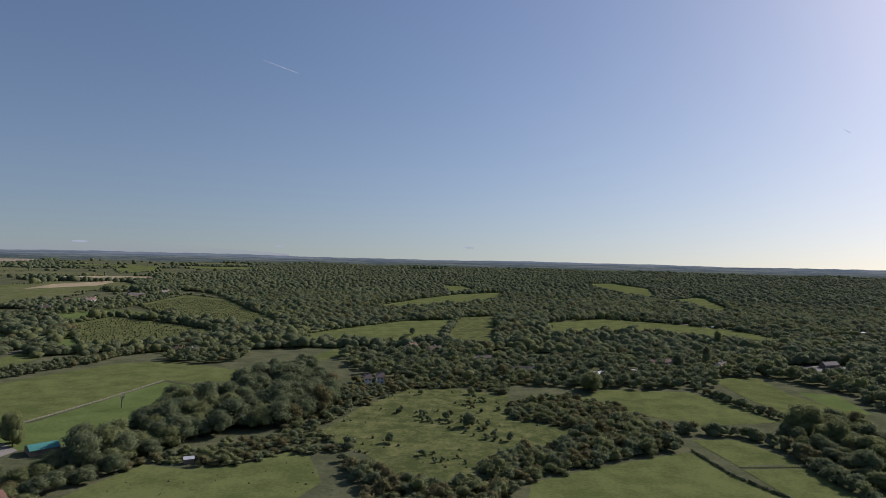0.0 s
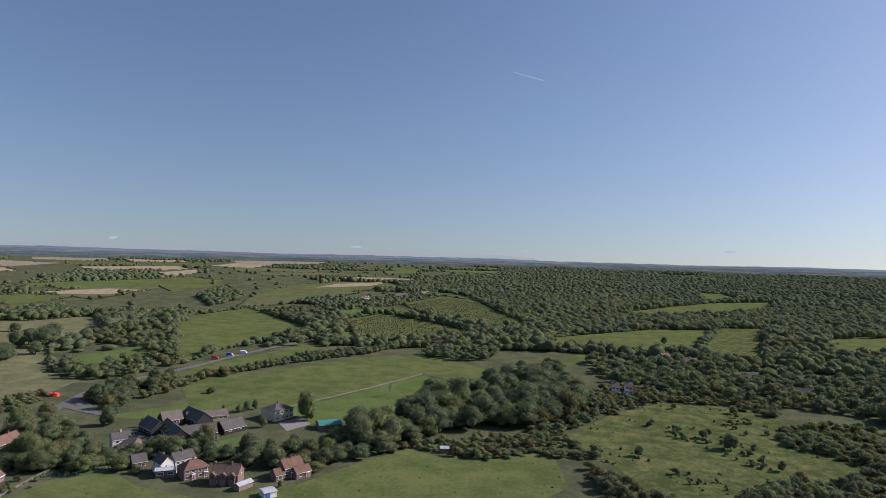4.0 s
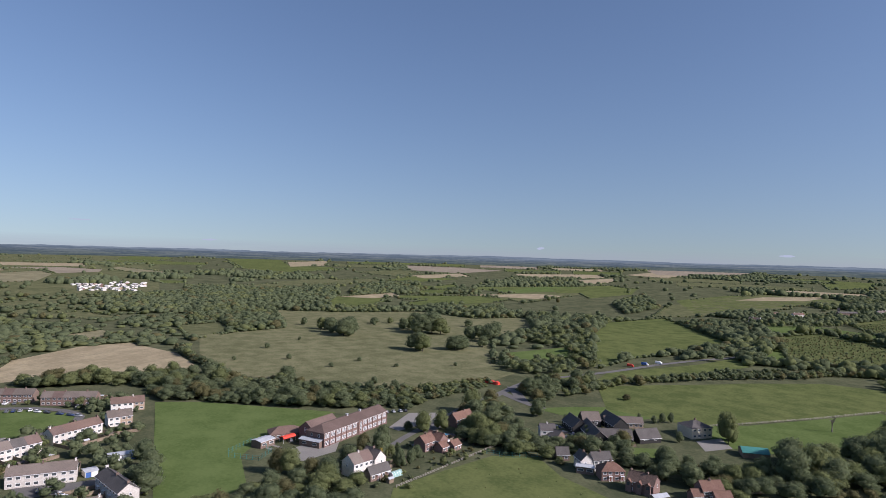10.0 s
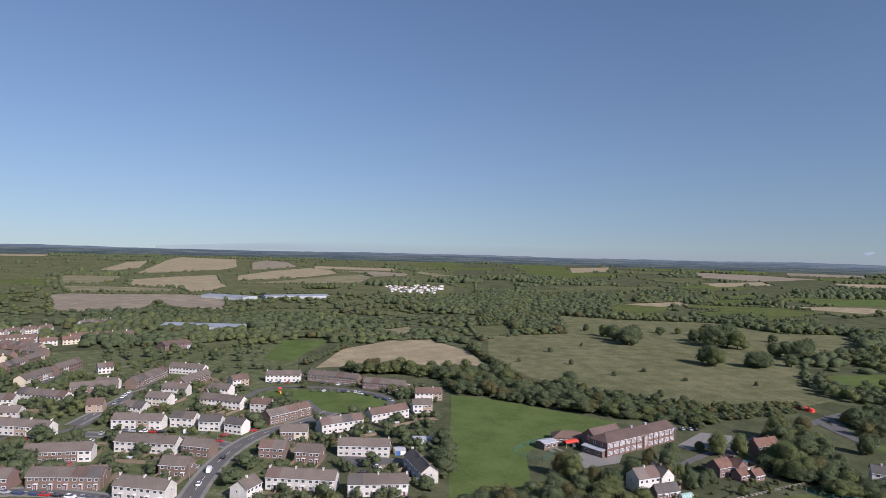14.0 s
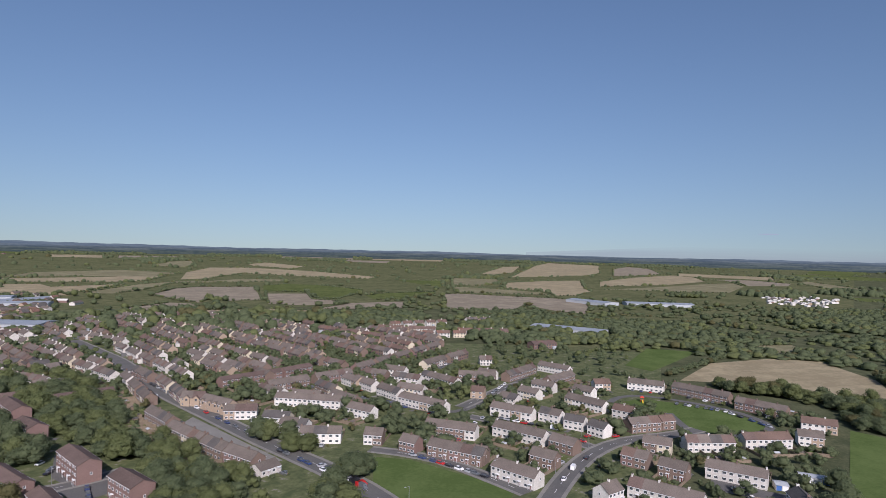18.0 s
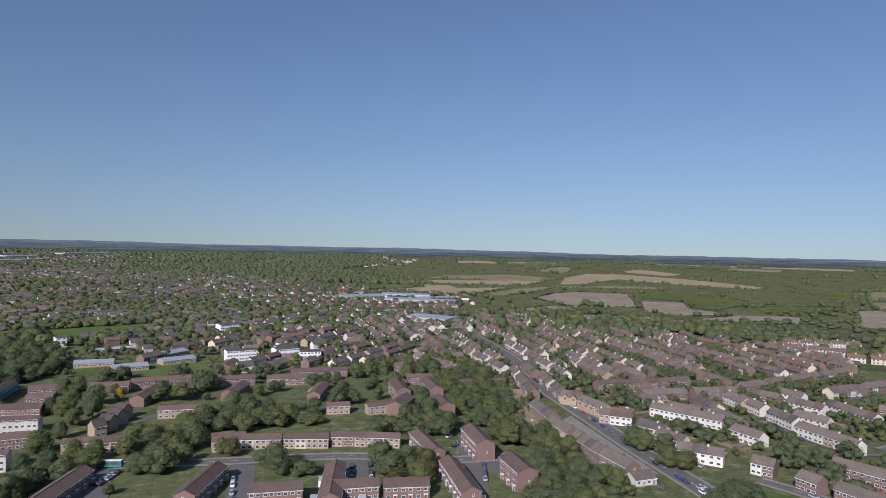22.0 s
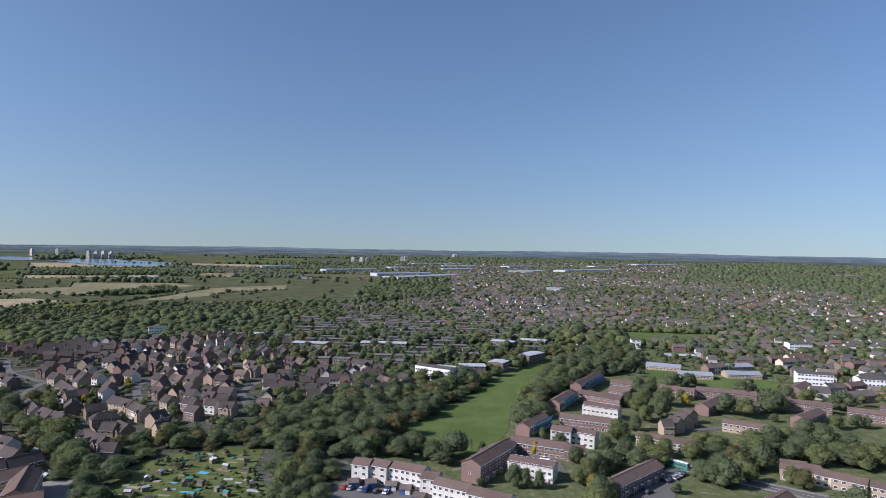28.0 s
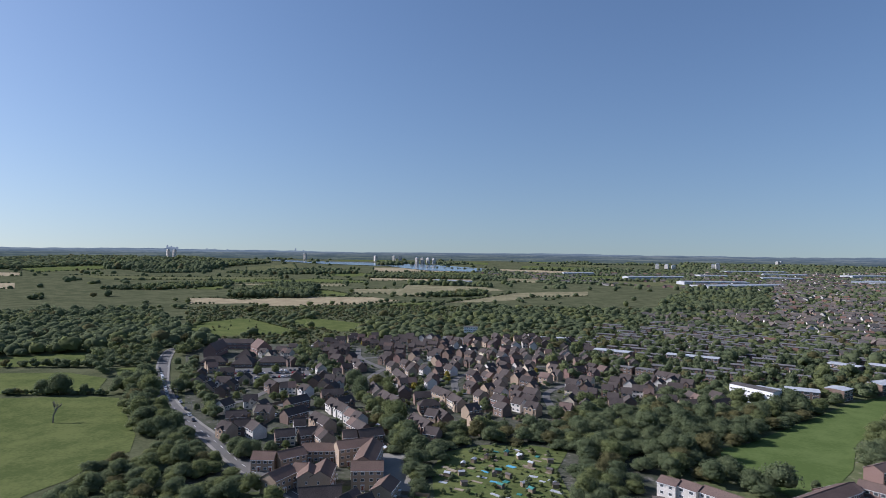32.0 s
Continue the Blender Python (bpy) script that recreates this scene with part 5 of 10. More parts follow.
building("e", 249.6, -230.3, 162, 10.7)
building("e", 247.3, -212.7, 166, 19.4)
building("e", 229.5, -204.6, -158, 7.1)
building("et", 288.2, -265.3, 169, 19.8)
building("et", 268.4, -258.6, 159, 15.5)
building("et", 249.6, -251.6, -95, 8.9)
building("et", 232.4, -237.8, -112, 7.2)
building("e", 347.3, -279.0, 155, 32.0)
building("e", 329.7, -269.8, -111, 11.7)
building("e", 324.5, -239.7, 154, 23.5)
building("f", 116.2, -226.6, -177, 7.3)
building("f", 108.3, -227.9, 175, 8.0)
building("f", 96.6, -228.3, 175, 14.9)
building("f", 85.2, -223.0, -177, 6.7)
building("f", 74.2, -218.1, 171, 14.6)
building("f", 58.8, -214.3, 172, 16.0)
building("gar", 117.2, -219.4, -147, 4.0)
building("gar", 110.5, -221.6, -149, 4.0)
building("gar", 102.0, -222.5, -157, 4.2)
building("gar", 95.2, -221.4, -166, 4.2)
building("gar", 87.2, -216.2, -179, 4.3)
building("r3", 71.6, -255.8, -102, 31.1)
building("r", 56.0, -287.1, 178, 25.9)
building("f", 52.9, -256.8, 175, 19.3, plus=-1)
building("f", 48.7, -306.3, 177, 9.8)
building("r", 66.3, -322.5, -106, 24.0)
building("r", 61.3, -382.3, -100, 30.3)
building("slab", 155.2, -432.0, -179, 15.9)
building("slab", 140.0, -447.7, -159, 19.7)
building("slab", 125.4, -471.6, -97, 13.2)
building("et", 179.6, -379.4, 144, 14.3)
building("et", 161.7, -377.6, -104, 12.8)
building("et", 172.0, -394.7, 160, 8.2)
building("et", 188.8, -361.3, -139, 12.0)
building("et", 174.9, -360.7, -137, 10.0)
building("r", 12.7, -263.4, -116, 34.5)
building("et", 0.9, -343.8, -156, 5.7)
building("et", -3.6, -351.7, 143, 6.7)
building("et", -7.7, -361.9, 127, 8.1)
building("et", -10.8, -371.8, 131, 6.2)
building("r", -23.6, -405.8, -113, 26.9)
building("c", 1.5, -319.2, 167, 25.6)
building("c", -39.6, -363.4, 168, 24.0)
building("c", -50.9, -303.7, 180, 10.2)
building("c", -58.4, -300.5, 169, 4.6)
building("r", -74.1, -399.0, -121, 28.1)
building("r", -62.3, -435.1, 175, 17.2)
building("r", -46.6, -411.7, -156, 6.1)
building("r", -35.0, -442.0, 179, 35.5)
building("r", 30.2, -442.1, 176, 14.3)
building("r", 39.3, -396.7, 164, 26.4)
building("f", 35.6, -364.2, 169, 20.4, plus=-1)
building("r", 41.4, -338.3, 179, 26.8)
building("f", 41.3, -309.4, 172, 17.9, plus=-1)
building("r", 39.5, -285.0, -175, 8.8)
building("lowb", -50.0, -560.1, -144, 27.3)
building("lowb", -52.3, -526.9, -164, 25.6)
building("lowb", 4.3, -534.6, 176, 26.4)
building("lowb", -18.6, -509.2, -173, 23.8)
building("w", -478.3, -147.4, 73, 27.9)
building("b", -441.4, -132.5, 166, 33.1)
building("b", -446.1, -165.1, 173, 43.6)
building("w", -409.7, -133.4, 80, 16.2)
building("w", -409.8, -105.7, 73, 14.6)
building("wr", -438.5, -101.4, 125, 11.6)
building("w", -378.9, -96.2, 70, 27.4)
building("wr", -369.9, -71.7, 78, 12.0)
building("w", -384.5, -134.7, 74, 14.7)
building("w", -362.2, -139.7, 74, 12.6)
building("w", -335.2, -127.4, 86, 25.8)
building("w", -339.1, -105.6, 79, 12.9)
building("wg", -332.7, -90.1, 84, 11.0)
building("wg", -327.6, -75.9, 67, 10.4)
building("b", -348.9, -57.8, 137, 19.2)
building("br", -360.7, -47.9, 134, 8.4)
building("w", -454.7, -73.7, 91, 24.1)
building("b", -451.3, -37.2, 68, 39.2)
building("b", -428.2, -0.9, 68, 30.0)
building("w", -331.7, -23.7, 120, 23.9)
building("wr", -352.8, 0.9, 125, 25.4)
building("wr", -401.2, 27.4, 91, 17.3)
building("w", -370.1, 21.4, 99, 11.8)
building("b", -314.8, -44.9, 92, 13.1)
building("w", -297.6, -108.7, 80, 29.1)
building("b", -291.9, -84.0, 73, 13.7)
building("b", -289.4, -50.2, 79, 11.9)
building("b", -283.4, -33.3, 79, 11.8)
building("b", -267.1, -85.8, 80, 12.1)
building("w", -251.3, -32.2, 81, 27.7)
building("w", -292.1, -9.4, 85, 23.8)
building("w", -245.2, -2.1, 91, 23.4)
building("wg", -265.4, 15.5, 16, 23.6)
building("w", -243.0, -89.8, 75, 21.8)
building("w", -242.1, -52.2, 155, 9.2)
building("b", -256.1, -111.9, 94, 5.8)
building("w", -477.9, -207.3, 123, 10.3)
building("w", -425.7, -182.6, 85, 14.1)
building("wr", -368.2, -164.1, 100, 8.7)
building("br", -595.4, -197.0, 139, 25.9, depth=14)
building("garage", -310.1, 19.8, 93, 11.4)
building("garage", -293.0, 7.0, 103, 4.8)
building("shed", -112.2, 279.9, 26, 4.2)
building("farm", -586.5, 1188.0, 69, 38.5, plus=3)
building("barn", -607.0, 1201.0, 27, 4.0, depth=5, plus=5)
building("br", -634.7, 1056.0, 100, 34.2)
building("wr", -613.4, 1080.3, 84, 26.3)
building("w", -596.9, 932.0, 18, 16.2)
building("wg", -227.2, 567.3, 50, 10.8)
building("br", -242.2, 573.4, 10, 5.9)
building("w", -53.4, 460.4, 7, 5.4)
building("w", -45.0, 466.0, 7, 5.9)
building("farm", 37.9, 571.9, 27, 21.1)
building("br", -30.2, 629.8, 67, 19.5)
building("w", -5.7, 614.3, 28, 12.6)
building("farm", 71.4, 520.2, 8, 29.2)
building("br", 199.8, 565.9, 24, 23.4)
building("w", 214.5, 560.6, 8, 10.9)
building("farm", 358.5, 635.7, -37, 30.6)
building("farm", 367.6, 587.2, 18, 17.8)
building("low", 132.3, 512.9, 27, 15.0)
building("w", -574.9, 1287.3, 87, 35.1)
building("w", 252.4, 557.0, 35, 13.4)
building("low", 591.8, 879.8, -68, 32.0)
building("low", 162.3, 527.3, 8, 7.6)
building("b", -220.7, -279.3, 73, 28.6)
building("b", -207.9, -243.8, 76, 32.4)
building("b", -201.6, -217.6, 78, 18.7)
building("b", -198.6, -198.4, 82, 19.3)
building("bung", -196.8, -184.6, 172, 10.3)
building("w", -251.6, -254.4, 128, 17.5)
building("wg", -252.0, -228.3, 106, 14.7)
building("w", -246.9, -211.8, 101, 15.0)
building("w", -242.1, -191.4, 121, 19.9)
building("t", -257.3, -297.9, 120, 13.2)
building("t", -255.5, -275.7, 84, 24.2)
building("r", 72.7, -273.7, -111, 17.8)
building("r", 53.8, -443.1, -102, 45.1)
building("r", 29.6, -417.3, 166, 13.5)
building("r", -34.5, -248.7, -121, 29.6)
building("r", -57.7, -229.6, 164, 19.3)
building("r", -79.1, -227.8, -113, 35.1)
building("r", -103.1, -213.0, 160, 17.2)
building("r", -126.0, -212.1, 75, 35.7)
building("r3", -155.4, -245.7, 75, 25.3)
building("r3", -150.2, -205.7, 78, 18.7)
building("r", -133.4, -254.8, 81, 29.1)
building("c", -51.2, -297.5, 174, 12.1)
building("c", -66.6, -293.4, 159, 18.3)
building("c", -85.9, -285.8, 157, 20.5)
building("c", -104.9, -280.2, 152, 16.5)
building("c", -119.5, -272.1, 148, 15.8)
building("c", -7.3, -316.6, 171, 10.0)
building("r", -119.9, -376.6, -119, 30.1)
building("r3", -150.3, -319.9, -132, 22.1)
building("r3", -170.7, -308.1, 80, 19.1)
building("r3", -165.7, -355.9, 76, 29.0)
building("r3", -186.0, -350.9, 76, 29.1)
building("r3", -194.6, -418.4, 167, 6.4)
building("r", -72.2, -429.2, 173, 38.6)
building("r", -113.4, -417.6, 167, 31.4)
building("r", -137.8, -432.8, 167, 39.5)
building("r", -5.4, -436.1, 172, 21.6)
building("c", -118.7, -336.5, 166, 13.1)
building("c", -139.5, -327.2, 176, 13.7)
building("white", -119.1, -694.2, -161, 22.7)
building("white", -99.7, -522.1, -177, 23.4)
building("white", -135.6, -517.9, -174, 19.7)
building("white", -150.3, -496.8, 168, 16.6)
building("r", -84.1, -482.6, -115, 25.1)
building("r", -84.3, -220.8, -16, 19.5)
building("low", -8.9, -596.9, -162, 26.9)
building("slab", 149.1, -579.0, 168, 23.1)
building("slab", 124.7, -599.7, 176, 25.6)
building("slab", 110.3, -519.2, -110, 23.2)
building("low", 129.0, -495.6, -162, 11.3)
building("white", 32.4, -643.4, -163, 8.8)
building("t", 78.7, -581.7, -112, 18.7)
building("r", -357.7, -307.9, 173, 26.3)
building("r", -320.1, -315.5, 166, 46.6)
building("b", -298.2, -247.1, 104, 18.7)
building("b", -306.0, -224.1, 72, 24.2)
building("w", -351.4, -251.2, 69, 18.5)
building("low", 409.2, -540.0, -136, 31.3)
building("white", 502.2, -503.6, -134, 15.5)
building("slab", 307.4, -489.4, -166, 31.8)
building("slab", 247.8, -519.6, -163, 42.1)
building("hall", 539.7, -222.8, -44, 28.0, depth=11)
building("hall", 525.5, -258.4, 171, 20.0, depth=13)
building("range", 562.9, -251.8, -130, 33.0, depth=9)
building("pyramid", 475.2, -219.6, -129, 16.6, depth=16.6, hip=True)
building("pyramid", 500.4, -232.4, -129, 14.0, depth=14, hip=True)
building("shop", 495.6, -203.4, -123, 19.3, depth=11, hip=True)
building("shop", 466.3, -240.3, -126, 24.7, depth=13, hip=True)
building("low", 733.8, -147.9, -141, 35.7)
row("b w", -352, -506, -299, -351, 26, 6)
row("b", -283, -361, -255, -299, 26, 6)
row("b w", -365, -430, -329, -304, 26, 6)
row("b", -440, -453, -389, -284, 26, 6)
row("b", -510, -441, -463, -289, 26, 6)
row("b br", -557, -448, -534, -314, 26, 6)
row("b", -302, -287, -373, -267, 26, 6)
row("b", -382, -274, -529, -279, 26, 6)
row("w b", -284, -262, -299, -218, 26, 6)
row("w", -354, -251, -333, -199, 26, 6)
row("w", -328, -200, -320, -160, 26, 6)
row("b", -329, -264, -306, -210, 26, 6)
row("b", -426, -240, -501, -236, 26, 6)
row("b w", -408, -201, -419, -170, 26, 6)
row("w b", -396, -222, -383, -184, 26, 6)
row("b", -252, -174, -256, -162, 26, 6)
row("b", -254, -154, -253, -140, 26, 6)
row("b", -255, -140, -254, -106, 26, 6)
row("b", -283, -158, -287, -125, 26, 6)
row("wr", -631, -312, -662, -257, 26, 6)
row("wr", -598, -398, -626, -331, 26, 6)
row("b w", -305, -559, -270, -387, 26, 6)
row("b", -259, -294, -293, -400, 26, 6)
row("w", -234, -471, -236, -404, 26, 6)
row("b w", -281, -639, -352, -657, 26, 6)
row("b", -222, -406, -252, -384, 26, 6)
row("w b", -278, -390, -241, -314, 26, 6)
row("r", -184, -389, -209, -382, 26, 6)
row("r", -205, -362, -245, -350, 26, 6)
building("ware", -505.3, -1057.8, 141, 92.8, depth=36)
building("ware", -483.4, -953.6, 139, 123.9, depth=36)
building("ware", -384.4, -720.1, 119, 63.0, depth=40)
building("ware", -1157.4, -288.7, 64, 93.0, depth=40)
building("ware", -1199.9, -176.6, 114, 121.2, depth=40)
building("ware", -738.6, -211.6, 85, 88.5, depth=30)
building("ware", 661.3, -1633.2, -109, 270.2, depth=60, plus=3)
building("ware", 448.5, -2094.9, -150, 80.4, depth=60, plus=3)
building("ware", 269.9, -2711.4, -136, 133.6, depth=60, plus=3)
building("ware", 1167.9, -1105.2, -160, 105.8, depth=40, plus=3)
building("ware", 237.1, -1361.5, -177, 38.7, depth=30, plus=3)
building("ware", -425.0, -1072.0, 8, 100.0, depth=60, plus=-2)
building("ware", -535.0, -1000.0, 5, 95.0, depth=40, plus=-2)
building("ware", -362.0, -822.0, 0, 52.0, depth=24, plus=-2)
ESTATE = [(415.9, -157.7), (477.8, -189.7), (530, -306), (545, -368), (406, -552), (271.1, -470.9), (190.1, -410.6), (193.2, -370.3), (205.4, -313.2), (221.2, -280.6), (237.0, -250.7), (272.6, -231.5), (333.1, -234.3), (326.2, -196.6), (319.0, -156.7), (345.8, -142.5)]
building("ware", 942.3, -2466.0, -127, 242.0, depth=50, plus=3)
building("ware", 568.8, -2448.0, -122, 169.7, depth=50, plus=3)
building("ware", 285.2, -2275.1, -117, 324.2, depth=50, plus=3)
building("ware", 73.4, -3115.4, -129, 280.4, depth=50, plus=3)
building("ware", 769.7, -1729.5, -129, 187.0, depth=50, plus=3)
building("ware", 716.7, -2087.9, -146, 112.7, depth=50, plus=3)
building("ware", 474.1, -2049.2, -168, 81.7, depth=50, plus=3)
building("ware", 935.2, -2089.9, -135, 92.5, depth=50, plus=3)
terraces([(-419, -602), (-500, -580), (-585, -506), (-592, -394), (-597, -308), (-471.8, -248.7), (-422.5, -268.9), (-379.1, -303.7), (-334.4, -309.1), (-296.8, -304.3), (-278.9, -321.8), (-311.5, -404.4), (-357, -513)], 70, 20, "b b b br w t", chance=0.8, high=24)
terraces([(-278, -724), (-352, -724), (-393, -665), (-382, -549), (-318.0, -434.0), (-282.8, -439.5), (-266.7, -495.8), (-215.1, -557.9)], 77, 18, "w b b", chance=0.6)
terraces([(6.6, -528.9), (-89, -635), (-241, -650), (-347, -586), (-326.1, -455.3), (-239.2, -437.2), (-67.0, -476.7)], -140, 19, "b b br w r", chance=0.75)
terraces([(292, -436), (385, -540), (440, -690), (405, -800), (260, -830), (140, -720), (107, -560), (142, -494), (215, -445)], 17, 20, "flat", chance=0.66, low=9, high=24)
building("ware", 1298.1, -1835.9, -132, 107.9, depth=40, plus=3)
building("ware", 1013.1, -1852.3, -121, 205.1, depth=40, plus=3)
building("ware", 791.5, -2337.3, -149, 136.8, depth=40, plus=3)
GROVES = [np.array([(357.0, -237.9), (379.8, -272.2), (335.8, -259.0), (297.4, -233.8), (278.5, -209.3), (311.7, -219.7)]), np.array([(242.6, -182.6), (282.0, -213.9), (262.0, -217.6), (237.8, -212.4), (221.7, -191.1), (231.2, -182.1)]), np.array([(461.7, -280.1), (417.8, -273.1), (390.7, -255.5), (402.7, -249.1)]), np.array([(418.2, -144.3), (485.8, -173.8), (548.7, -190.6), (515.0, -174.3), (446.0, -149.4)]), np.array([(479.2, -262.1), (555, -315), (475.1, -285.5), (438.8, -251.8)]), np.array([(547.8, -191.6), (638, -228), (632, -243), (561, -216)]), np.array([(403.9, -191.3), (426.4, -214.1), (393.5, -201.6), (376.4, -185.6)])]
terraces([(-304.7, -288.9), (-351.6, -281.4), (-383.3, -274.3), (-447.6, -230.6), (-389.5, -180.6), (-314.2, -172.0), (-282.0, -201.0), (-267.5, -233.8)], 88, 22, "w b w", chance=0.75, high=24)
row("wr", -584, -379, -618, -343, 13, 4)
row("wr", -585, -334, -619, -291, 13, 4)
row("wr", -634, -403, -700, -358, 13, 4)
building("w", -744.8, -344.8, 153, 17.1)
building("w", -753.7, -329.3, 153, 16.3)
terraces([(-374, -695), (-503, -718), (-623, -615), (-491, -485), (-399, -490), (-347, -537)], 80, 21, "b b w br", chance=0.7, high=24)


def clear_of(x, y, gap):
    return all(math.hypot(x - b[0], y - b[1]) > b[2] * 0.75 + gap for b in BUILT)


# the newer estate: short winding closes of small brick houses
pick = random.Random(12)
est = np.array(ESTATE)
lo, hi = est.min(0), est.max(0)
for gx in np.arange(lo[0], hi[0], 13.0):
    for gy in np.arange(lo[1], hi[1], 15.0):
        x, y = gx + pick.uniform(-2.5, 2.5), gy + pick.uniform(-3, 3)
        if not inside(est, np.array([x]), np.array([y]))[0] or not clear_of(x, y, 6.5) or any(inside(z, np.array([x]), np.array([y]))[0] for z in ZONES + GROVES) or any(np.min(np.hypot(line[:, 0] - x, line[:, 1] - y)) < half + 6 for line, half in ROADS) or pick.random() < 0.12:
            continue
        swing = 35 * math.sin(x / 70) + 30 * math.cos(y / 55)
        building(pick.choice(["e", "e", "e", "et", "et", "ew"]), x, y, round(swing) + pick.choice((0, 0, 90)), pick.choice((6.0, 7.0, 8.0, 9.5)))

tagged(new("distant_houses", mesh_from("distant_houses", HOMES[0], HOMES[1], HOME_MATS, HOMES[2])), "far streets of brick and rendered terraces with brown roofs", "houses", kind="stuff")


# ---- trees ----
rng = np.random.default_rng(7)


def ico(level):
    bm = bmesh.new()
    bmesh.ops.create_icosphere(bm, subdivisions=level, radius=1.0)
    bm.verts.ensure_lookup_table()
    v = np.array([tuple(p.co) for p in bm.verts])
    f = np.array([[p.index for p in q.verts] for q in bm.faces])
    bm.free()
    return v, f


ICO = {k: ico(k) for k in (1, 2, 3)}


def crown(seed, lobes, level, leaves, wide=0.5, low=0.1, leaf=0.04):
    """A crown one unit high: a few uneven lobes as its dense inside, roughened all over with sprays of leaves that face outwards."""
    g = np.random.default_rng(seed)
    iv, fi = ICO[level]
    if level > 1:
        fi = fi[iv[fi][:, :, 2].mean(1) > -0.5]
    vs, fs, n = [], [], 0
    for b in range(lobes):
        if lobes == 1:
            c, rad = np.array([0.0, 0.0, 0.48]), np.array([wide, wide, 0.5])
        else:
            a = 2 * math.pi * (b * 0.382 + 0.1 * g.random())
            k = (b + 0.5) / lobes
            h = low + 0.24 + (0.56 - low * 0.6) * k
            out = wide * (0.5 - 0.36 * k * k) * (0.7 + 0.5 * g.random())
            c = np.array([math.cos(a) * out, math.sin(a) * out, h])
            rad = np.array([1.0, 1.0, 0.85]) * wide * (0.52 + 0.16 * g.random())
        rough = 1 + 0.34 * (g.random(len(iv)) - 0.5)
        v = iv * rough[:, None] * rad * (0.86 if leaves > 60 else 0.94) + c
        v[:, 2] = np.clip(v[:, 2], low * 0.8, 1.0)
        vs.append(v), fs.append(fi + n)
        n += len(v)
        m = leaves // lobes
        if m:
            d = g.normal(size=(m, 3))
            d /= np.linalg.norm(d, axis=1)[:, None]
            d[:, 2] = np.where(d[:, 2] < -0.25, -d[:, 2], d[:, 2])
            p = d * rad * (0.86 + 0.34 * g.random((m, 1)) ** 1.5) + c
            p[:, 2] = np.clip(p[:, 2], low * 0.8, 1.02)
            face = d + g.normal(size=(m, 3)) * 0.4
            face /= np.linalg.norm(face, axis=1)[:, None]
            u = np.cross(face, g.normal(size=(m, 3)))
            u /= np.linalg.norm(u, axis=1)[:, None]
            w = np.cross(face, u)
            s = leaf * (0.6 + 0.9 * g.random((m, 1)))
            tri = np.stack([p + u * s, p + (-0.5 * u + 0.87 * w) * s, p + (-0.5 * u - 0.87 * w) * s], 1) + g.normal(size=(m, 3, 3)) * leaf * 0.2
            vs.append(tri.reshape(-1, 3)), fs.append(np.arange(3 * m).reshape(-1, 3) + n)
            n += 3 * m
    return np.concatenate(vs), np.concatenate(fs)


def raw_mesh(name, v, f, mats, index=None):
    me = bpy.data.meshes.new(name)
    me.vertices.add(len(v))
    me.vertices.foreach_set("co", v.astype(np.float32).ravel())
    me.loops.add(f.size)
    me.loops.foreach_set("vertex_index", f.astype(np.int32).ravel())
    me.polygons.add(len(f))
    me.polygons.foreach_set("loop_start", np.arange(0, f.size, 3, dtype=np.int32))
    for m in mats:
        me.materials.append(M[m])
    if index is not None:
        me.polygons.foreach_set("material_index", index.astype(np.int32))
    me.update(calc_edges=True)
    me.validate()
    return me


def speck(seed):
    """A small far crown: an uneven dome of a few faces."""
    g = np.random.default_rng(seed)
    v, n = [], 7
    for z, r in ((0.0, 0.4), (0.42, 0.5), (0.8, 0.33)):
        for i in range(n):
            a = 2 * math.pi * (i + g.uniform(-0.25, 0.25)) / n
            q = r * g.uniform(0.8, 1.2)
            v.append((math.cos(a) * q, math.sin(a) * q, max(0.0, z + g.uniform(-0.1, 0.1))))
    v.append((g.uniform(-0.1, 0.1), g.uniform(-0.1, 0.1), 1.0))
    f = []
    for s in (0, n):
        for i in range(n):
            k = (i + 1) % n
            f += [(s + i, s + k, s + n + k), (s + i, s + n + k, s + n + i)]
    f += [(2 * n + i, 2 * n + (i + 1) % n, 3 * n) for i in range(n)]
    return np.array(v), np.array(f)


TIERS = {
    "speck": [speck(131 + i) for i in range(6)],
    "spot": [crown(151 + i, 1, 1, 16, 0.5, 0.0, 0.11) for i in range(6)],
    "near": [crown(11 + i, 6, 1, 1150, 0.5, 0.04, 0.031) for i in range(6)],
    "mid": [crown(31 + i, 2, 2, 110, 0.52, 0.02, 0.06) for i in range(6)],
    "far": [crown(51 + i, 1, 2, 20, 0.5, 0.0, 0.11) for i in range(6)],
    "deep": [crown(71 + i, 1, 1, 12, 0.5, 0.0, 0.16) for i in range(6)],
    "bush": [crown(91 + i, 3, 1, 170, 0.6, 0.0, 0.055) for i in range(6)],
}


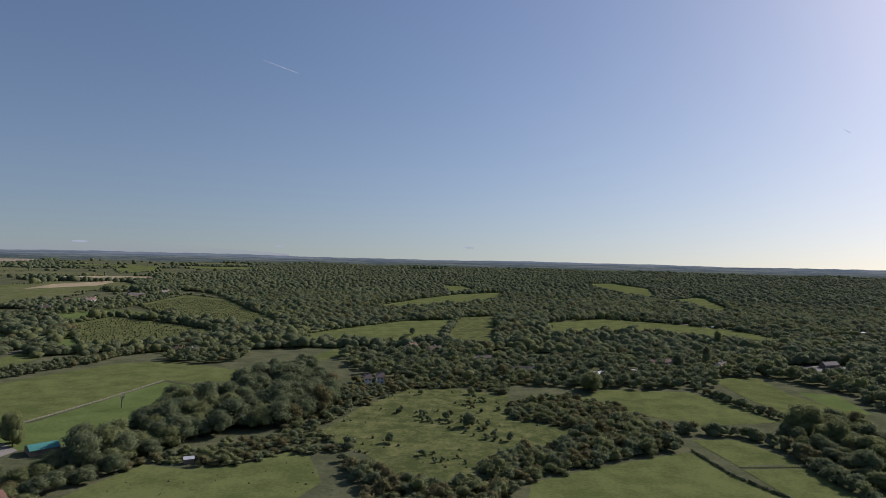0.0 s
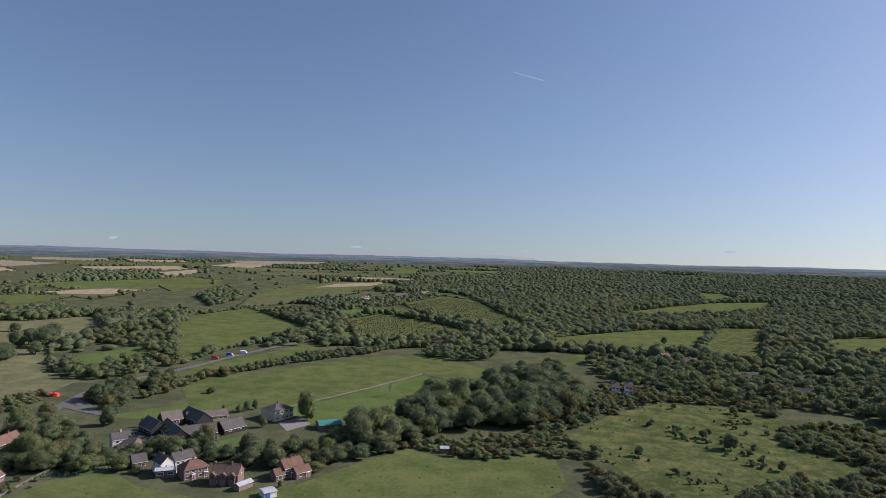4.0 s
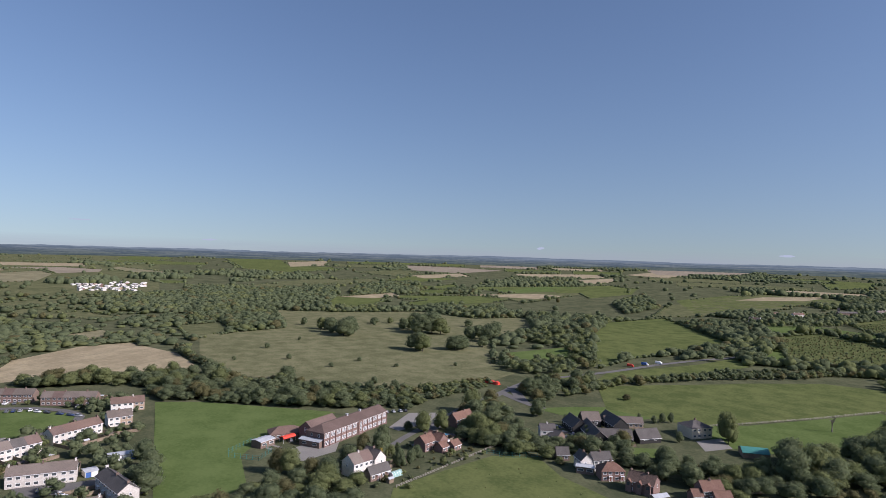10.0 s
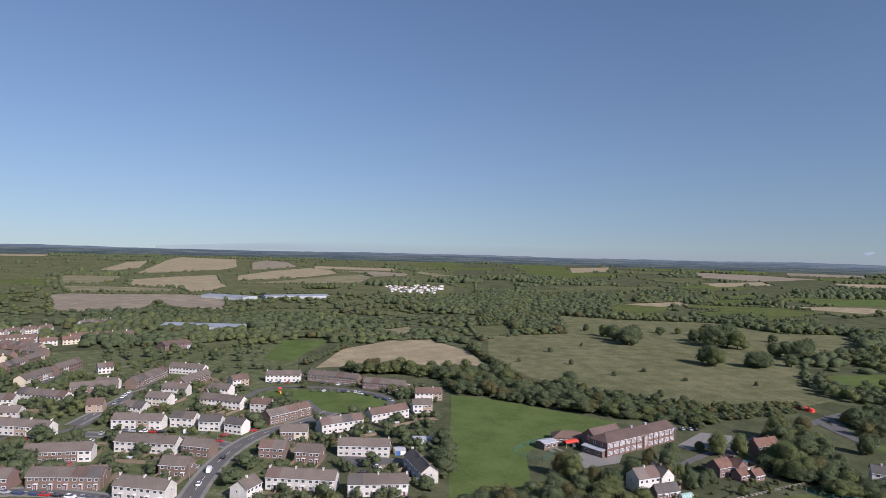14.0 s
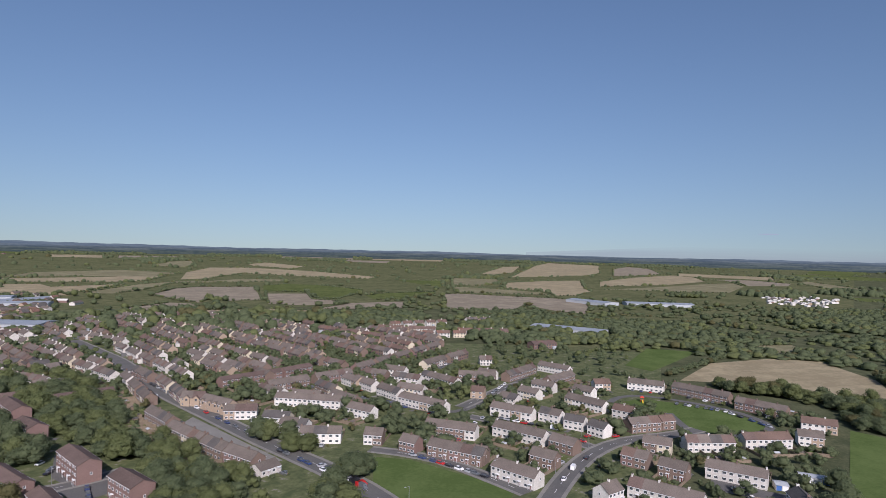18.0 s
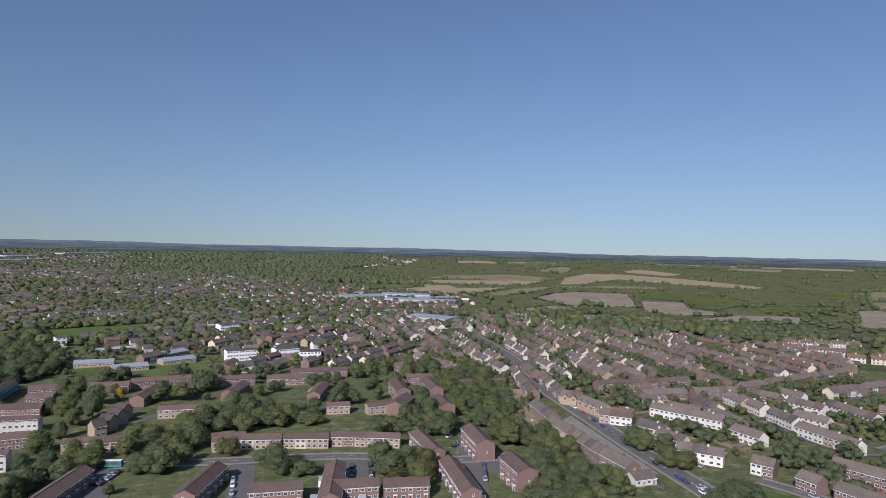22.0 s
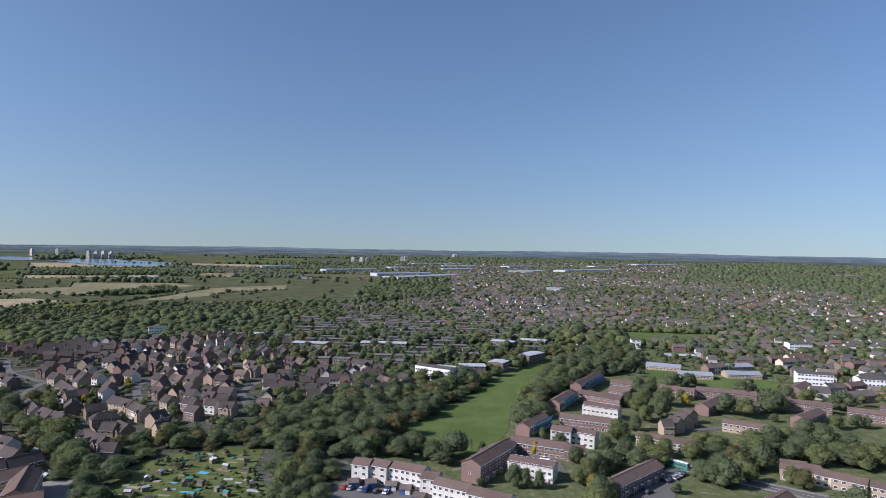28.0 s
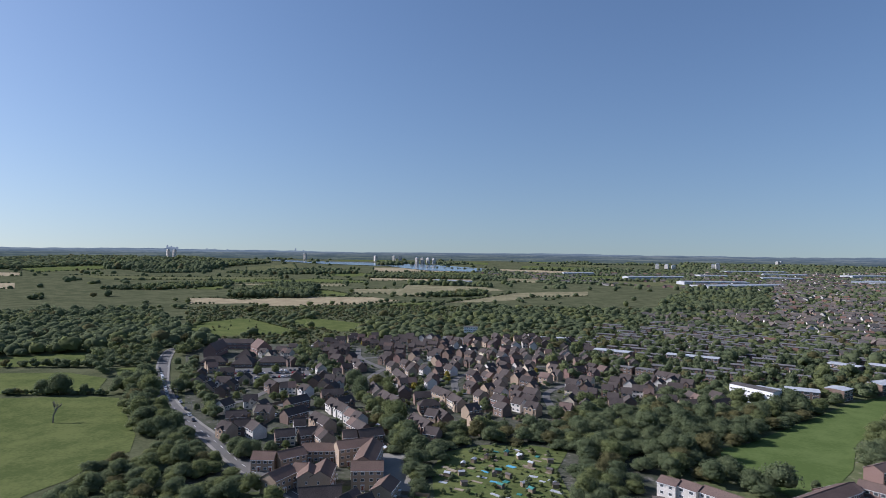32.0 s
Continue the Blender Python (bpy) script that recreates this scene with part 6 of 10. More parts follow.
def stand(name, spots, tier, mix=(0.75, 0.2, 0.05), words="", kind="stuff"):
    """Many trees or shrubs in one mesh; spots are rows of x, y, height, spread."""
    if not len(spots):
        return None
    spots = np.asarray(spots, dtype=float)
    count = len(spots)
    which, turn = rng.integers(6, size=count), rng.random(count) * 6.283
    drift = 0.22 * np.sin(spots[:, 0] / 41 + 1.7 * np.sin(spots[:, 1] / 67)) + 0.16 * np.sin(spots[:, 1] / 33 + spots[:, 0] / 90)
    chance = rng.random(count) + drift
    hue = np.where(rng.random(count) < mix[2], 2, np.where(chance < mix[0] / (mix[0] + mix[1]), 0, 1))
    vs, fs, ix, n = [], [], [], 0
    for k in range(6):
        own = np.nonzero(which == k)[0]
        if not len(own):
            continue
        v, f = TIERS[tier][k]
        x, y, h, w = (spots[own, i][:, None] for i in range(4))
        c, s = np.cos(turn[own])[:, None], np.sin(turn[own])[:, None]
        q = np.stack([(v[:, 0] * c - v[:, 1] * s) * w + x, (v[:, 0] * s + v[:, 1] * c) * w + y, v[:, 2] * h + ground_z(x, y) - 0.1], 2)
        vs.append(q.reshape(-1, 3))
        fs.append((f[None] + (np.arange(len(own)) * len(v) + n)[:, None, None]).reshape(-1, 3))
        n += len(own) * len(v)
        ix.append(np.repeat(hue[own], len(f)))
    me = raw_mesh(name, np.concatenate(vs), np.concatenate(fs), ["leaf", "leaf_b", "leaf_c"], np.concatenate(ix))
    return tagged(new(name, me), words or "dense mixed broadleaf trees turning towards autumn", name.replace("_", " "), kind=kind)


def trunk_mesh(seed, bare=False):
    """A tapered trunk with forking limbs, one unit high."""
    g = random.Random(seed)
    v, f = [], []

    def limb(p, q, r0, r1):
        d = (q - p).normalized()
        u = d.orthogonal().normalized()
        w = d.cross(u)
        n = len(v)
        for c, r in ((p, r0), (q, r1)):
            for i in range(5):
                a = 2 * math.pi * i / 5
                v.append(tuple(c + (u * math.cos(a) + w * math.sin(a)) * r))
        for i in range(5):
            j = (i + 1) % 5
            f.append((n + i, n + j, n + 5 + j, n + 5 + i))

    def grow(p, d, length, r, depth):
        q = p + d * length
        limb(p, q, r, r * 0.66)
        if depth:
            for i in range(3 if bare else 2):
                e = (d + Vector((g.uniform(-1, 1), g.uniform(-1, 1), g.uniform(-0.25, 0.6))) * 0.75).normalized()
                grow(q, e, length * g.uniform(0.55, 0.85), r * 0.6, depth - 1)

    grow(Vector((0, 0, -0.02)), Vector((0, 0, 1)), 0.3, 0.028 if not bare else 0.035, 4 if bare else 2)
    return mesh_from("trunk", v, f, ["deadwood" if bare else "bark"])


TREES = []
for i in range(8):
    v, f = crown(200 + i, 9, 1, 2700, 0.5, 0.01, 0.024)
    TREES.append((trunk_mesh(300 + i), {m: raw_mesh("crown", v, f, [m]) for m in ("leaf", "leaf_b", "leaf_c", "yellow")}))
TREE_WORDS = {"leaf": "dark green broadleaf tree with a full crown", "leaf_b": "olive green tree beginning to turn yellow", "leaf_c": "russet brown autumn tree", "yellow": "bright yellow autumn tree"}
SINGLE = []


def tree(x, y, h, mat="leaf", wide=1.0):
    k = len(SINGLE) % 8
    ob = new("tree")
    ob.matrix_basis = pose(x, y, float(ground_z(x, y)), 0, 0, (len(SINGLE) * 67) % 360)
    tagged(ob, TREE_WORDS[mat], "tree")
    trunk, crowns = TREES[k]
    size = Matrix.Diagonal((h * 0.95 * wide, h * 0.95 * wide, h, 1))
    part("trunk", trunk, ob, at=size)
    part("crown", crowns[mat], ob, at=size)
    SINGLE.append((x, y, h * 0.45 * wide))
    return ob


def bare_tree(x, y, h):
    ob = tagged(new("bare_tree"), "dead leafless tree standing alone in grass", "tree")
    ob.matrix_basis = pose(x, y, float(ground_z(x, y)))
    part("trunk", trunk_mesh(977, True), ob, at=Matrix.Diagonal((h, h, h, 1)))


def free(x, y, margin=0.0, fields=True):
    """Which points stand clear of fields, roads, yards and buildings."""
    ok = np.ones(len(x), dtype=bool)
    for p in (FIELDS if fields else []) + ZONES:
        ok &= ~inside(p, x, y)
    for line, half in ROADS:
        lo, hi = line.min(0) - 12, line.max(0) + 12
        sel = np.nonzero(ok & (x > lo[0]) & (x < hi[0]) & (y > lo[1]) & (y < hi[1]))[0]
        if len(sel):
            d = np.min(np.hypot(x[sel, None] - line[None, :, 0], y[sel, None] - line[None, :, 1]), axis=1)
            ok[sel[d < half + 2.5 + margin]] = False
    for bx, by, a, b, t in BUILT:
        sel = np.nonzero(ok & (np.abs(x - bx) < a + 8) & (np.abs(y - by) < a + 8))[0]
        if len(sel):
            dx, dy = x[sel] - bx, y[sel] - by
            u, w = dx * math.cos(t) + dy * math.sin(t), -dx * math.sin(t) + dy * math.cos(t)
            ok[sel[(np.abs(u) < a + 1 + margin) & (np.abs(w) < b + 1 + margin)]] = False
    return ok


def grid_in(poly, step):
    lo, hi = poly.min(0), poly.max(0)
    gx, gy = np.meshgrid(np.arange(lo[0], hi[0], step), np.arange(lo[1], hi[1], step))
    x, y = gx.ravel() + rng.uniform(-0.42, 0.42, gx.size) * step, gy.ravel() + rng.uniform(-0.42, 0.42, gx.size) * step
    k = inside(poly, x, y)
    return x[k], y[k]


def wood(points, step, h0, h1, mix=(0.75, 0.2, 0.05), keep=1.0, tier="", fields=True, name="woodland", words="", clumped=False):
    poly = np.array(points)
    x, y = grid_in(poly, step)
    k = free(x, y, 1.5 if h0 > 5 else 0.0, fields=fields) & (rng.random(len(x)) < keep)
    if clumped:
        k &= np.sin(x / 9 + 1.5 * np.sin(y / 14)) + np.sin(y / 11 + 1.3 * np.sin(x / 17)) + 0.6 * np.sin((x + y) / 5) > 0.55
    x, y = x[k], y[k]
    h = rng.uniform(h0, h1, len(x)) * np.where(rng.random(len(x)) < 0.2, 1.25, 1.0) * np.where(rng.random(len(x)) < 0.25, 0.7, 1.0)
    r = np.hypot(poly[:, 0], poly[:, 1]).min()
    tier = tier or ("near" if r < 430 else "mid" if r < 900 else "far")
    return stand(name, np.stack([x, y, h, np.maximum(h * rng.uniform(0.8, 1.3, len(x)), step * 1.3 if keep > 0.65 else 0.0)], 1), tier, mix, words)


def hedge(points, h, step=0.0, mix=(0.7, 0.2, 0.1), name="hedge"):
    spots = []
    for (x1, y1), (x2, y2) in zip(points, points[1:]):
        d = math.hypot(x2 - x1, y2 - y1)
        n = max(1, int(d / (step or h * 0.55)))
        for i in range(n):
            k = (i + rng.random()) / n
            hh = h * rng.uniform(0.6, 1.25)
            spots.append((x1 + (x2 - x1) * k + rng.normal() * h * 0.18, y1 + (y2 - y1) * k + rng.normal() * h * 0.18, hh, hh * rng.uniform(0.9, 1.4)))
    return stand(name, np.array(spots), "bush", mix, "overgrown mixed field hedge of shrubs and small trees", kind="thing")


TOWN = []
wood([(-170.7, 291.1), (-158.1, 330.5), (-164.8, 379.7), (-142.1, 413.3), (-134.7, 495.3), (-109.4, 524.3), (-71.2, 439.1), (-63.0, 390.1), (-89.2, 331.1), (-125.6, 303.5), (-135.5, 284.0), (-149.6, 255.7)], 10, 9, 14)
wood([(-135.6, 260.0), (-133.0, 284.2), (-66.6, 338.5), (-38.3, 310.5), (-48.0, 300.7), (-57.9, 295.7), (-82.2, 270.6), (-105.3, 266.9)], 4.4, 1.8, 5, mix=(0.4, 0.3, 0.3), keep=0.8, tier="bush")
wood([(-86.8, 437.3), (-55.9, 477.6), (51.8, 469.2), (48.1, 434.2), (8.8, 448.3), (-23.6, 444.6), (-49.0, 391.5), (-66.6, 338.5), (-83.3, 331.6)], 4.8, 2, 6, mix=(0.4, 0.3, 0.3), keep=0.7, tier="bush")
wood([(-45.9, 288.3), (-17.9, 264.7), (6.1, 259.8), (22.6, 293.5), (67.9, 334.0), (113.2, 386.1), (128.5, 333.8), (127.2, 319.0), (87.9, 298.3), (45.3, 269.0), (23.5, 243.0), (20.5, 209.2), (-21.0, 207.0), (-30.5, 251.2)], 5, 2.4, 7.5, mix=(0.42, 0.28, 0.3), tier="bush")
wood([(45.4, 408.8), (86.7, 429.7), (122.7, 394.0), (132.7, 344.8), (71.2, 350.7), (41.6, 372.5)], 4.8, 2, 6, mix=(0.35, 0.3, 0.35), tier="bush")
wood([(-96.0, 586.7), (12, 648), (95.7, 582.7), (226, 709), (309, 723), (319, 615), (264.2, 527.1), (179.4, 467.8), (109.4, 459.8), (51.8, 469.2), (-57.0, 486.4)], 9, 6, 11)
wood([(-41.9, 392.2), (47.2, 425.4), (70.0, 344.9), (19.9, 293.3), (-19.0, 278.7)], 5, 2, 4, mix=(0.5, 0.3, 0.2), keep=0.3, clumped=True, tier="bush", fields=False)
hedge([(192.8, 469.3), (199.4, 419.9), (212.8, 382.0)], 5)
hedge([(130.3, 346.8), (152.2, 346.5), (172.4, 342.7), (180.6, 318.5), (179.2, 296.9), (176.4, 267.8), (176.1, 246.8)], 6)
wood([(201.8, 362.2), (246.0, 385.1), (255.5, 355.3), (254.5, 324.3), (194.9, 247.9), (185.7, 257.7), (187.9, 293.6), (186.6, 319.0)], 8, 5, 10, mix=(0.35, 0.55, 0.1), keep=0.8)
hedge([(128.3, 314.5), (132.8, 278.5), (143.9, 253.3)], 1.5)
wood([(313, 614), (455, 635), (448, 572), (312.1, 398.1), (289.6, 403.0), (303.4, 462.3), (273, 536)], 9, 7, 12)
wood([(-616, 844), (-544, 864), (-420, 697), (-354, 563), (-366, 515), (-381, 487), (-497, 635)], 9, 6, 11)
hedge([(-332.6, 469.3), (-314.7, 509.1), (-290, 550), (-260, 596), (-193, 589)], 5)
wood([(-285, 651), (-228, 694), (-194, 646), (-172.9, 543.6), (-206.3, 516.2), (-237.9, 534.1)], 8, 5, 10)
wood([(-465.6, 94.1), (-444.3, 119.5), (-395.9, 169.9), (-350.5, 195.8), (-332.6, 175.4), (-353.0, 151.8), (-370.5, 113.5), (-395.0, 80.2), (-396.5, 59.2), (-484.4, 71.7)], 5.5, 2.5, 6.5, mix=(0.6, 0.25, 0.15))
wood([(-562, 399), (-641, 527), (-734, 672), (-575, 567), (-390.4, 389.4), (-377.5, 341.0), (-403.0, 308.9), (-446.3, 317.5), (-474.3, 356.4), (-509, 458)], 9, 6, 11)
wood([(-344.9, 264.8), (-382.5, 315.6), (-368.9, 351.9), (-338.2, 334.8), (-336.5, 304.4), (-307.0, 253.9)], 7, 4, 9)
hedge([(-322.5, 291.8), (-334.8, 356.5), (-323.7, 429.6), (-291.5, 516.6), (-281, 612)], 6)
wood([(-301.5, 192.9), (-345.4, 237.5), (-334.1, 238.5), (-311.3, 230.8), (-259.2, 199.9), (-254.9, 176.2), (-262.1, 168.1)], 8, 6, 11, mix=(0.4, 0.4, 0.2))
wood([(-270.7, 186.9), (-255.5, 211.9), (-225.6, 209.0), (-219.6, 196.3), (-244.2, 175.2)], 7, 4, 9)
wood([(-249.6, 226.6), (-222.0, 242.0), (-205.8, 224.5), (-182.5, 244.0), (-163.7, 264.9), (-144.7, 286.1), (-132.9, 274.4), (-148.4, 240.6), (-159.2, 213.4), (-171.2, 220.9), (-204.6, 219.3), (-230.9, 209.9)], 7, 4, 9)
wood([(-278.9, 344.3), (-249.8, 351.6), (-228.4, 328.0), (-245.3, 326.6)], 7, 4, 9)
tree(-536.1, 290.9, 17.9)
tree(-523.6, 330.7, 14.2, "leaf", 1.4)
tree(-666.2, 269.2, 19.6, "leaf", 1.2)
tree(-713.9, 266.9, 14.3, "leaf", 1.3)
tree(-730.3, 392.9, 16.5, "leaf", 1.5)
tree(-700.5, 403.5, 16.2, "leaf", 1.4)
tree(-483.9, 181.9, 3.8, "leaf", 1.2)
tree(-409.5, 187.0, 5.3)
tree(-387.2, 192.7, 6.6, "leaf", 1.2)
tree(-448.1, 135.1, 10.0, "leaf", 1.3)
tree(-437.8, 127.2, 7.9, "leaf_b", 1.2)
tree(-541.8, 116.7, 4.2)
tree(-530.1, 160.5, 5.3)
tree(-596.9, 159.6, 5.3, "leaf", 1.2)
tree(-642.9, 205.7, 3.8)
tree(-464.4, 231.8, 3.1, "leaf", 1.4)
tree(-500.3, 213.9, 3.6, "leaf", 1.4)
tree(-448.4, 279.9, 3.7)
tree(-762.0, 345.4, 8.5, "leaf", 1.5)
tree(-686.6, 351.7, 14.6)
tree(-691.7, 450.8, 9.5, "leaf", 1.4)
tree(-261.2, 76.1, 10.7, "leaf_c", 0.9)
tree(-257.8, 79.8, 11.1, "leaf_b", 1)
tree(-244.7, 92.3, 9.4)
tree(-266.7, 126.6, 10.0, "leaf", 0.6)
tree(-271.0, 119.7, 7.9, "leaf_c", 0.8)
tree(-246.6, 125.8, 8.8, "leaf", 0.6)
tree(-260.1, 108.0, 7.7)
tree(-301.7, 167.3, 6.0)
tree(-207.4, 301.1, 14.7, "leaf_b", 0.7)
tree(-190.8, 234.7, 9.6)
tree(-297.0, 322.5, 4.0, "leaf_c", 1.5)
tree(-304.6, 256.6, 4.3)
tree(-313.2, 207.8, 13.3, "leaf_b", 1)
tree(-254.0, 177.2, 9.0, "leaf_b", 1)
tree(17.0, 350.5, 8.2, "leaf", 1.1)
tree(-35.2, 761.9, 8.3)
tree(-170.4, 299.9, 10.3, "leaf_b", 1)
tree(-205.7, 301.5, 13.7, "leaf_b", 0.7)
tree(205.2, 351.0, 16.5, "leaf_b", 1.2)
tree(203.4, 329.9, 11.3, "leaf_b", 1)
tree(228.8, 353.0, 10.2)
tree(245.5, 573.4, 19.8, "leaf", 0.45)
tree(109.2, 450.2, 15.1, "leaf_b", 1.2)
bare_tree(-190.6, 372.9, 10.5)
bare_tree(384.4, -70.6, 13)
wood([(-503.8, -35.4), (-512.8, 12.7), (-490.7, 56.3), (-484.2, 84.8), (-441.0, 96.2), (-403.9, 111.7), (-368.6, 157.7), (-346.8, 170.2), (-350.3, 135.6), (-407.6, 69.9), (-418.5, 40.8), (-465.7, 36.7), (-478.7, 3.6), (-481.0, -29.6)], 8, 4, 10, mix=(0.6, 0.25, 0.15))
hedge([(-615, 81), (-534.7, 90.8), (-440.7, 100.3)], 7)
hedge([(-517.6, -66.8), (-602, -43), (-656, -30)], 5)
wood([(-238.4, 30.9), (-245.6, 64.1), (-248.8, 97.0), (-235.6, 101.7), (-205.9, 89.2), (-214.8, 28.1)], 7, 4, 9, mix=(0.5, 0.35, 0.15))
wood([(-332.5, 28.4), (-321.7, 33.1), (-240.1, 26.2), (-230.4, 19.4), (-259.1, 19.2)], 8, 4, 9)
wood([(-681, -299), (-680, -239), (-679, -144), (-545.0, -101.7), (-520.3, -109.5), (-527.7, -231.4)], 10, 4, 9, keep=0.45)
wood([(-430.7, -188.3), (-427.7, 33.9), (-240.7, 22.4), (-216.2, 18.4), (-233.4, -100.9)], 9, 3, 8, keep=0.55, name="garden_trees", words="small garden trees and shrubs between the houses", tier="bush")
wood([(-210.6, -384.3), (-313.1, -367.9), (-464.0, -218.2), (-387.1, -156.8), (-235.0, -99.0), (-230.0, -139.2), (-265.0, -227.4), (-276.7, -324.7)], 9, 4, 9, keep=0.6, name="garden_trees", words="small garden trees and shrubs between the houses", tier="bush")
wood([(-297, -591), (-425, -501), (-632, -372), (-464.0, -218.2), (-313.1, -367.9), (-210.6, -384.3)], 9, 4, 9, keep=0.45, name="garden_trees", words="small garden trees and shrubs between the houses", tier="mid")
wood([(-261.6, -406.3), (-220.9, -315.4), (-190.0, -253.4), (-187.9, -228.7), (-175.7, -198.0), (-162.7, -172.5), (-152.4, -154.5), (-141.6, -170.0), (-163.3, -210.2), (-179.4, -247.1), (-202.6, -275.0), (-208.5, -302.4), (-212.6, -381.7), (-253.6, -441.4)], 9, 6.5, 11, mix=(0.6, 0.37, 0.03))
wood([(-137.0, -318.7), (-161.7, -330.0), (-176.7, -326.9), (-158.9, -288.7), (-120.7, -241.0), (-105.8, -221.4), (-99.6, -230.3)], 9, 6.5, 11, mix=(0.6, 0.37, 0.03), keep=0.8)
wood([(-205.6, -161.8), (-228.9, -165.7), (-213.4, -139.9), (-200.5, -126.1), (-180.9, -113.5), (-167.6, -132.5)], 9, 6.5, 11, mix=(0.5, 0.48, 0.02))
wood([(-232.8, -218.0), (-252.1, -208.5), (-227.5, -181.0), (-221.3, -189.4), (-221.3, -203.4)], 8, 7, 11, mix=(0.5, 0.48, 0.02))
wood([(-34.9, -325.7), (-42.7, -370.5), (-81.2, -377.5), (-111.0, -333.6), (-105.1, -315.4), (-68.8, -318.7), (-46.4, -325.7)], 9, 6.5, 11)
wood([(-42.3, -295.4), (-60.6, -306.8), (-98.0, -293.8), (-127.3, -276.5), (-122.0, -264.9), (-51.1, -284.6)], 9, 7, 12, mix=(0.45, 0.5, 0.05), keep=0.75)
wood([(-53.0, -254.4), (-64.1, -271.4), (-83.6, -266.0), (-80.0, -250.2), (-73.3, -248.6)], 9, 6.5, 11)
wood([(-103.1, -240.2), (-110.7, -258.4), (-130.4, -246.7), (-125.1, -233.9), (-108.6, -235.3)], 9, 6.5, 11)
wood([(-9.2, -296.2), (-12.9, -331.6), (-41.1, -329.3), (-40.0, -287.7), (-29.1, -268.0), (-17.9, -274.7)], 9, 6.5, 11)
wood([(74.4, -319.3), (83.1, -402.8), (74.9, -498.8), (50, -662), (23.6, -532.7), (36.8, -490.0), (62.8, -441.1), (65.1, -352.5), (67.8, -309.8)], 9, 6.5, 11)
wood([(25.1, -341.8), (18.0, -414.3), (-2.0, -502.9), (-65.6, -466.2), (-125.7, -431.4), (-111.5, -381.9), (-55.0, -388.5), (-7.8, -354.7), (15.5, -311.3)], 10, 7, 12, mix=(0.55, 0.4, 0.05), keep=0.3)
wood([(-131.2, -450.9), (-263.4, -443.6), (-214.1, -326.4), (-190.1, -264.0), (-130.8, -271.1), (-146.2, -318.3), (-116.8, -351.4)], 10, 7, 12, mix=(0.55, 0.4, 0.05), keep=0.42)
wood([(32.5, -260.5), (22.2, -304.9), (32.7, -316.1), (19.7, -340.4), (-1.9, -298.2), (13.3, -273.3), (21.8, -250.7), (1.7, -221.4), (33.7, -230.9)], 9, 6, 11, mix=(0.45, 0.4, 0.15), keep=0.7)
wood([(252.7, -324.5), (209.4, -328.2), (200.2, -384.7), (175.6, -427.8), (140.3, -456.1), (119.1, -478.3), (121.7, -384.1), (126.4, -325.8), (136.6, -295.2), (104.4, -269.8), (83.8, -266.0), (91.7, -251.0), (136.2, -251.8), (158.2, -222.7), (192.0, -260.3)], 8.5, 5, 10, mix=(0.6, 0.3, 0.1))
wood([(254.9, -205.0), (232.6, -242.6), (203.2, -266.0), (171.4, -241.0), (195.6, -239.4), (212.9, -218.9), (211.3, -193.1), (195.3, -173.6), (195.0, -163.9), (228.5, -179.1)], 8, 4, 9, mix=(0.6, 0.25, 0.15))
wood([(160.4, -221.8), (137.2, -243.2), (116.3, -206.7), (114.2, -187.4), (128.6, -181.5)], 7, 4, 9)
wood([(94, -597), (66, -630), (54.0, -522.2), (66.5, -427.0), (71.9, -374.9), (70.9, -323.9), (77.8, -320.9), (91.5, -415.6)], 10, 6, 10)
wood([(430.7, -102.0), (420.9, -114.0), (342.9, -102.6), (308.9, -113.4), (280.2, -121.0), (235.7, -118.7), (211.7, -118.3), (190.9, -106.8), (247.9, -40.4), (285.5, -59.9), (306.7, -89.4), (333.5, -98.5)], 7, 3, 8, mix=(0.4, 0.5, 0.1), keep=0.75)
hedge([(585.7, -71.5), (559.7, -104.6), (541.3, -127.9)], 6)
wood([(619, -137), (676, -206), (659, -229), (537.3, -173.1), (520.0, -154.9), (533.3, -138.0), (470.1, -118.2), (519.7, -119.1)], 8, 5, 10)
tree(456.5, -87.1, 13.0, "leaf", 1.3)
tree(463.0, -79.0, 9.4, "leaf", 1.2)
tree(446.6, -99.3, 6.5)
hedge([(475.8, -58.3), (457.6, -85.7), (434.4, -109.4)], 4)
hedge([(519.1, -196.5), (474.8, -175.6), (414.8, -159.1), (340.1, -140.1)], 6)
wood([(493.2, -189.0), (539, -324), (411, -559), (208.3, -415.0), (217.4, -270.8), (258.7, -204.1), (260.6, -157.4), (336.1, -144.9)], 8.5, 3, 6, keep=0.22, name="garden_trees", words="small garden trees and shrubs between estate houses", tier="mid")
wood([(284.2, -207.9), (250.7, -197.9), (225.7, -199.1), (173.8, -148.2), (226.2, -185.4), (245.1, -189.9)], 7, 3, 7)
tree(335.7, -278.8, 5.2, "yellow", 1)
tree(307.9, -381.8, 4.2, "yellow", 1)
tree(283.5, -400.5, 4.8, "yellow", 1)
tree(328.5, -307.0, 4.4, "yellow", 1)
tree(509.6, -359.4, 4.7, "yellow", 1)
tree(428.3, -508.7, 5.7, "yellow", 1)
wood([(174.7, -157.7), (211.8, -196.4), (208.9, -218.1), (192.9, -236.1), (176.1, -239.0), (127.7, -177.1)], 4.5, 0.8, 3, mix=(0.6, 0.3, 0.1), keep=0.5, name="allotment_shrubs", words="vegetable rows and low shrubs on allotment plots", tier="bush", fields=False)
TOWN.append(([(743, -2093), (-225, -1885), (-609, -1031), (-347, -586), (-71.8, -511.6), (115, -761), (247, -700)], 0.52))
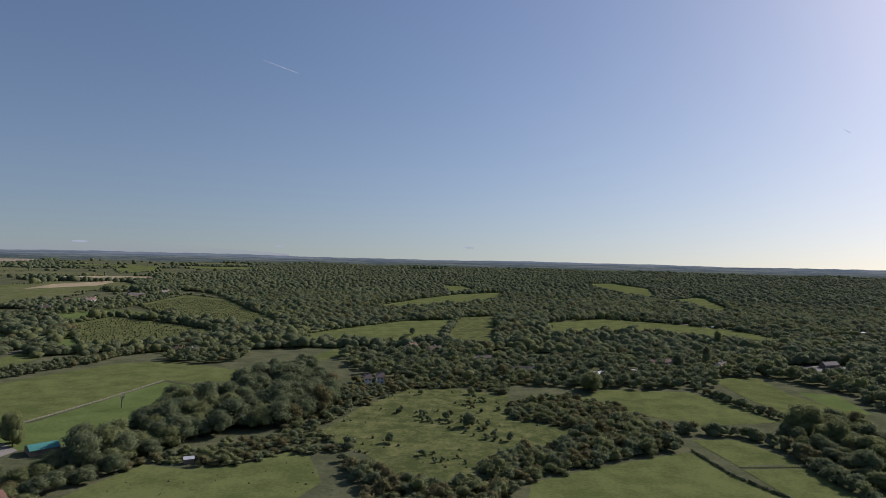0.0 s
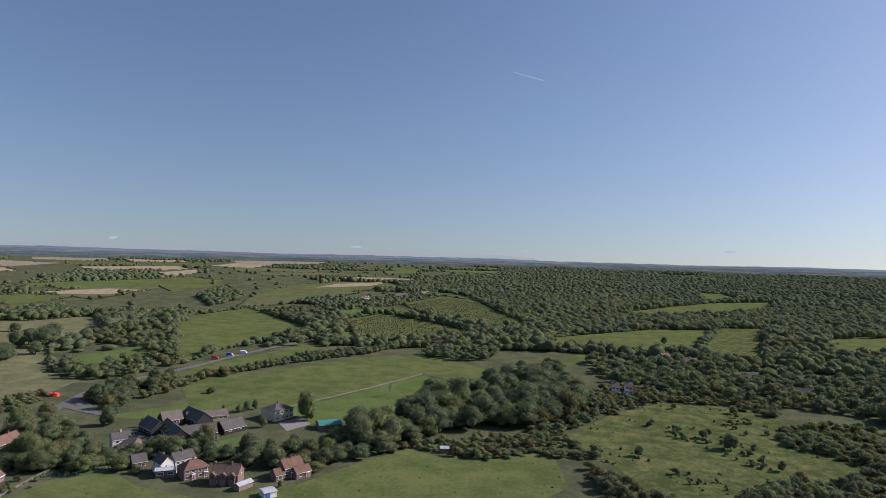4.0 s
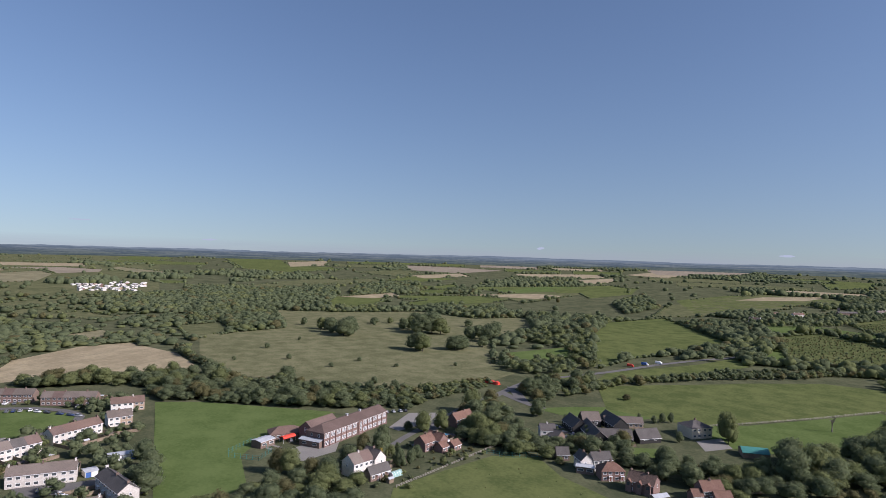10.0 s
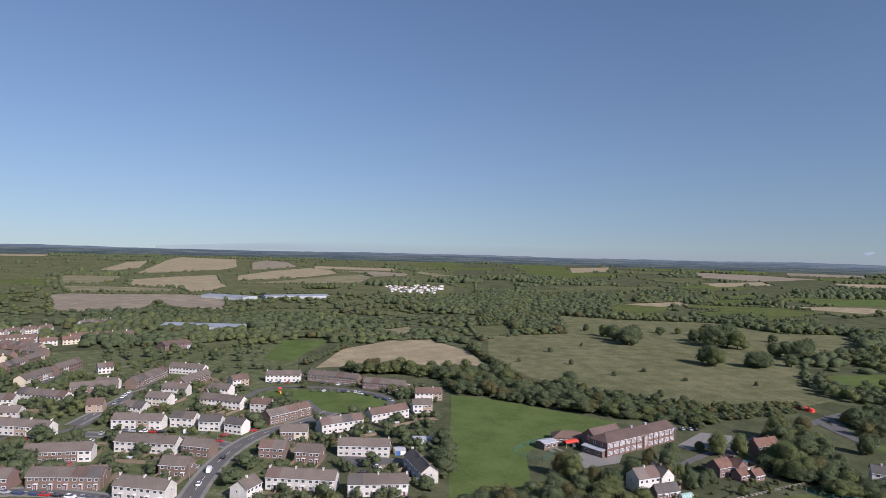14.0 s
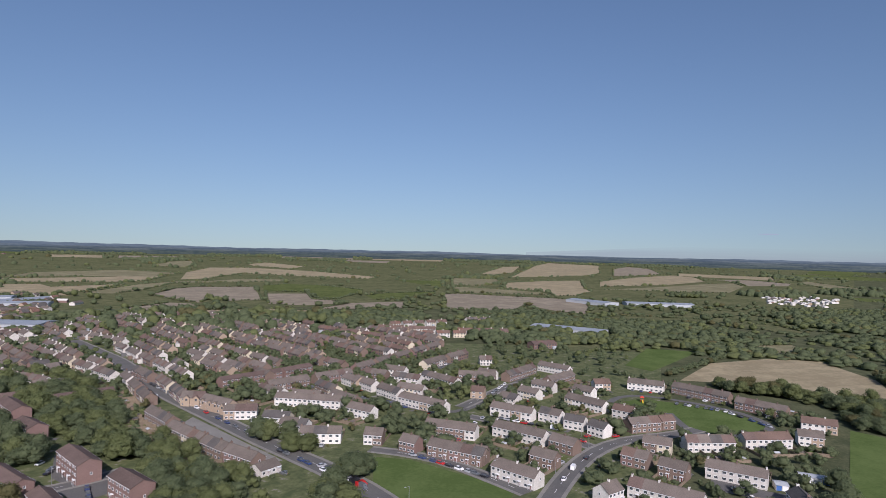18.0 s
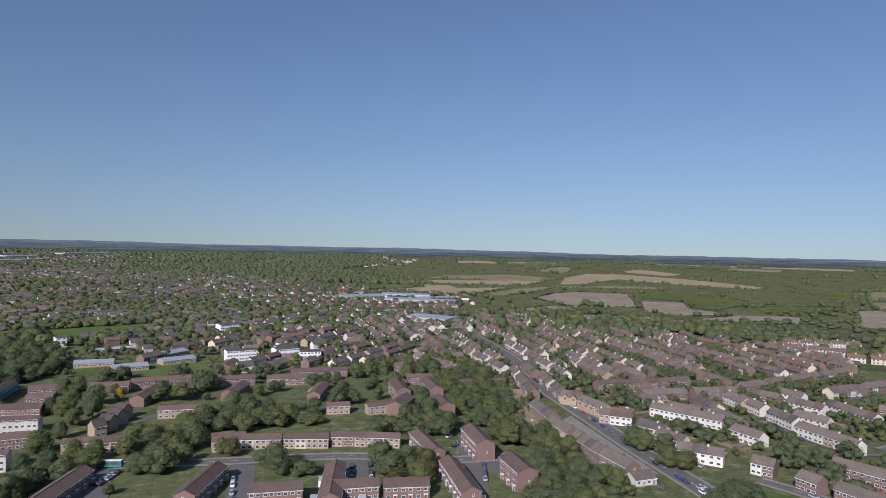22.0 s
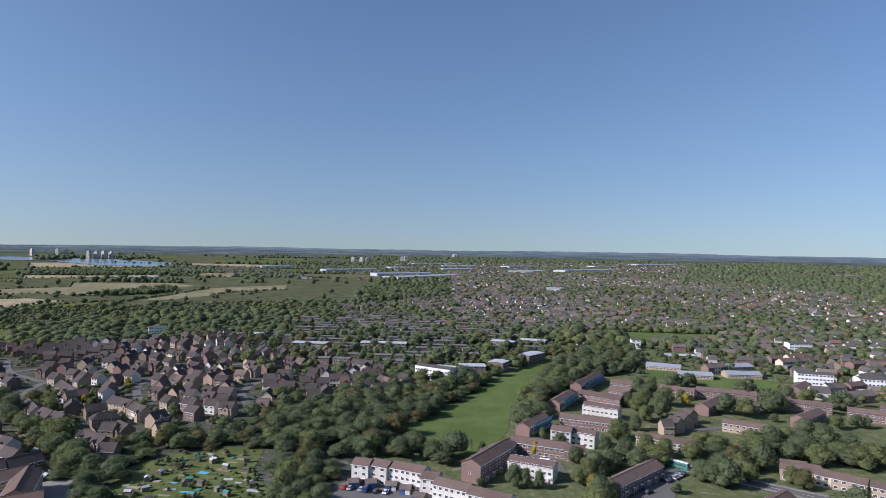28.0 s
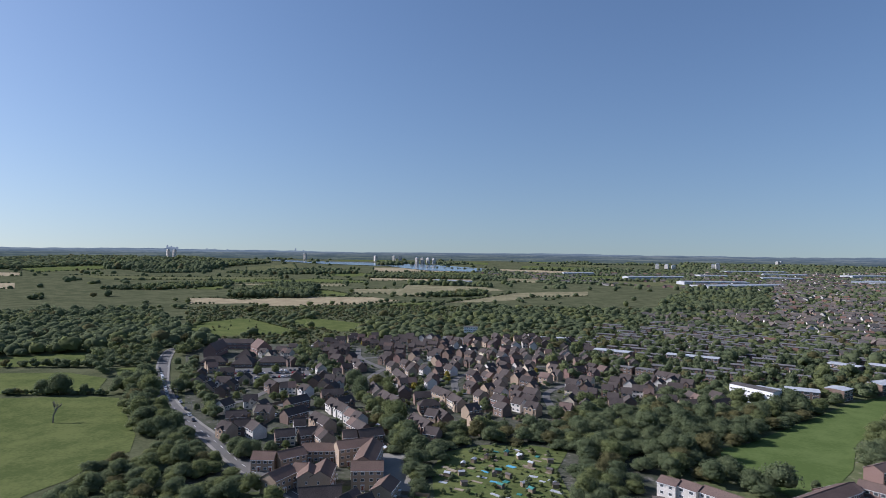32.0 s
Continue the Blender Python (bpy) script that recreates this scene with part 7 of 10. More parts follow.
TOWN.append(([(-318, -746), (-393, -537), (-476, -507), (-604, -402), (-525.4, -277.2), (-386.7, -276.8), (-328.5, -348.8), (-323.6, -427.3), (-316, -570)], 0.4))
TOWN.append(([(485, -852), (264, -1665), (101, -727), (203, -581), (300, -574)], 0.52))
wood([(292, -446), (385, -540), (440, -690), (405, -800), (260, -830), (140, -720), (112, -570), (150, -500), (215, -450)], 8, 5, 9.5, keep=0.5, name="garden_trees", words="garden trees between flat-roofed terraces", tier="mid")
TOWN.append(([(419.4, -153.4), (490.5, -192.4), (539, -311), (551, -372), (417, -567), (265.1, -478.5), (224.3, -368.4), (222.7, -282.5), (267.1, -210.7)], 0.2))
TOWN.append(([(-71.8, -511.6), (-347, -586), (-310.2, -432.9), (-251.3, -423.0), (-65.6, -466.2)], 0.4))
wood([(448.1, -117.9), (516.8, -158.9), (429.8, -140.6), (368.0, -125.2), (298.4, -112.2), (321.1, -98.7), (397.2, -109.8)], 8, 5, 11)
TOWN.append(([(-979, -460), (-907, -58), (-675, 89), (-545.0, -101.7), (-528.7, -247.0)], 0.5))
wood([(-263, -683), (-371, -507), (-584, -388), (-487.8, -229.5), (-363.8, -186.9), (-266.4, -312.4), (-169.2, -437.7)], 7, 3, 7.5, keep=0.5, name="garden_trees", words="garden trees between the rows of houses", tier="mid")
wood([(247, -700), (115, -761), (-89, -635), (-347, -586), (-251.3, -423.0), (-2.0, -480.9), (170.5, -484.0)], 8, 4, 9, keep=0.45, name="garden_trees", words="garden trees between blocks and houses", tier="mid")
wood([(406, -520), (320, -612), (137, -708), (83.9, -536.0), (132.3, -459.8), (228.3, -371.7), (294.0, -383.7)], 6.5, 5, 12, keep=0.5, name="garden_trees", words="garden trees between blocks and houses", tier="mid")
tree(-195.8, 238.0, 8.8)
tree(-202.4, 295.6, 16.2, "leaf_b", 0.6)
tree(-288.8, 238.5, 10.1, "leaf", 0.9)
tree(-183.6, 239.9, 7.3, "leaf", 1.1)
tree(-238.8, 196.5, 3.7, "leaf", 1.3)
tree(-217.6, 193.8, 3.5, "leaf_b", 1.2)
tree(-240.8, 234.1, 5.6, "leaf_b", 0.9)
tree(-227.8, 216.4, 5.7)
tree(-215.4, 273.8, 5.8, "leaf", 0.8)
tree(-180.8, 221.4, 2.2, "leaf_c", 1.3)
tree(-154.5, 208.1, 2.7, "leaf_c", 0.8)
tree(-173.3, 230.8, 3.0, "leaf", 1.2)
tree(-222.9, 235.2, 4.9, "leaf_b", 1)
tree(-209.7, 230.4, 4.2, "leaf_b", 1.1)
tree(-251.7, 284.2, 5.7, "leaf", 0.5)
tree(-245.9, 297.0, 5.8, "leaf", 0.8)
tree(-244.2, 302.3, 5.9, "leaf", 0.7)
tree(-247.6, 291.8, 4.6, "leaf", 0.8)
tree(-271.0, 244.8, 4.9, "leaf", 0.6)
tree(-177.6, 250.1, 7.4, "leaf", 1.1)
tree(-166.7, 257.0, 5.5)
tree(-160.5, 259.2, 5.5)
tree(-268.8, 128.1, 12.8, "leaf", 0.65)
tree(-278.2, 122.1, 7.0, "leaf_c", 1)
tree(-264.9, 118.7, 6.4, "leaf", 0.8)
tree(-260.8, 107.5, 8.0, "leaf", 1.1)
tree(-250.3, 94.5, 7.2, "leaf_b", 1)
tree(-257.0, 121.8, 5.9, "yellow", 0.4)
tree(-260.6, 126.2, 4.4, "leaf_b", 0.4)
tree(-244.9, 126.2, 6.2, "leaf", 0.7)
tree(-246.0, 131.2, 6.3, "leaf", 0.7)
tree(-251.1, 137.3, 6.9, "leaf", 0.8)
tree(-264.6, 134.0, 5.0, "leaf", 0.6)
tree(-290.2, 161.7, 8.5, "leaf_b", 0.9)
tree(-288.9, 172.3, 10.5, "leaf_b", 0.8)
tree(-265.5, 182.4, 12.0, "leaf_b", 0.9)
tree(-259.1, 173.8, 6.8, "leaf_b", 0.9)
tree(-297.4, 156.6, 4.3, "leaf", 1.2)
tree(-240.3, 144.8, 3.6, "leaf_b", 1.1)
tree(-252.8, 178.1, 7.3, "leaf", 1.2)
tree(-276.0, 176.2, 4.7, "leaf_b", 0.8)
tree(-249.8, 86.6, 8.3, "leaf_c", 1)
tree(23.8, -394.8, 9.1, "leaf", 0.9)
tree(14.7, -398.9, 10.4, "leaf_b", 0.9)
tree(3.3, -380.3, 14.8, "leaf", 0.8)
tree(18.9, -436.7, 11.5, "leaf", 0.8)
tree(11.6, -443.5, 10.8, "leaf_b", 0.9)
tree(-10.0, -412.7, 7.9, "yellow", 0.8)
tree(-48.2, -441.6, 7.5, "leaf_c", 0.8)
tree(16.2, -344.9, 8.5, "leaf", 0.9)
tree(12.3, -369.0, 8.4, "leaf_b", 0.9)
tree(-11.6, -457.5, 6.6, "leaf_b", 0.9)
tree(46.4, -402.0, 7.4, "leaf_b", 0.8)
tree(42.1, -342.2, 5.8, "leaf", 0.9)
tree(38.4, -280.5, 7.6)
tree(30.8, -264.3, 8.4, "leaf_b", 1)
tree(26.6, -274.1, 7.3, "yellow", 0.8)
tree(34.0, -255.4, 6.9, "leaf_b", 1)
tree(27.8, -253.1, 5.9, "yellow", 0.9)
tree(9.4, -305.4, 10.0, "leaf_b", 1)
tree(1.0, -305.8, 8.9, "leaf_b", 1)
tree(-13.5, -280.4, 8.9)
tree(-17.4, -277.0, 9.6)
tree(-24.0, -279.8, 8.7)
tree(-32.5, -285.9, 7.9, "leaf_b", 1)
tree(-32.4, -337.0, 3.1, "yellow", 1)
tree(-48.5, -292.6, 7.1, "leaf_b", 0.9)
tree(-52.1, -286.7, 8.2, "leaf_c", 1.1)
tree(-3.4, -261.5, 4.2, "leaf", 1.2)
tree(18.3, -295.2, 9.7)
tree(27.4, -300.9, 8.0)
tree(24.2, -327.4, 7.6)
tree(57.6, -243.0, 9.4, "leaf", 0.8)
tree(53.0, -243.7, 8.1, "leaf", 0.7)
tree(47.6, -244.8, 7.6, "leaf", 0.6)
tree(59.5, -312.0, 5.4, "leaf_b", 0.8)
tree(57.6, -284.7, 6.4, "yellow", 0.8)
tree(49.2, -301.8, 6.7)
tree(70.2, -237.7, 3.8)
tree(82.2, -280.7, 4.5)
hedge([(119.3, -230.7), (104.2, -231.6), (87.1, -226.0)], 2.2)
wood([(-454, 759), (-457, 863), (-351, 801), (-243, 721), (-285, 651), (-336, 590)], 4.2, 0.7, 2.0, mix=(0.15, 0.35, 0.5), keep=0.55, name="scrub_bushes", words="low scrub bushes dotted over rough grass", tier="speck", fields=False)
wood([(-503, 1039), (-504, 1222), (-415, 1177), (-241, 877), (-256, 801), (-355, 865)], 4.2, 0.7, 2.0, mix=(0.15, 0.35, 0.5), keep=0.55, name="scrub_bushes", words="low scrub bushes dotted over rough grass", tier="speck", fields=False)
wood([(673, -231), (771, -331), (750, -382), (676, -382), (661, -284)], 7, 1.5, 3.5, keep=0.05, name="scrub_bushes", words="low scrub bushes dotted over rough grass", tier="bush", fields=False)
wood([(-139.0, 227.7), (-117.1, 271.7), (-61.3, 287.2), (-36.0, 257.0), (-26.4, 219.7)], 4, 0.2, 0.75, mix=(0.3, 0.5, 0.2), keep=0.16, name="tussocks", words="tall grass tussocks in a pasture", tier="speck", fields=False)
wood([(-218.4, 120.8), (-236.1, 169.5), (-202.5, 181.2), (-163.2, 182.1), (-139.1, 225.8), (-129.3, 256.3), (-95.4, 264.1), (-79.5, 221.0), (-189.0, 104.9)], 4, 0.2, 0.75, mix=(0.3, 0.5, 0.2), keep=0.16, name="tussocks", words="tall grass tussocks in a pasture", tier="speck", fields=False)
wood([(-704, 124), (-734, 222), (-824, 448), (-738, 584), (-446.3, 317.5), (-376.9, 240.3), (-465.3, 125.0)], 4, 0.2, 0.75, mix=(0.3, 0.5, 0.2), keep=0.16, name="tussocks", words="tall grass tussocks in dry parkland", tier="speck", fields=False)
wood([(-1417, 200), (-1495, 268), (-1371, 361), (-1424, 550), (-1099, 415), (-1107, 268), (-1105, 156)], 9, 6, 10)
wood([(-1000, 142), (-977, 223), (-978, 273), (-756, 229), (-719, 170), (-756, 137), (-853, 121)], 9, 6, 10)
wood([(-1306, 528), (-1524, 658), (-1555, 830), (-1362, 765), (-1222, 640), (-1228, 508)], 9, 6, 10)
wood([(-1384, 817), (-1324, 878), (-1187, 803), (-1217, 733)], 9, 6, 10)
wood([(-1141, 5), (-1272, 96), (-1435, 277), (-923, 190), (-952, 124), (-1016, 41)], 9, 6, 10, tier="far")
wood([(-908, 941), (-1037, 1177), (-817, 971), (-748, 805)], 9, 6, 10)
wood([(-715, 923), (-744, 1094), (-614, 1030), (-619, 946)], 9, 6, 10)
wood([(-869, 1486), (-697, 1756), (-544, 1434), (-656, 1367)], 9, 6, 10)
TOWN.append(([(1645, -1712), (-78, -3635), (-44, -2050), (689, -1611), (1229, -1279)], 0.52))
wood([(-71.5, 332.6), (-49.9, 399.0), (-23.8, 448.4), (50.1, 453.0), (75.6, 356.9), (66.8, 314.2), (22.0, 285.5), (-18.1, 268.1), (-41.9, 296.9)], 3.4, 0.4, 1.6, mix=(0.2, 0.5, 0.3), keep=0.3, clumped=True, name="scrub_bushes", words="low scrub bushes dotted over rough grass", tier="speck", fields=False)
wood([(-55.4, 345.2), (-23.0, 435.3), (48.1, 434.2), (71.2, 350.7), (19.9, 293.3), (-19.0, 278.7)], 9, 3, 6, mix=(0.5, 0.25, 0.25), keep=0.05, name="scrub_bushes", words="tall scrub bushes on rough grass", tier="near", fields=False)
wood([(-212.3, -406.9), (-246.0, -435.0), (-237.6, -374.6), (-205.0, -307.1), (-184.3, -254.0), (-173.8, -268.4), (-177.9, -308.3), (-184.0, -335.1)], 7.5, 6, 10.5, mix=(0.55, 0.42, 0.03))
wood([(-173.8, -268.4), (-188.4, -255.5), (-175.5, -215.1), (-163.9, -214.6), (-169.6, -241.2)], 7.5, 6, 10.5, mix=(0.55, 0.42, 0.03))
wood([(-161.4, -212.9), (-176.9, -213.2), (-177.5, -190.2), (-151.3, -156.0), (-136.2, -177.6)], 7.5, 6, 10.5, mix=(0.55, 0.42, 0.03))
wood([(-145.7, -306.8), (-166.6, -323.6), (-164.8, -280.6), (-159.0, -275.0), (-140.5, -281.4)], 7.5, 6, 10.5, mix=(0.55, 0.42, 0.03))
wood([(-110.5, -274.2), (-125.4, -263.3), (-129.3, -238.0), (-114.1, -209.5), (-95.5, -236.2)], 7.5, 6, 10.5, mix=(0.55, 0.42, 0.03))
wood([(-419, -602), (-585, -506), (-597, -308), (-471.8, -248.7), (-334.4, -309.1), (-278.9, -321.8), (-357, -513)], 6, 2.5, 6, keep=0.5, name="garden_trees", words="garden trees between the rows of houses", tier="mid")
wood([(-308.1, -284.6), (-340.4, -243.3), (-316.5, -200.7), (-274.7, -195.7), (-265.0, -227.4), (-281.5, -269.0)], 6, 2, 5, keep=0.6, name="garden_shrubs", words="overgrown gardens of shrubs and small trees", tier="bush")
wood([(-553, -242), (-507.6, -94.5), (-427.7, 33.9), (-240.7, 22.4), (-216.2, 18.4), (-233.4, -100.9)], 7, 2, 5.5, keep=0.3, name="garden_shrubs", words="garden shrubs and small trees between the houses", tier="bush")
wood([(415.9, -157.7), (477.8, -189.7), (530, -306), (545, -368), (406, -552), (271.1, -470.9), (190.1, -410.6), (193.2, -370.3), (205.4, -313.2), (221.2, -280.6), (237.0, -250.7), (272.6, -231.5), (333.1, -234.3), (326.2, -196.6), (319.0, -156.7), (345.8, -142.5)], 6, 2.5, 6, mix=(0.65, 0.28, 0.07), keep=0.3, name="garden_trees", words="garden trees among the closes of small houses", tier="mid")
tree(-724.7, 258.8, 14.6, "leaf_b", 1)
tree(-690.5, 257.5, 17.6, "leaf", 1.1)
tree(-655.4, 260.4, 19.3, "leaf", 1.3)
tree(-666.7, 273.2, 20.4, "leaf", 0.9)
tree(-688.3, 364.1, 16.5, "leaf_b", 1.1)
tree(-648.3, 356.3, 23.3, "leaf", 1.3)
tree(-649.8, 370.8, 25.6, "leaf", 1.2)
tree(-634.6, 373.9, 19.0, "leaf_b", 1.2)
tree(-538.2, 289.1, 16.6, "leaf", 1.4)
tree(-527.9, 291.3, 16.4, "leaf_b", 1.2)
tree(-524.8, 326.2, 13.9, "leaf", 1.4)
tree(-525.5, 336.3, 13.0, "leaf", 1.2)
tree(-581.7, 380.2, 15.2)
tree(-586.9, 395.6, 15.5, "leaf", 1.2)
tree(-560.2, 393.1, 19.3, "leaf", 1.2)
tree(-773.8, 252.9, 9.5)
tree(-759.1, 368.0, 8.4, "leaf_b", 1.2)
tree(-744.4, 337.0, 6.1, "leaf", 1.2)
tree(-695.9, 354.3, 6.6, "leaf", 1.3)
tree(-531.2, 364.3, 11.3, "leaf", 1.2)
tree(-594.5, 425.4, 17.4)
wood([(1104, -476), (1200, -560), (1290, -690), (1190, -720), (1080, -640), (1016, -590)], 8, 9, 14, tier="spot", fields=False)
wood([(1420, -330), (1480, -520), (1440, -640), (1380, -600), (1330, -430)], 9, 6, 11, tier="spot", keep=0.8, fields=False)
wood([(2300, -560), (2650, -700), (2780, -1080), (2350, -1010), (2080, -800)], 13, 12, 20, tier="speck", fields=False)
wood([(1830, -900), (2050, -1050), (1960, -1260), (1700, -1180)], 12, 7, 12, tier="speck", keep=0.8, fields=False)
wood([(1500, -1060), (1600, -1230), (1420, -1420), (1240, -1400), (1330, -1200)], 11, 6, 11, tier="spot", keep=0.8, fields=False)
wood([(2871, -277), (3355, -620), (3452, -1162), (2575, -1309), (2289, -935), (2537, -558), (2298, -222)], 20, 9, 14, tier="deep")
wood([(357.0, -237.9), (379.8, -272.2), (335.8, -259.0), (297.4, -233.8), (278.5, -209.3), (311.7, -219.7)], 6.5, 6, 10.5, mix=(0.6, 0.35, 0.05))
wood([(242.6, -182.6), (282.0, -213.9), (262.0, -217.6), (237.8, -212.4), (221.7, -191.1), (231.2, -182.1)], 6.5, 6, 10.5, mix=(0.6, 0.35, 0.05))
wood([(461.7, -280.1), (417.8, -273.1), (390.7, -255.5), (402.7, -249.1)], 6.5, 6, 10.5, mix=(0.6, 0.35, 0.05))
wood([(418.2, -144.3), (485.8, -173.8), (548.7, -190.6), (515.0, -174.3), (446.0, -149.4)], 6.5, 6, 10.5, mix=(0.6, 0.35, 0.05))
wood([(479.2, -262.1), (555, -315), (475.1, -285.5), (438.8, -251.8)], 6.5, 6, 10.5, mix=(0.6, 0.35, 0.05))
wood([(547.8, -191.6), (638, -228), (632, -243), (561, -216)], 6.5, 6, 10.5, mix=(0.6, 0.35, 0.05))
wood([(403.9, -191.3), (426.4, -214.1), (393.5, -201.6), (376.4, -185.6)], 6.5, 6, 10.5, mix=(0.6, 0.35, 0.05))
tree(323.8, -270.9, 5.3, "yellow", 0.9)
tree(337.6, -314.6, 5.4, "yellow", 1)
tree(505.5, -357.1, 5.5, "yellow", 1)
tree(357.0, -184.8, 5.1, "leaf_b", 1)
tree(339.6, -243.6, 4.1, "yellow", 1.2)
tree(273.2, -121.9, 8.0, "leaf", 1.15)
tree(265.8, -123.2, 8.5, "leaf", 1.15)
tree(263.9, -126.9, 8.0, "leaf", 1.15)
tree(262.4, -134.7, 6.5, "leaf", 1.15)
tree(266.8, -144.6, 4.0, "leaf_b", 1.15)
tree(357.7, -156.8, 5.0, "leaf", 1.15)
tree(373.3, -167.3, 5.0, "leaf_b", 1.15)
tree(436.0, -211.8, 7.0, "leaf_b", 1.15)
tree(435.9, -182.3, 6.0, "leaf_b", 1.15)
tree(430.2, -195.5, 5.0, "leaf_b", 1.15)
tree(433.9, -225.0, 6.0, "leaf_b", 1.15)
tree(414.8, -146.0, 9.0, "leaf", 1.15)
tree(416.8, -152.7, 7.0, "leaf", 1.15)
tree(434.7, -157.3, 8.0, "leaf_b", 1.15)
tree(362.8, -139.0, 4.0, "leaf", 1.15)
tree(266.6, -110.4, 6.0, "leaf_b", 1.15)
tree(356.5, -243.4, 12.0, "leaf", 1.15)
tree(333.1, -234.0, 12.0, "leaf", 1.15)
tree(321.4, -195.5, 6.0, "leaf", 1.15)
tree(315.4, -154.7, 4.0, "leaf", 1.15)
tree(292.2, -125.5, 5.0, "leaf", 1.15)
tree(268.2, -158.9, 5.0, "leaf", 1.15)
tree(357.2, -191.0, 5.0, "leaf_b", 1.15)
wood([(-347.9, 190.7), (-384.3, 213.8), (-385.6, 239.8), (-384.8, 270.7), (-373.0, 262.5), (-358.2, 233.4)], 4.4, 2.2, 5.2, mix=(0.45, 0.35, 0.2), keep=0.85, fields=False, tier="bush", name="hedge_belt", words="thick belt of hawthorn scrub along the park")
wood([(-355.1, 194.6), (-381.9, 209.7), (-391.2, 167.3), (-423.5, 126.2), (-392.1, 116.5), (-357.1, 153.0)], 4.4, 2.2, 5.2, mix=(0.45, 0.35, 0.2), keep=0.8, fields=False, tier="bush", name="hedge_belt", words="thick belt of hawthorn scrub along the park")
wood([(-225.9, 112.9), (-257.4, 139.6), (-254.9, 164.5), (-250.7, 195.6), (-235.8, 184.2), (-239.8, 164.5), (-231.4, 138.5), (-218.7, 113.2)], 4.0, 0.9, 3.0, mix=(0.5, 0.3, 0.2), keep=0.42, fields=False, tier="bush", name="garden_shrubs", words="shrubs and small trees round the old cottages")
tree(-264.7, 125.1, 11.0, "leaf", 0.9)
tree(-268.2, 117.4, 8.0, "leaf_c", 0.9)
tree(-270.0, 183.4, 12.0, "leaf_b", 0.9)
tree(-288.6, 161.3, 11.0, "leaf_b", 0.9)
tree(-244.2, 92.1, 9.0, "leaf", 0.9)
tree(-267.3, 208.3, 8.0, "leaf", 0.9)
tree(-262.5, 129.7, 5.0, "leaf_b", 0.9)
tree(-250.8, 134.3, 6.0, "leaf", 0.9)
tree(-250.7, 188.8, 4.0, "leaf_c", 0.9)
tree(-244.8, 237.3, 6.0, "leaf_b", 0.9)
tree(-228.4, -218.3, 10.8, "leaf", 1.3)
tree(-229.8, -213.0, 10.4, "leaf_b", 1.1)
tree(-223.2, -193.2, 9.5, "leaf_b", 1.2)
tree(-224.4, -186.8, 8.3, "leaf_b", 1.2)
tree(-209.6, -149.1, 11.2, "leaf", 1.3)
tree(-215.4, -146.6, 9.5, "leaf", 1.2)
tree(-207.8, -153.1, 7.4, "leaf_b", 1.1)
wood([(-338.1, -246.3), (-354.6, -225.2), (-464.0, -218.2), (-452.8, -160.9), (-320.6, -116.4), (-317.2, -148.3), (-300.3, -190.3)], 6, 2, 6, mix=(0.6, 0.3, 0.1), keep=0.35, name="garden_shrubs", words="garden shrubs and small trees between the houses", tier="bush")
wood([(-267.9, -335.9), (-270.6, -307.0), (-245.5, -226.0), (-227.5, -181.0), (-215.2, -197.8), (-219.5, -236.0), (-239.9, -290.5)], 6, 2, 5, mix=(0.6, 0.3, 0.1), keep=0.3, name="garden_shrubs", words="garden shrubs and small trees between the houses", tier="bush")
wood([(-220.9, -315.4), (-240.9, -317.2), (-221.1, -258.7), (-192.3, -182.7), (-169.1, -154.6), (-162.7, -163.8), (-177.7, -198.6), (-189.1, -250.2)], 6, 2, 6, mix=(0.55, 0.35, 0.1), keep=0.45, name="garden_shrubs", words="back garden shrubs and small trees behind a terrace", tier="bush")
wood([(-215.5, -302.6), (-226.5, -297.9), (-208.2, -243.5), (-184.1, -181.0), (-165.6, -168.2), (-177.7, -198.6), (-189.9, -249.2)], 9, 6, 10, mix=(0.5, 0.45, 0.05), keep=0.4)
wood([(-607, 911), (-655, 1039), (-610, 1151), (-620, 1410), (-554, 1321), (-502, 999), (-536, 890)], 8, 5, 9, keep=0.55, fields=False)
wood([(120.9, 508.9), (170.9, 535.5), (212.9, 530.6), (248.9, 525.1), (215.3, 471.9), (170.5, 466.8), (121.2, 473.3)], 8, 5, 9, mix=(0.5, 0.45, 0.05), keep=0.6)
tree(111.6, 460.0, 11.7, "leaf", 1.3)
tree(306.6, 687.6, 21.9, "leaf_b", 0.5)
tree(212.3, 554.5, 15.1, "leaf", 0.8)
tree(281.3, 536.8, 12.2, "leaf_b", 1.3)
tree(208.6, 351.3, 16.5, "leaf_b", 1.1)
tree(211.3, 330.5, 14.3, "leaf_b", 1.1)
tree(222.7, 364.1, 8.2)
tree(192.0, 344.4, 7.8, "leaf", 1.2)
wood([(-403, -749), (-542, -775), (-666, -659), (-491, -485), (-337, -522)], 7, 2.5, 6.5, keep=0.25, name="garden_trees", words="garden trees between the rows of houses", tier="mid")


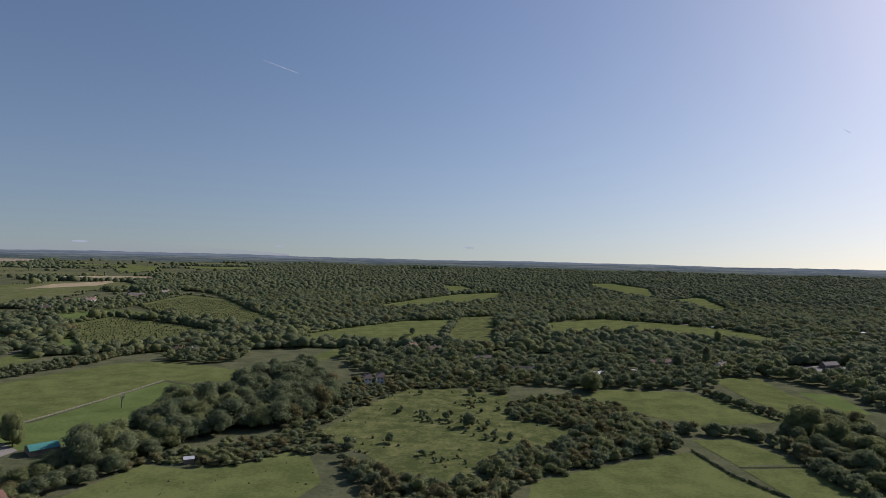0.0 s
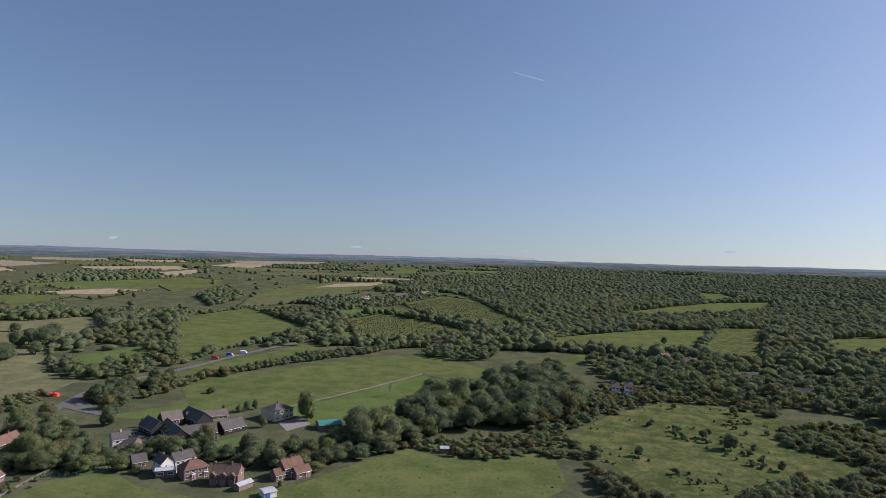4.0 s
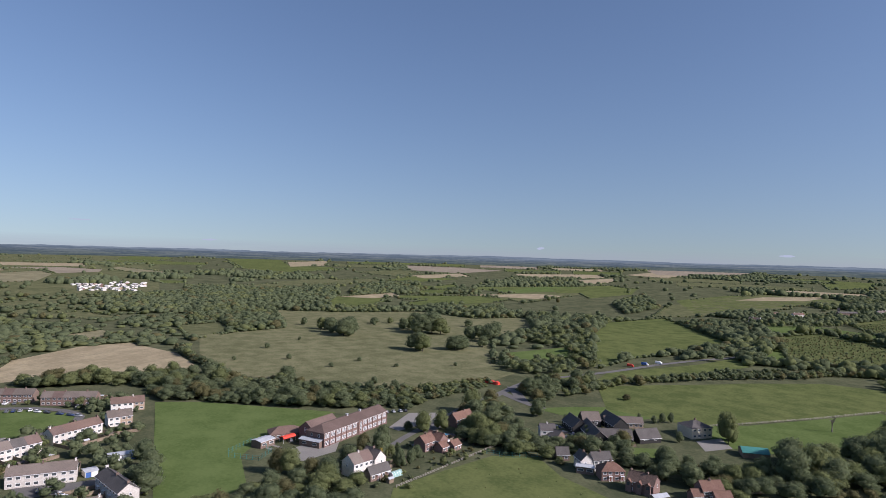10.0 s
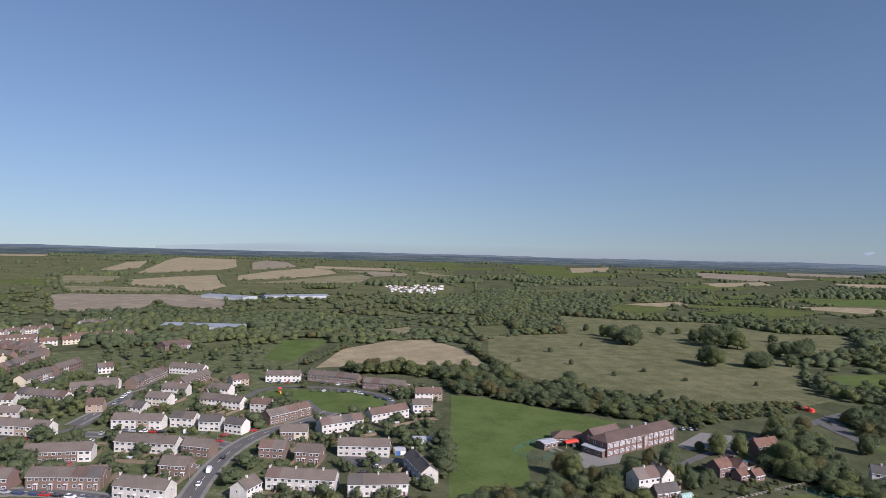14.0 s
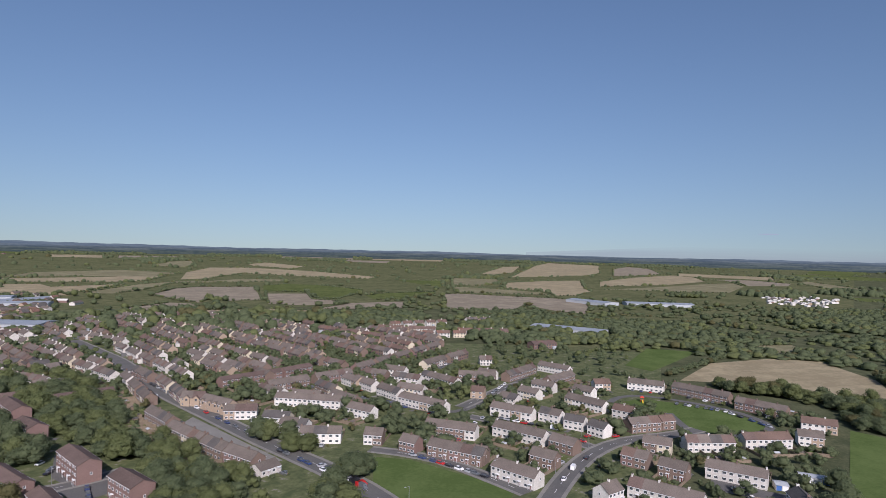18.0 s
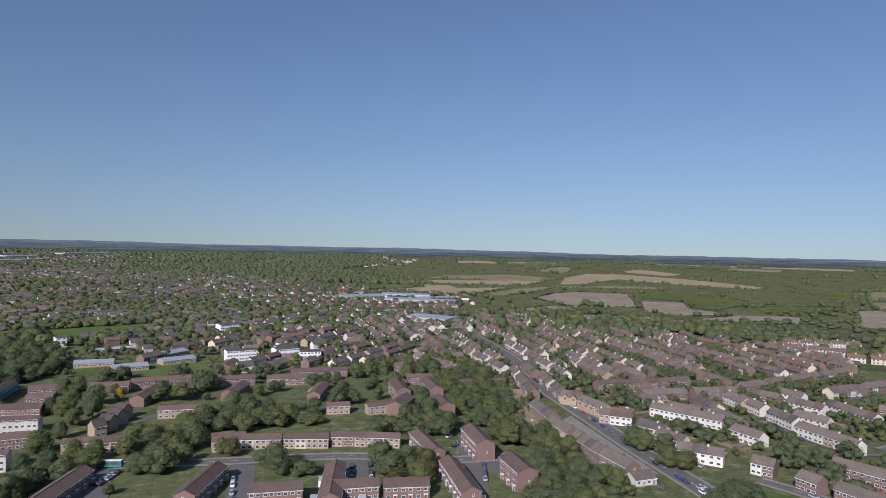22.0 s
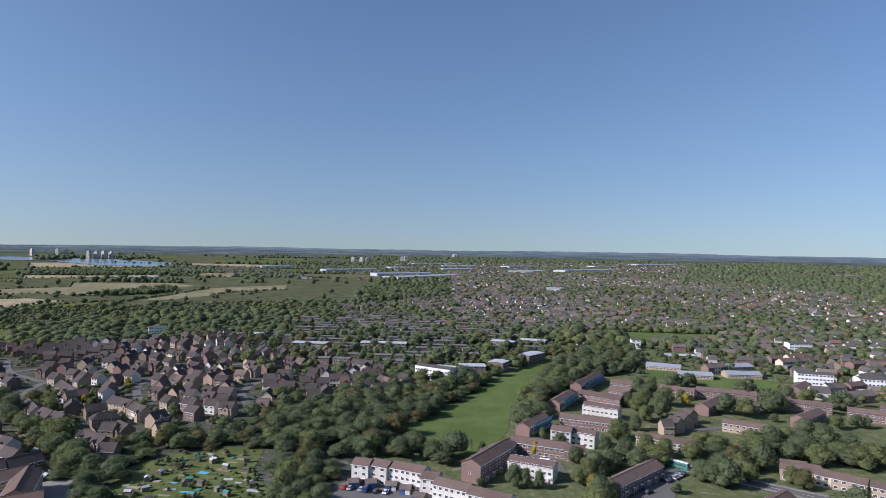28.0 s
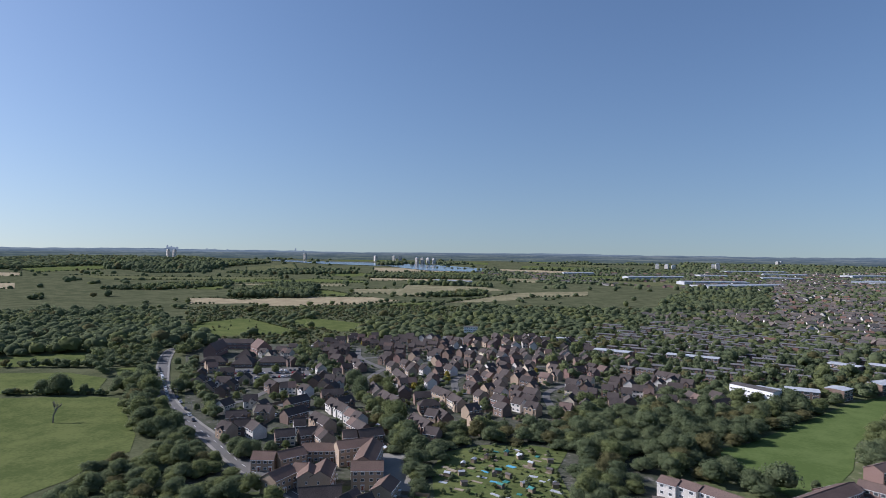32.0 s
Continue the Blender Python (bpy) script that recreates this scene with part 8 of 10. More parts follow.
# ---- hedgerows and woods beyond ----
far_spots = []
for n, poly in enumerate(FIELDS):
    r = np.hypot(poly[:, 0], poly[:, 1]).mean()
    if r < 620 or r > 3500:
        continue
    for (x1, y1), (x2, y2) in zip(poly, np.roll(poly, -1, axis=0)):
        if rng.random() < 0.22:
            continue
        d = math.hypot(x2 - x1, y2 - y1)
        m = max(1, int(d / (3.5 + r / 500)))
        kx, ky = x1 + (x2 - x1) * (np.arange(8) + 0.5) / 8, y1 + (y2 - y1) * (np.arange(8) + 0.5) / 8
        nx, ny = -(y2 - y1) / (d + 1e-6) * (5 + r / 150), (x2 - x1) / (d + 1e-6) * (5 + r / 150)
        clear = np.ones(8, dtype=bool)
        for other, rival in enumerate(FIELDS):
            if other != n and math.hypot(*(rival.mean(0) - poly.mean(0))) < 900:
                clear &= ~(inside(rival, kx + nx, ky + ny) & inside(rival, kx - nx, ky - ny))
        for i in range(m):
            if rng.random() < 0.12:
                continue
            k = (i + rng.random()) / m
            if not clear[int(k * 8) % 8]:
                continue
            hh = rng.uniform(2.0, 4.2) if rng.random() < 0.92 else rng.uniform(5, 9)
            far_spots.append((x1 + (x2 - x1) * k, y1 + (y2 - y1) * k, hh, hh * rng.uniform(1.2, 1.9)))
far_spots = np.array(far_spots)
beyond = np.hypot(far_spots[:, 0], far_spots[:, 1]) > 1400
stand("hedgerows", far_spots[beyond], "speck", (0.78, 0.16, 0.06), "far hedgerows and hedgerow trees between fields")
stand("hedgerows", far_spots[~beyond], "spot", (0.85, 0.1, 0.05), "far hedgerows and hedgerow trees between fields")

for r0, r1, step, tier, h0, h1 in ((640, 900, 8.0, "far", 5, 11.5), (900, 1500, 8.6, "spot", 5, 11), (1500, 2500, 11.0, "speck", 5.5, 11.5), (2500, 3530, 15.0, "speck", 6, 12)):
    gx, gy = np.meshgrid(np.arange(-r1, r1, step), np.arange(-r1, r1, step))
    x, y = gx.ravel() + rng.uniform(-0.45, 0.45, gx.size) * step, gy.ravel() + rng.uniform(-0.45, 0.45, gx.size) * step
    r = np.hypot(x, y)
    az = np.degrees(np.arctan2(-x, y)) % 360
    k = (r >= r0) & (r < r1) & ((az < 272) | (az > 318))
    x, y, az, rr = x[k], y[k], az[k], r[k]
    copse = np.sin(x / 150 + 1.4 * np.sin(y / 230)) + np.sin(y / 180 + 1.2 * np.sin(x / 210 + 2)) + 0.5 * np.sin((x + y) / 70) + 0.4 * np.sin((x - y) / 55)
    roll = np.sin(x / 260 + 0.8) * np.sin(y / 310 + 2.1)
    az = az + 5.0 * roll
    open_land = ((az > 95) & (az < 166) & (rr > 900) & (rr < 3400)) | ((az > 20) & (az < 96) & (rr > 1000)) | ((az > 207) & (az < 272) & (rr > 1020)) | ((az >= 166) & (az <= 196) & (rr > 1700))
    near_park = (az > 40) & (az < 166) & (rr <= 1000)
    keep = np.where(open_land, np.where(copse > 1.2 - 0.3 * (rr > 2600) - 0.7 * ((az > 166) & (az < 214)) + 0.65 * ((az > 78) & (az < 156)) + 0.4 * (az > 222), 0.93, 0.009), np.where(near_park, np.where(copse > 0.1 + 0.65 * (az > 95), 0.85 - 0.5 * (az > 125), 0.12 - 0.05 * (az > 125)), 0.93))
    plain = (az > 156) & (az < 207) & (rr > 1500)
    keep = np.where(plain, np.where(copse > -0.35, 0.92, 0.3), keep)
    scrubland = (az > 208) & (az < 248) & (rr < 1060)
    keep = np.where(scrubland, np.where((copse > 0.9) | (az < 226), 0.6, 0.05), keep)
    meadows = (az > 78) & (az < 124) & (rr > 640) & (rr < 1300)
    keep = np.where(meadows, np.where(copse > 0.8, 0.75, 0.13), keep)
    low = scrubland | meadows
    for poly, dens in TOWN:
        low |= inside(np.array(poly), x, y)
        keep[inside(np.array(poly), x, y)] = min(0.8, dens * 1.35)
    k = rng.random(len(x)) < keep
    x, y, low = x[k], y[k], low[k]
    k = free(x, y)
    x, y, low = x[k], y[k], low[k]
    swell = 1.0 + 0.28 * np.sin(x / 95 + np.sin(y / 140)) * np.sin(y / 115 + 0.6)
    h = rng.uniform(h0, h1, len(x)) * rng.choice((0.75, 0.9, 1.0, 1.1, 1.25), len(x)) * swell * np.where(low, 0.68, 1.0)
    stand("distant_woods", np.stack([x, y, h, np.maximum(h * rng.uniform(0.85, 1.3, len(x)), step * rng.uniform(0.95, 1.7, len(x)))], 1), tier, (0.9, 0.08, 0.02) if tier == "speck" else (0.72, 0.23, 0.05), "distant broadleaf woods and garden trees")

x, y = grid_in(np.array([(345, -551), (556, -890), (804, -675), (987, -359), (611, -222), (490, -411)]), 5.0)
k = free(x, y) & (rng.random(len(x)) < 0.55)
x, y = x[k], y[k]
h = rng.uniform(1.2, 3.0, len(x)) * np.where(rng.random(len(x)) < 0.12, 1.7, 1.0)
stand("scrub_bushes", np.stack([x, y, h, h * rng.uniform(1.2, 1.9, len(x))], 1), "spot", (0.3, 0.42, 0.28), "thickets of scrub bushes beyond the estate")


# ---- the town beyond ----
def far_houses(points, step, turn, height=7.5, length=16.0, pale=False):
    poly = np.array(points)
    a = radians(turn)
    rot = np.array([[math.cos(a), -math.sin(a)], [math.sin(a), math.cos(a)]])
    local = poly @ rot
    lo, hi = local.min(0), local.max(0)
    vs, fs, ix, n = [], [], [], 0
    gu, gw = np.meshgrid(np.arange(lo[0], hi[0], length * 1.2), np.arange(lo[1], hi[1], step))
    spots = np.stack([gu.ravel() + rng.uniform(-4, 4, gu.size), gw.ravel() + rng.uniform(-3, 3, gu.size)], 1) @ rot.T
    good = inside(poly, spots[:, 0], spots[:, 1]) & free(spots[:, 0], spots[:, 1], 3.0) & (rng.random(gu.size) > 0.6)
    for x, y in spots[good]:
        b = a + rng.normal() * 0.12 + (1.57 if rng.random() < 0.25 else 0)
        ln, dp, ev, rd = length * rng.uniform(0.5, 1.1) / 2, 3.8, height * 0.64, height * rng.uniform(0.9, 1.1)
        z = float(ground_z(x, y))
        c, s = math.cos(b), math.sin(b)
        loc = [(q * ln, p, h) for q in (-1, 1) for p, h in ((-dp, -1), (dp, -1), (dp, ev), (0, rd), (-dp, ev))] + [(q * (ln + 0.3), p, h) for q in (-1, 1) for p, h in ((-dp - 0.4, ev - 0.1), (0, rd + 0.2), (dp + 0.4, ev - 0.1))]
        vs += [(x + p * c - q * s, y + p * s + q * c, z + h) for p, q, h in loc]
        for f, m in (((0, 4, 3, 2, 1), 0), ((5, 6, 7, 8, 9), 0), ((0, 5, 9, 4), 0), ((1, 2, 7, 6), 0), ((10, 13, 14, 11), 1), ((11, 14, 15, 12), 1)):
            fs.append(tuple(n + i for i in f))
            ix.append(m)
        wall, roof = int(rng.choice([0, 1, 2], p=[0.9, 0.05, 0.05] if pale else [0.42, 0.43, 0.15])), int(rng.choice([0, 3, 4, 5], p=[0.6, 0.1, 0, 0.3] if pale else [0, 0.42, 0.08, 0.5]))
        for i in range(6):
            ix[-6 + i] = wall if ix[-6 + i] == 0 else roof
        n += 16
    if vs:
        tagged(new("distant_houses", mesh_from("distant_houses", vs, fs, ["render", "red_brick", "tan_brick", "tile", "tile_clay", "slate"], ix)), "far rows of small houses with brown roofs among trees", "houses", kind="stuff")


far_houses([(694, -1954), (-215, -1802), (-609, -1031), (-358, -629), (-71.8, -511.6), (115, -761), (247, -700)], 20, 10, 7.5, 12)
far_houses([(485, -852), (248, -1565), (101, -727), (203, -581), (300, -574)], 20, 30, 7.5, 12)
far_houses([(1314, -2871), (-299, -3417), (-198, -2256), (657, -1439)], 40, 60, 7.5, 24)
far_houses([(139, -742), (104, -759), (6.6, -528.9), (-71.8, -511.6), (-168, -620), (-347, -586), (-301.3, -460.8), (-239.2, -437.2), (-67.0, -476.7), (6.1, -500.2)], 19, 5, 7.5, 13)
far_houses([(198, -2528), (-1500, -2900), (-1100, -2300), (160, -2046)], 60, 10, 6, 18)
far_houses([(1592, -1656), (-75, -3501), (-46, -2112), (711, -1660), (1269, -1320)], 40, 30, 6.5, 18)
far_houses([(-1544, -15), (-1654, 64), (-1568, 145), (-1369, 103), (-1398, 5)], 14, 35, 3.4, 9, True)
far_houses([(-540, -1033), (-570, -939), (-584, -865), (-516, -849), (-491, -940)], 30, 35, 5, 26, True)
far_houses([(1243, -1869), (-1540, -3501), (-987, -2241), (929, -1397)], 50, 20, 6, 18)


# ---- vehicles ----
PAINTS = {"white": (0.75, 0.75, 0.75), "silver": (0.42, 0.43, 0.45), "black": (0.02, 0.02, 0.025), "red": (0.42, 0.02, 0.02), "blue": (0.03, 0.05, 0.13), "grey": (0.14, 0.15, 0.16)}
CAR = {}
for name, c in PAINTS.items():
    M["paint_" + name] = material("paint_" + name, c, tuple(min(1, q * 1.12) for q in c), 0.5, 5.0, 0.3, 0.0, 0.2 if name in ("silver", "grey") else 0.0, spec=0.6)


def loft(profiles, caps=True):
    v, f, k = [], [], len(profiles[0])
    for p in profiles:
        v += p
    for i in range(len(profiles) - 1):
        for j in range(k):
            f.append((i * k + j, i * k + (j + 1) % k, (i + 1) * k + (j + 1) % k, (i + 1) * k + j))
    f += [tuple(range(k))[::-1], tuple(range((len(profiles) - 1) * k, len(profiles) * k))]
    return v, f


def car_meshes(length, roof, van):
    h = length / 2
    low = [[(x, -w, z0), (x, w, z0), (x, w + 0.05, (z0 + z1) / 2), (x, w, z1), (x, -w, z1), (x, -w - 0.05, (z0 + z1) / 2)] for x, w, z0, z1 in ((-h, 0.72, 0.4, 0.75), (-h + 0.2, 0.84, 0.25, 0.95), (-0.5, 0.86, 0.22, 0.95), (0.7, 0.86, 0.22, 0.93), (h - 0.4, 0.8, 0.25, 0.82), (h, 0.66, 0.4, 0.6))]
    if van:
        top = [[(x, -w, 0.9), (x, w, 0.9), (x, w - 0.06, z), (x, -w + 0.06, z)] for x, w, z in ((-h + 0.05, 0.84, roof - 0.05), (-h + 0.2, 0.86, roof), (h - 1.6, 0.86, roof), (h - 0.8, 0.82, 1.05))]
    else:
        top = [[(x, -w, 0.9), (x, w, 0.9), (x, w - 0.16, z), (x, -w + 0.16, z)] for x, w, z in ((-h + 0.25, 0.76, 0.98), (-h + 0.75, 0.8, roof - 0.04), (0.1, 0.8, roof), (0.95, 0.78, 0.97))]
    return loft(low), loft(top)


def cylinder(r, w, n=12):
    v = [(math.cos(2 * math.pi * i / n) * r, s * w / 2, math.sin(2 * math.pi * i / n) * r) for s in (-1, 1) for i in range(n)]
    f = [(i, (i + 1) % n, n + (i + 1) % n, n + i) for i in range(n)] + [tuple(range(n))[::-1], tuple(range(n, 2 * n))]
    return v, f


def wheel_mesh():
    v, f = cylinder(0.32, 0.2)
    n = len(v)
    v += [(math.cos(2 * math.pi * i / 12) * 0.19, s * 0.085, math.sin(2 * math.pi * i / 12) * 0.19) for s in (-1, 1) for i in range(12)]
    f, ix = f[:12], [0] * 12
    for s in (0, 12):
        for i in range(12):
            k = (i + 1) % 12
            f.append((s + i, s + k, n + s + k, n + s + i))
            ix.append(0)
        f.append(tuple(n + s + i for i in range(12)))
        ix.append(1)
    return mesh_from("wheel", v, f, ["rubber", "metal"], ix)


WHEEL = wheel_mesh()


def car(paint, x, y, turn, van=False):
    key = (paint, van)
    length, roof = (5.3, 2.2) if van else (4.3, 1.46)
    if key not in CAR:
        body, cabin = car_meshes(length, roof, van)
        CAR[key] = (mesh_from("body", *body, ["paint_" + paint]), mesh_from("cabin", *cabin, ["glass" if not van else "paint_" + paint]),
                    mesh_from("roof", *(box(-length / 2 + 0.8, 0.1, -0.6, 0.6, roof - 0.03, roof + 0.03) if not van else box(-length / 2 + 0.3, length / 2 - 1.7, -0.76, 0.76, roof - 0.02, roof + 0.03)), ["paint_" + paint]),
                    mesh_from("windscreen", *(box(length / 2 - 1.3, length / 2 - 1.1, -0.7, 0.7, 1.25, 1.65) if van else box(-length / 2 + 0.02, -length / 2 + 0.1, -0.5, 0.5, 0.7, 0.8)), ["glass" if van else "red_paint"]))
    ob = tagged(new("van" if van else "car"), paint + (" panel van on the asphalt" if van else " car parked on the asphalt"), "van" if van else "car", group="vehicles")
    ob.matrix_basis = pose(x, y, float(ground_z(x, y)) + 0.17, 0, 0, turn)
    body, cabin, top, screen = CAR[key]
    part("body", body, ob), part("cabin", cabin, ob), part("roof", top, ob)
    if van or math.hypot(x, y) < 340:
        part("windscreen" if van else "rear_lights", screen, ob)
    for wx in (-length * 0.3, length * 0.31) if math.hypot(x, y) < 340 else ():
        for wy in (-0.78, 0.78):
            part("wheel", WHEEL, ob, at=pose(wx, wy, 0.32))
    if math.hypot(x, y) >= 340:
        part("underside", UNDER, ob)
    return ob


UNDER = mesh_from("underside", *box(-1.5, 1.5, -0.8, 0.8, 0.0, 0.3), ["rubber"])

car("white", -269.4, -73.5, -176, True)
car("red", -310.5, -80.3, 83)
car("black", -286.5, -72.0, -178)
car("black", -279.2, -63.8, 170)
car("white", -254.7, -73.3, -176)
car("white", -324.0, -98.9, 83, True)
car("black", -326.9, -108.5, 83)
car("red", -328.6, -67.7, 142)
car("white", -272.7, -2.8, 38)
car("white", -268.2, -0.4, 38)
car("blue", -280.8, -10.2, -177)
car("black", -281.7, -6.2, -178)
car("black", -265.9, -8.4, 83)
car("grey", -422.4, -49.1, 172)
car("grey", -421.7, -43.7, 172)
car("white", -421.3, -41.4, 172)
car("grey", -420.7, -36.6, 172)
car("grey", -420.0, -31.5, 172)
car("blue", -419.5, -28.3, 172)
car("silver", -419.1, -25.1, 172)
car("white", -418.4, -20.3, 172)
car("white", -413.6, -16.8, 47)
car("black", -409.1, -12.1, 47)
car("blue", -403.2, -5.8, 47)
car("blue", -398.4, -0.7, 47)
car("silver", -394.8, 3.0, 47)
car("silver", -247.3, -142.4, 79)
car("blue", -246.2, -136.8, 79)
car("blue", -245.0, -130.2, 79)
car("red", -244.3, -126.4, 79)
car("black", -243.4, -121.5, 79)
car("white", -242.3, -116.2, 79)
car("silver", -241.4, -110.9, 79)
car("grey", -240.8, -107.9, 79)
car("black", -239.9, -103.0, 79)
car("black", -219.5, -196.8, 74)
car("grey", -218.1, -192.0, 74)
car("blue", -214.9, -180.5, 74)
car("blue", -213.5, -175.6, 74)
car("white", -210.4, -164.5, 74)
car("blue", -208.5, -157.6, 74)
car("black", -206.9, -152.1, 74)
car("black", -204.4, -143.1, 74, True)
car("grey", -203.3, -139.4, 74, True)
car("blue", -256.5, -303.1, 72)
car("white", -252.2, -289.8, 72)
car("red", -248.0, -277.2, 72)
car("blue", -243.2, -262.7, 72)
car("blue", -239.7, -252.1, 72)
car("grey", -236.8, -243.2, 72)
car("grey", -233.0, -231.6, 72)
car("black", 501.7, -162.9, 165)
car("black", 490.7, -159.9, 165)
car("white", 478.4, -156.6, 165)
car("white", 465.0, -153.0, 165, True)
car("silver", 456.4, -150.6, 165)
car("grey", 446.2, -147.9, 165)
car("black", 435.1, -144.9, 165)
car("white", 430.0, -143.5, 165)
car("white", 420.9, -141.0, 165)
car("grey", 410.4, -138.1, 165)
car("silver", 403.2, -136.2, 165)
car("blue", 394.9, -133.9, 165)
car("silver", 429.9, -146.6, 169)
car("black", 417.3, -144.0, 169)
car("blue", 400.8, -140.7, 169)
car("silver", 385.8, -137.7, 169)
car("black", 367.2, -134.0, 169)
car("silver", 352.6, -131.0, 169)
car("black", 340.8, -128.7, 169)
car("black", 0.8, -272.9, -29)
car("black", -0.2, -274.6, -29)
car("silver", -2.1, -277.9, -29)
car("silver", -3.1, -279.7, -29)
car("silver", -4.4, -282.1, -29)
car("black", -5.9, -284.7, -29)
car("black", -95.2, -250.2, 69)
car("blue", -92.6, -243.5, 69)
car("grey", -90.4, -237.8, 69)
car("black", -86.5, -227.9, 69, True)
car("grey", -84.6, -223.1, 69)
car("black", -102.7, -248.4, 70)
car("black", -99.6, -239.7, 70)
car("white", -97.8, -234.7, 70)
car("black", -94.8, -226.4, 70)
car("white", -92.3, -219.4, 70, True)
car("silver", -47.2, -256.1, 78)
car("white", -46.0, -250.4, 78)
car("silver", -44.3, -242.4, 78)
car("grey", -42.9, -236.1, 78)
car("red", 118.9, -215.5, -83)
car("silver", 116.5, -215.8, -83)
car("silver", 111.9, -216.4, -83)
car("blue", 109.8, -216.7, -83, True)
car("black", 105.9, -217.1, -83)
car("white", 102.0, -217.6, -83)
car("white", -413.4, -164.1, 7)
car("white", -404.9, -163.1, 7)
car("white", -399.6, -162.5, 7)
car("grey", -391.7, -161.5, 7)
car("silver", -383.9, -160.5, 7)
car("black", -325.7, -113.4, -97)
car("red", -326.1, -117.3, -97)
car("white", -326.7, -122.2, -97)
car("silver", -327.4, -127.9, -97)
car("grey", -327.9, -132.1, -97)
car("blue", 454.6, -190.5, -125)
car("blue", 452.6, -193.3, -125, True)
car("red", 448.6, -199.1, -125)
car("grey", 445.4, -203.8, -125, True)
car("black", 443.0, -207.2, -125)
car("blue", 440.1, -211.4, -125)
car("white", 436.9, -216.1, -125)
car("grey", 433.4, -221.2, -125)
car("grey", 430.4, -225.5, -125)
car("grey", 426.1, -231.6, -125)
car("red", 423.4, -235.6, -125)
car("white", 421.1, -238.9, -125)
car("blue", 426.3, -194.0, -113, True)
car("silver", 424.3, -198.7, -113)
car("white", 421.8, -204.7, -113)
car("white", 419.0, -211.2, -113)
car("black", 417.0, -216.0, -113)
car("white", 414.6, -221.7, -113)
car("grey", 412.6, -226.5, -113)
car("silver", 410.8, -230.7, -113)
car("red", 408.6, -236.0, -113)
car("silver", -324.5, 98.0, 124)
car("black", -323.1, 100.3, 124)
car("blue", -321.6, 102.7, 124)
car("red", -320.1, 105.0, 124)
car("grey", -318.7, 107.4, 124)
car("white", -317.2, 109.8, 124)
car("black", -315.8, 112.1, 124)
car("red", -160.8, -265.0, 100)
car("black", -149.4, -256.2, 20)
car("grey", -152.4, -259.4, 20)
car("white", -154.0, -270.2, 20)
car("black", 6.6, -257.4, -120)
car("blue", 7.9, -260.6, -120)
car("black", 3.0, -244.2, -60)
car("grey", 10.2, -245.6, -30)
car("white", 52.0, -279.8, 165)
car("blue", -147.7, -227.9, 60)
car("grey", -144.7, -222.7, 60)
car("blue", -142.5, -218.8, 60)
car("silver", -139.4, -213.5, 60)
car("grey", -332.9, 160.8, 172)
car("silver", -332.3, 164.8, 172)
car("silver", -331.7, 169.0, 172)
car("black", -331.2, 172.1, 172)
car("black", -281.3, -372.0, 70)
car("black", -278.1, -363.2, 70)
car("black", -276.2, -357.8, 70)
car("silver", -273.5, -350.3, 70)
car("grey", -271.1, -343.8, 70)
car("grey", -268.8, -337.3, 70)
car("grey", -266.3, -330.5, 70, True)
car("silver", -263.1, -321.5, 70)
car("white", -261.5, -317.1, 70)
car("black", -259.4, -311.5, 70)
car("silver", -214.6, -168.6, 161)
car("black", -213.1, -164.1, 161)
car("silver", -211.7, -160.1, 161)
car("white", -210.4, -156.2, 161)
car("white", -209.3, -153.1, 161)
car("silver", -207.9, -148.9, 161)
car("black", -206.7, -145.4, 161, True)
car("red", -205.3, -141.4, 161, True)
car("blue", -323.5, -231.5, 92)
car("grey", -323.8, -223.3, 92)
car("silver", -324.1, -212.1, 92)
car("blue", -324.3, -205.2, 92)
car("black", -324.6, -193.0, 92)
car("red", -324.9, -184.3, 92)
car("grey", -270.9, -138.3, -177)
car("black", -281.3, -138.7, -177)
car("red", -292.2, -139.3, -177)
car("silver", -300.3, -139.6, -177)
car("white", -310.7, -140.1, -177)
car("silver", -322.9, -140.7, -177)
car("silver", 464.1, -184.7, -23)
car("grey", 462.9, -187.3, -23)
car("silver", 461.8, -189.9, -23)
car("blue", 460.9, -192.0, -23)
car("grey", 459.8, -194.6, -23)
car("silver", 458.6, -197.3, -23)
car("grey", 457.9, -199.0, -23)
car("red", 456.4, -202.3, -23)
car("white", 455.6, -204.3, -23)
car("grey", 454.6, -206.6, -23)
car("grey", 453.1, -210.0, -23)
car("blue", 452.2, -212.2, -23)
car("silver", 436.2, -175.9, -28)
car("silver", 434.8, -178.6, -28)
car("silver", 433.5, -180.9, -28)
car("silver", 431.9, -184.0, -28)
car("blue", 431.0, -185.7, -28)
car("silver", 429.4, -188.7, -28)
car("blue", 428.1, -191.1, -28)
car("silver", 426.4, -194.3, -28)
car("black", 425.2, -196.6, -28)
car("grey", 423.6, -199.5, -28)
car("blue", 421.7, -203.2, -28)
car("black", 420.2, -205.9, -28)
car("black", 437.9, -229.0, -19)
car("white", 437.0, -231.7, -19)
car("white", 435.8, -235.0, -19)
car("black", 434.7, -238.3, -19)
car("grey", 433.8, -241.2, -19)
car("black", 432.5, -244.9, -19, True)
car("grey", 431.5, -247.8, -19)
car("silver", 430.5, -250.7, -19)
car("white", 429.1, -254.9, -19, True)
car("grey", 428.1, -258.0, -19)
car("red", 417.7, -220.2, -30)
car("silver", 415.5, -224.0, -30)
car("white", 413.6, -227.2, -30)
car("red", 411.8, -230.3, -30)
car("silver", 410.4, -232.7, -30)
car("black", 408.3, -236.5, -30)
car("white", 406.7, -239.2, -30)
car("silver", 404.0, -243.8, -30)
car("silver", -306.1, -218.9, 115)
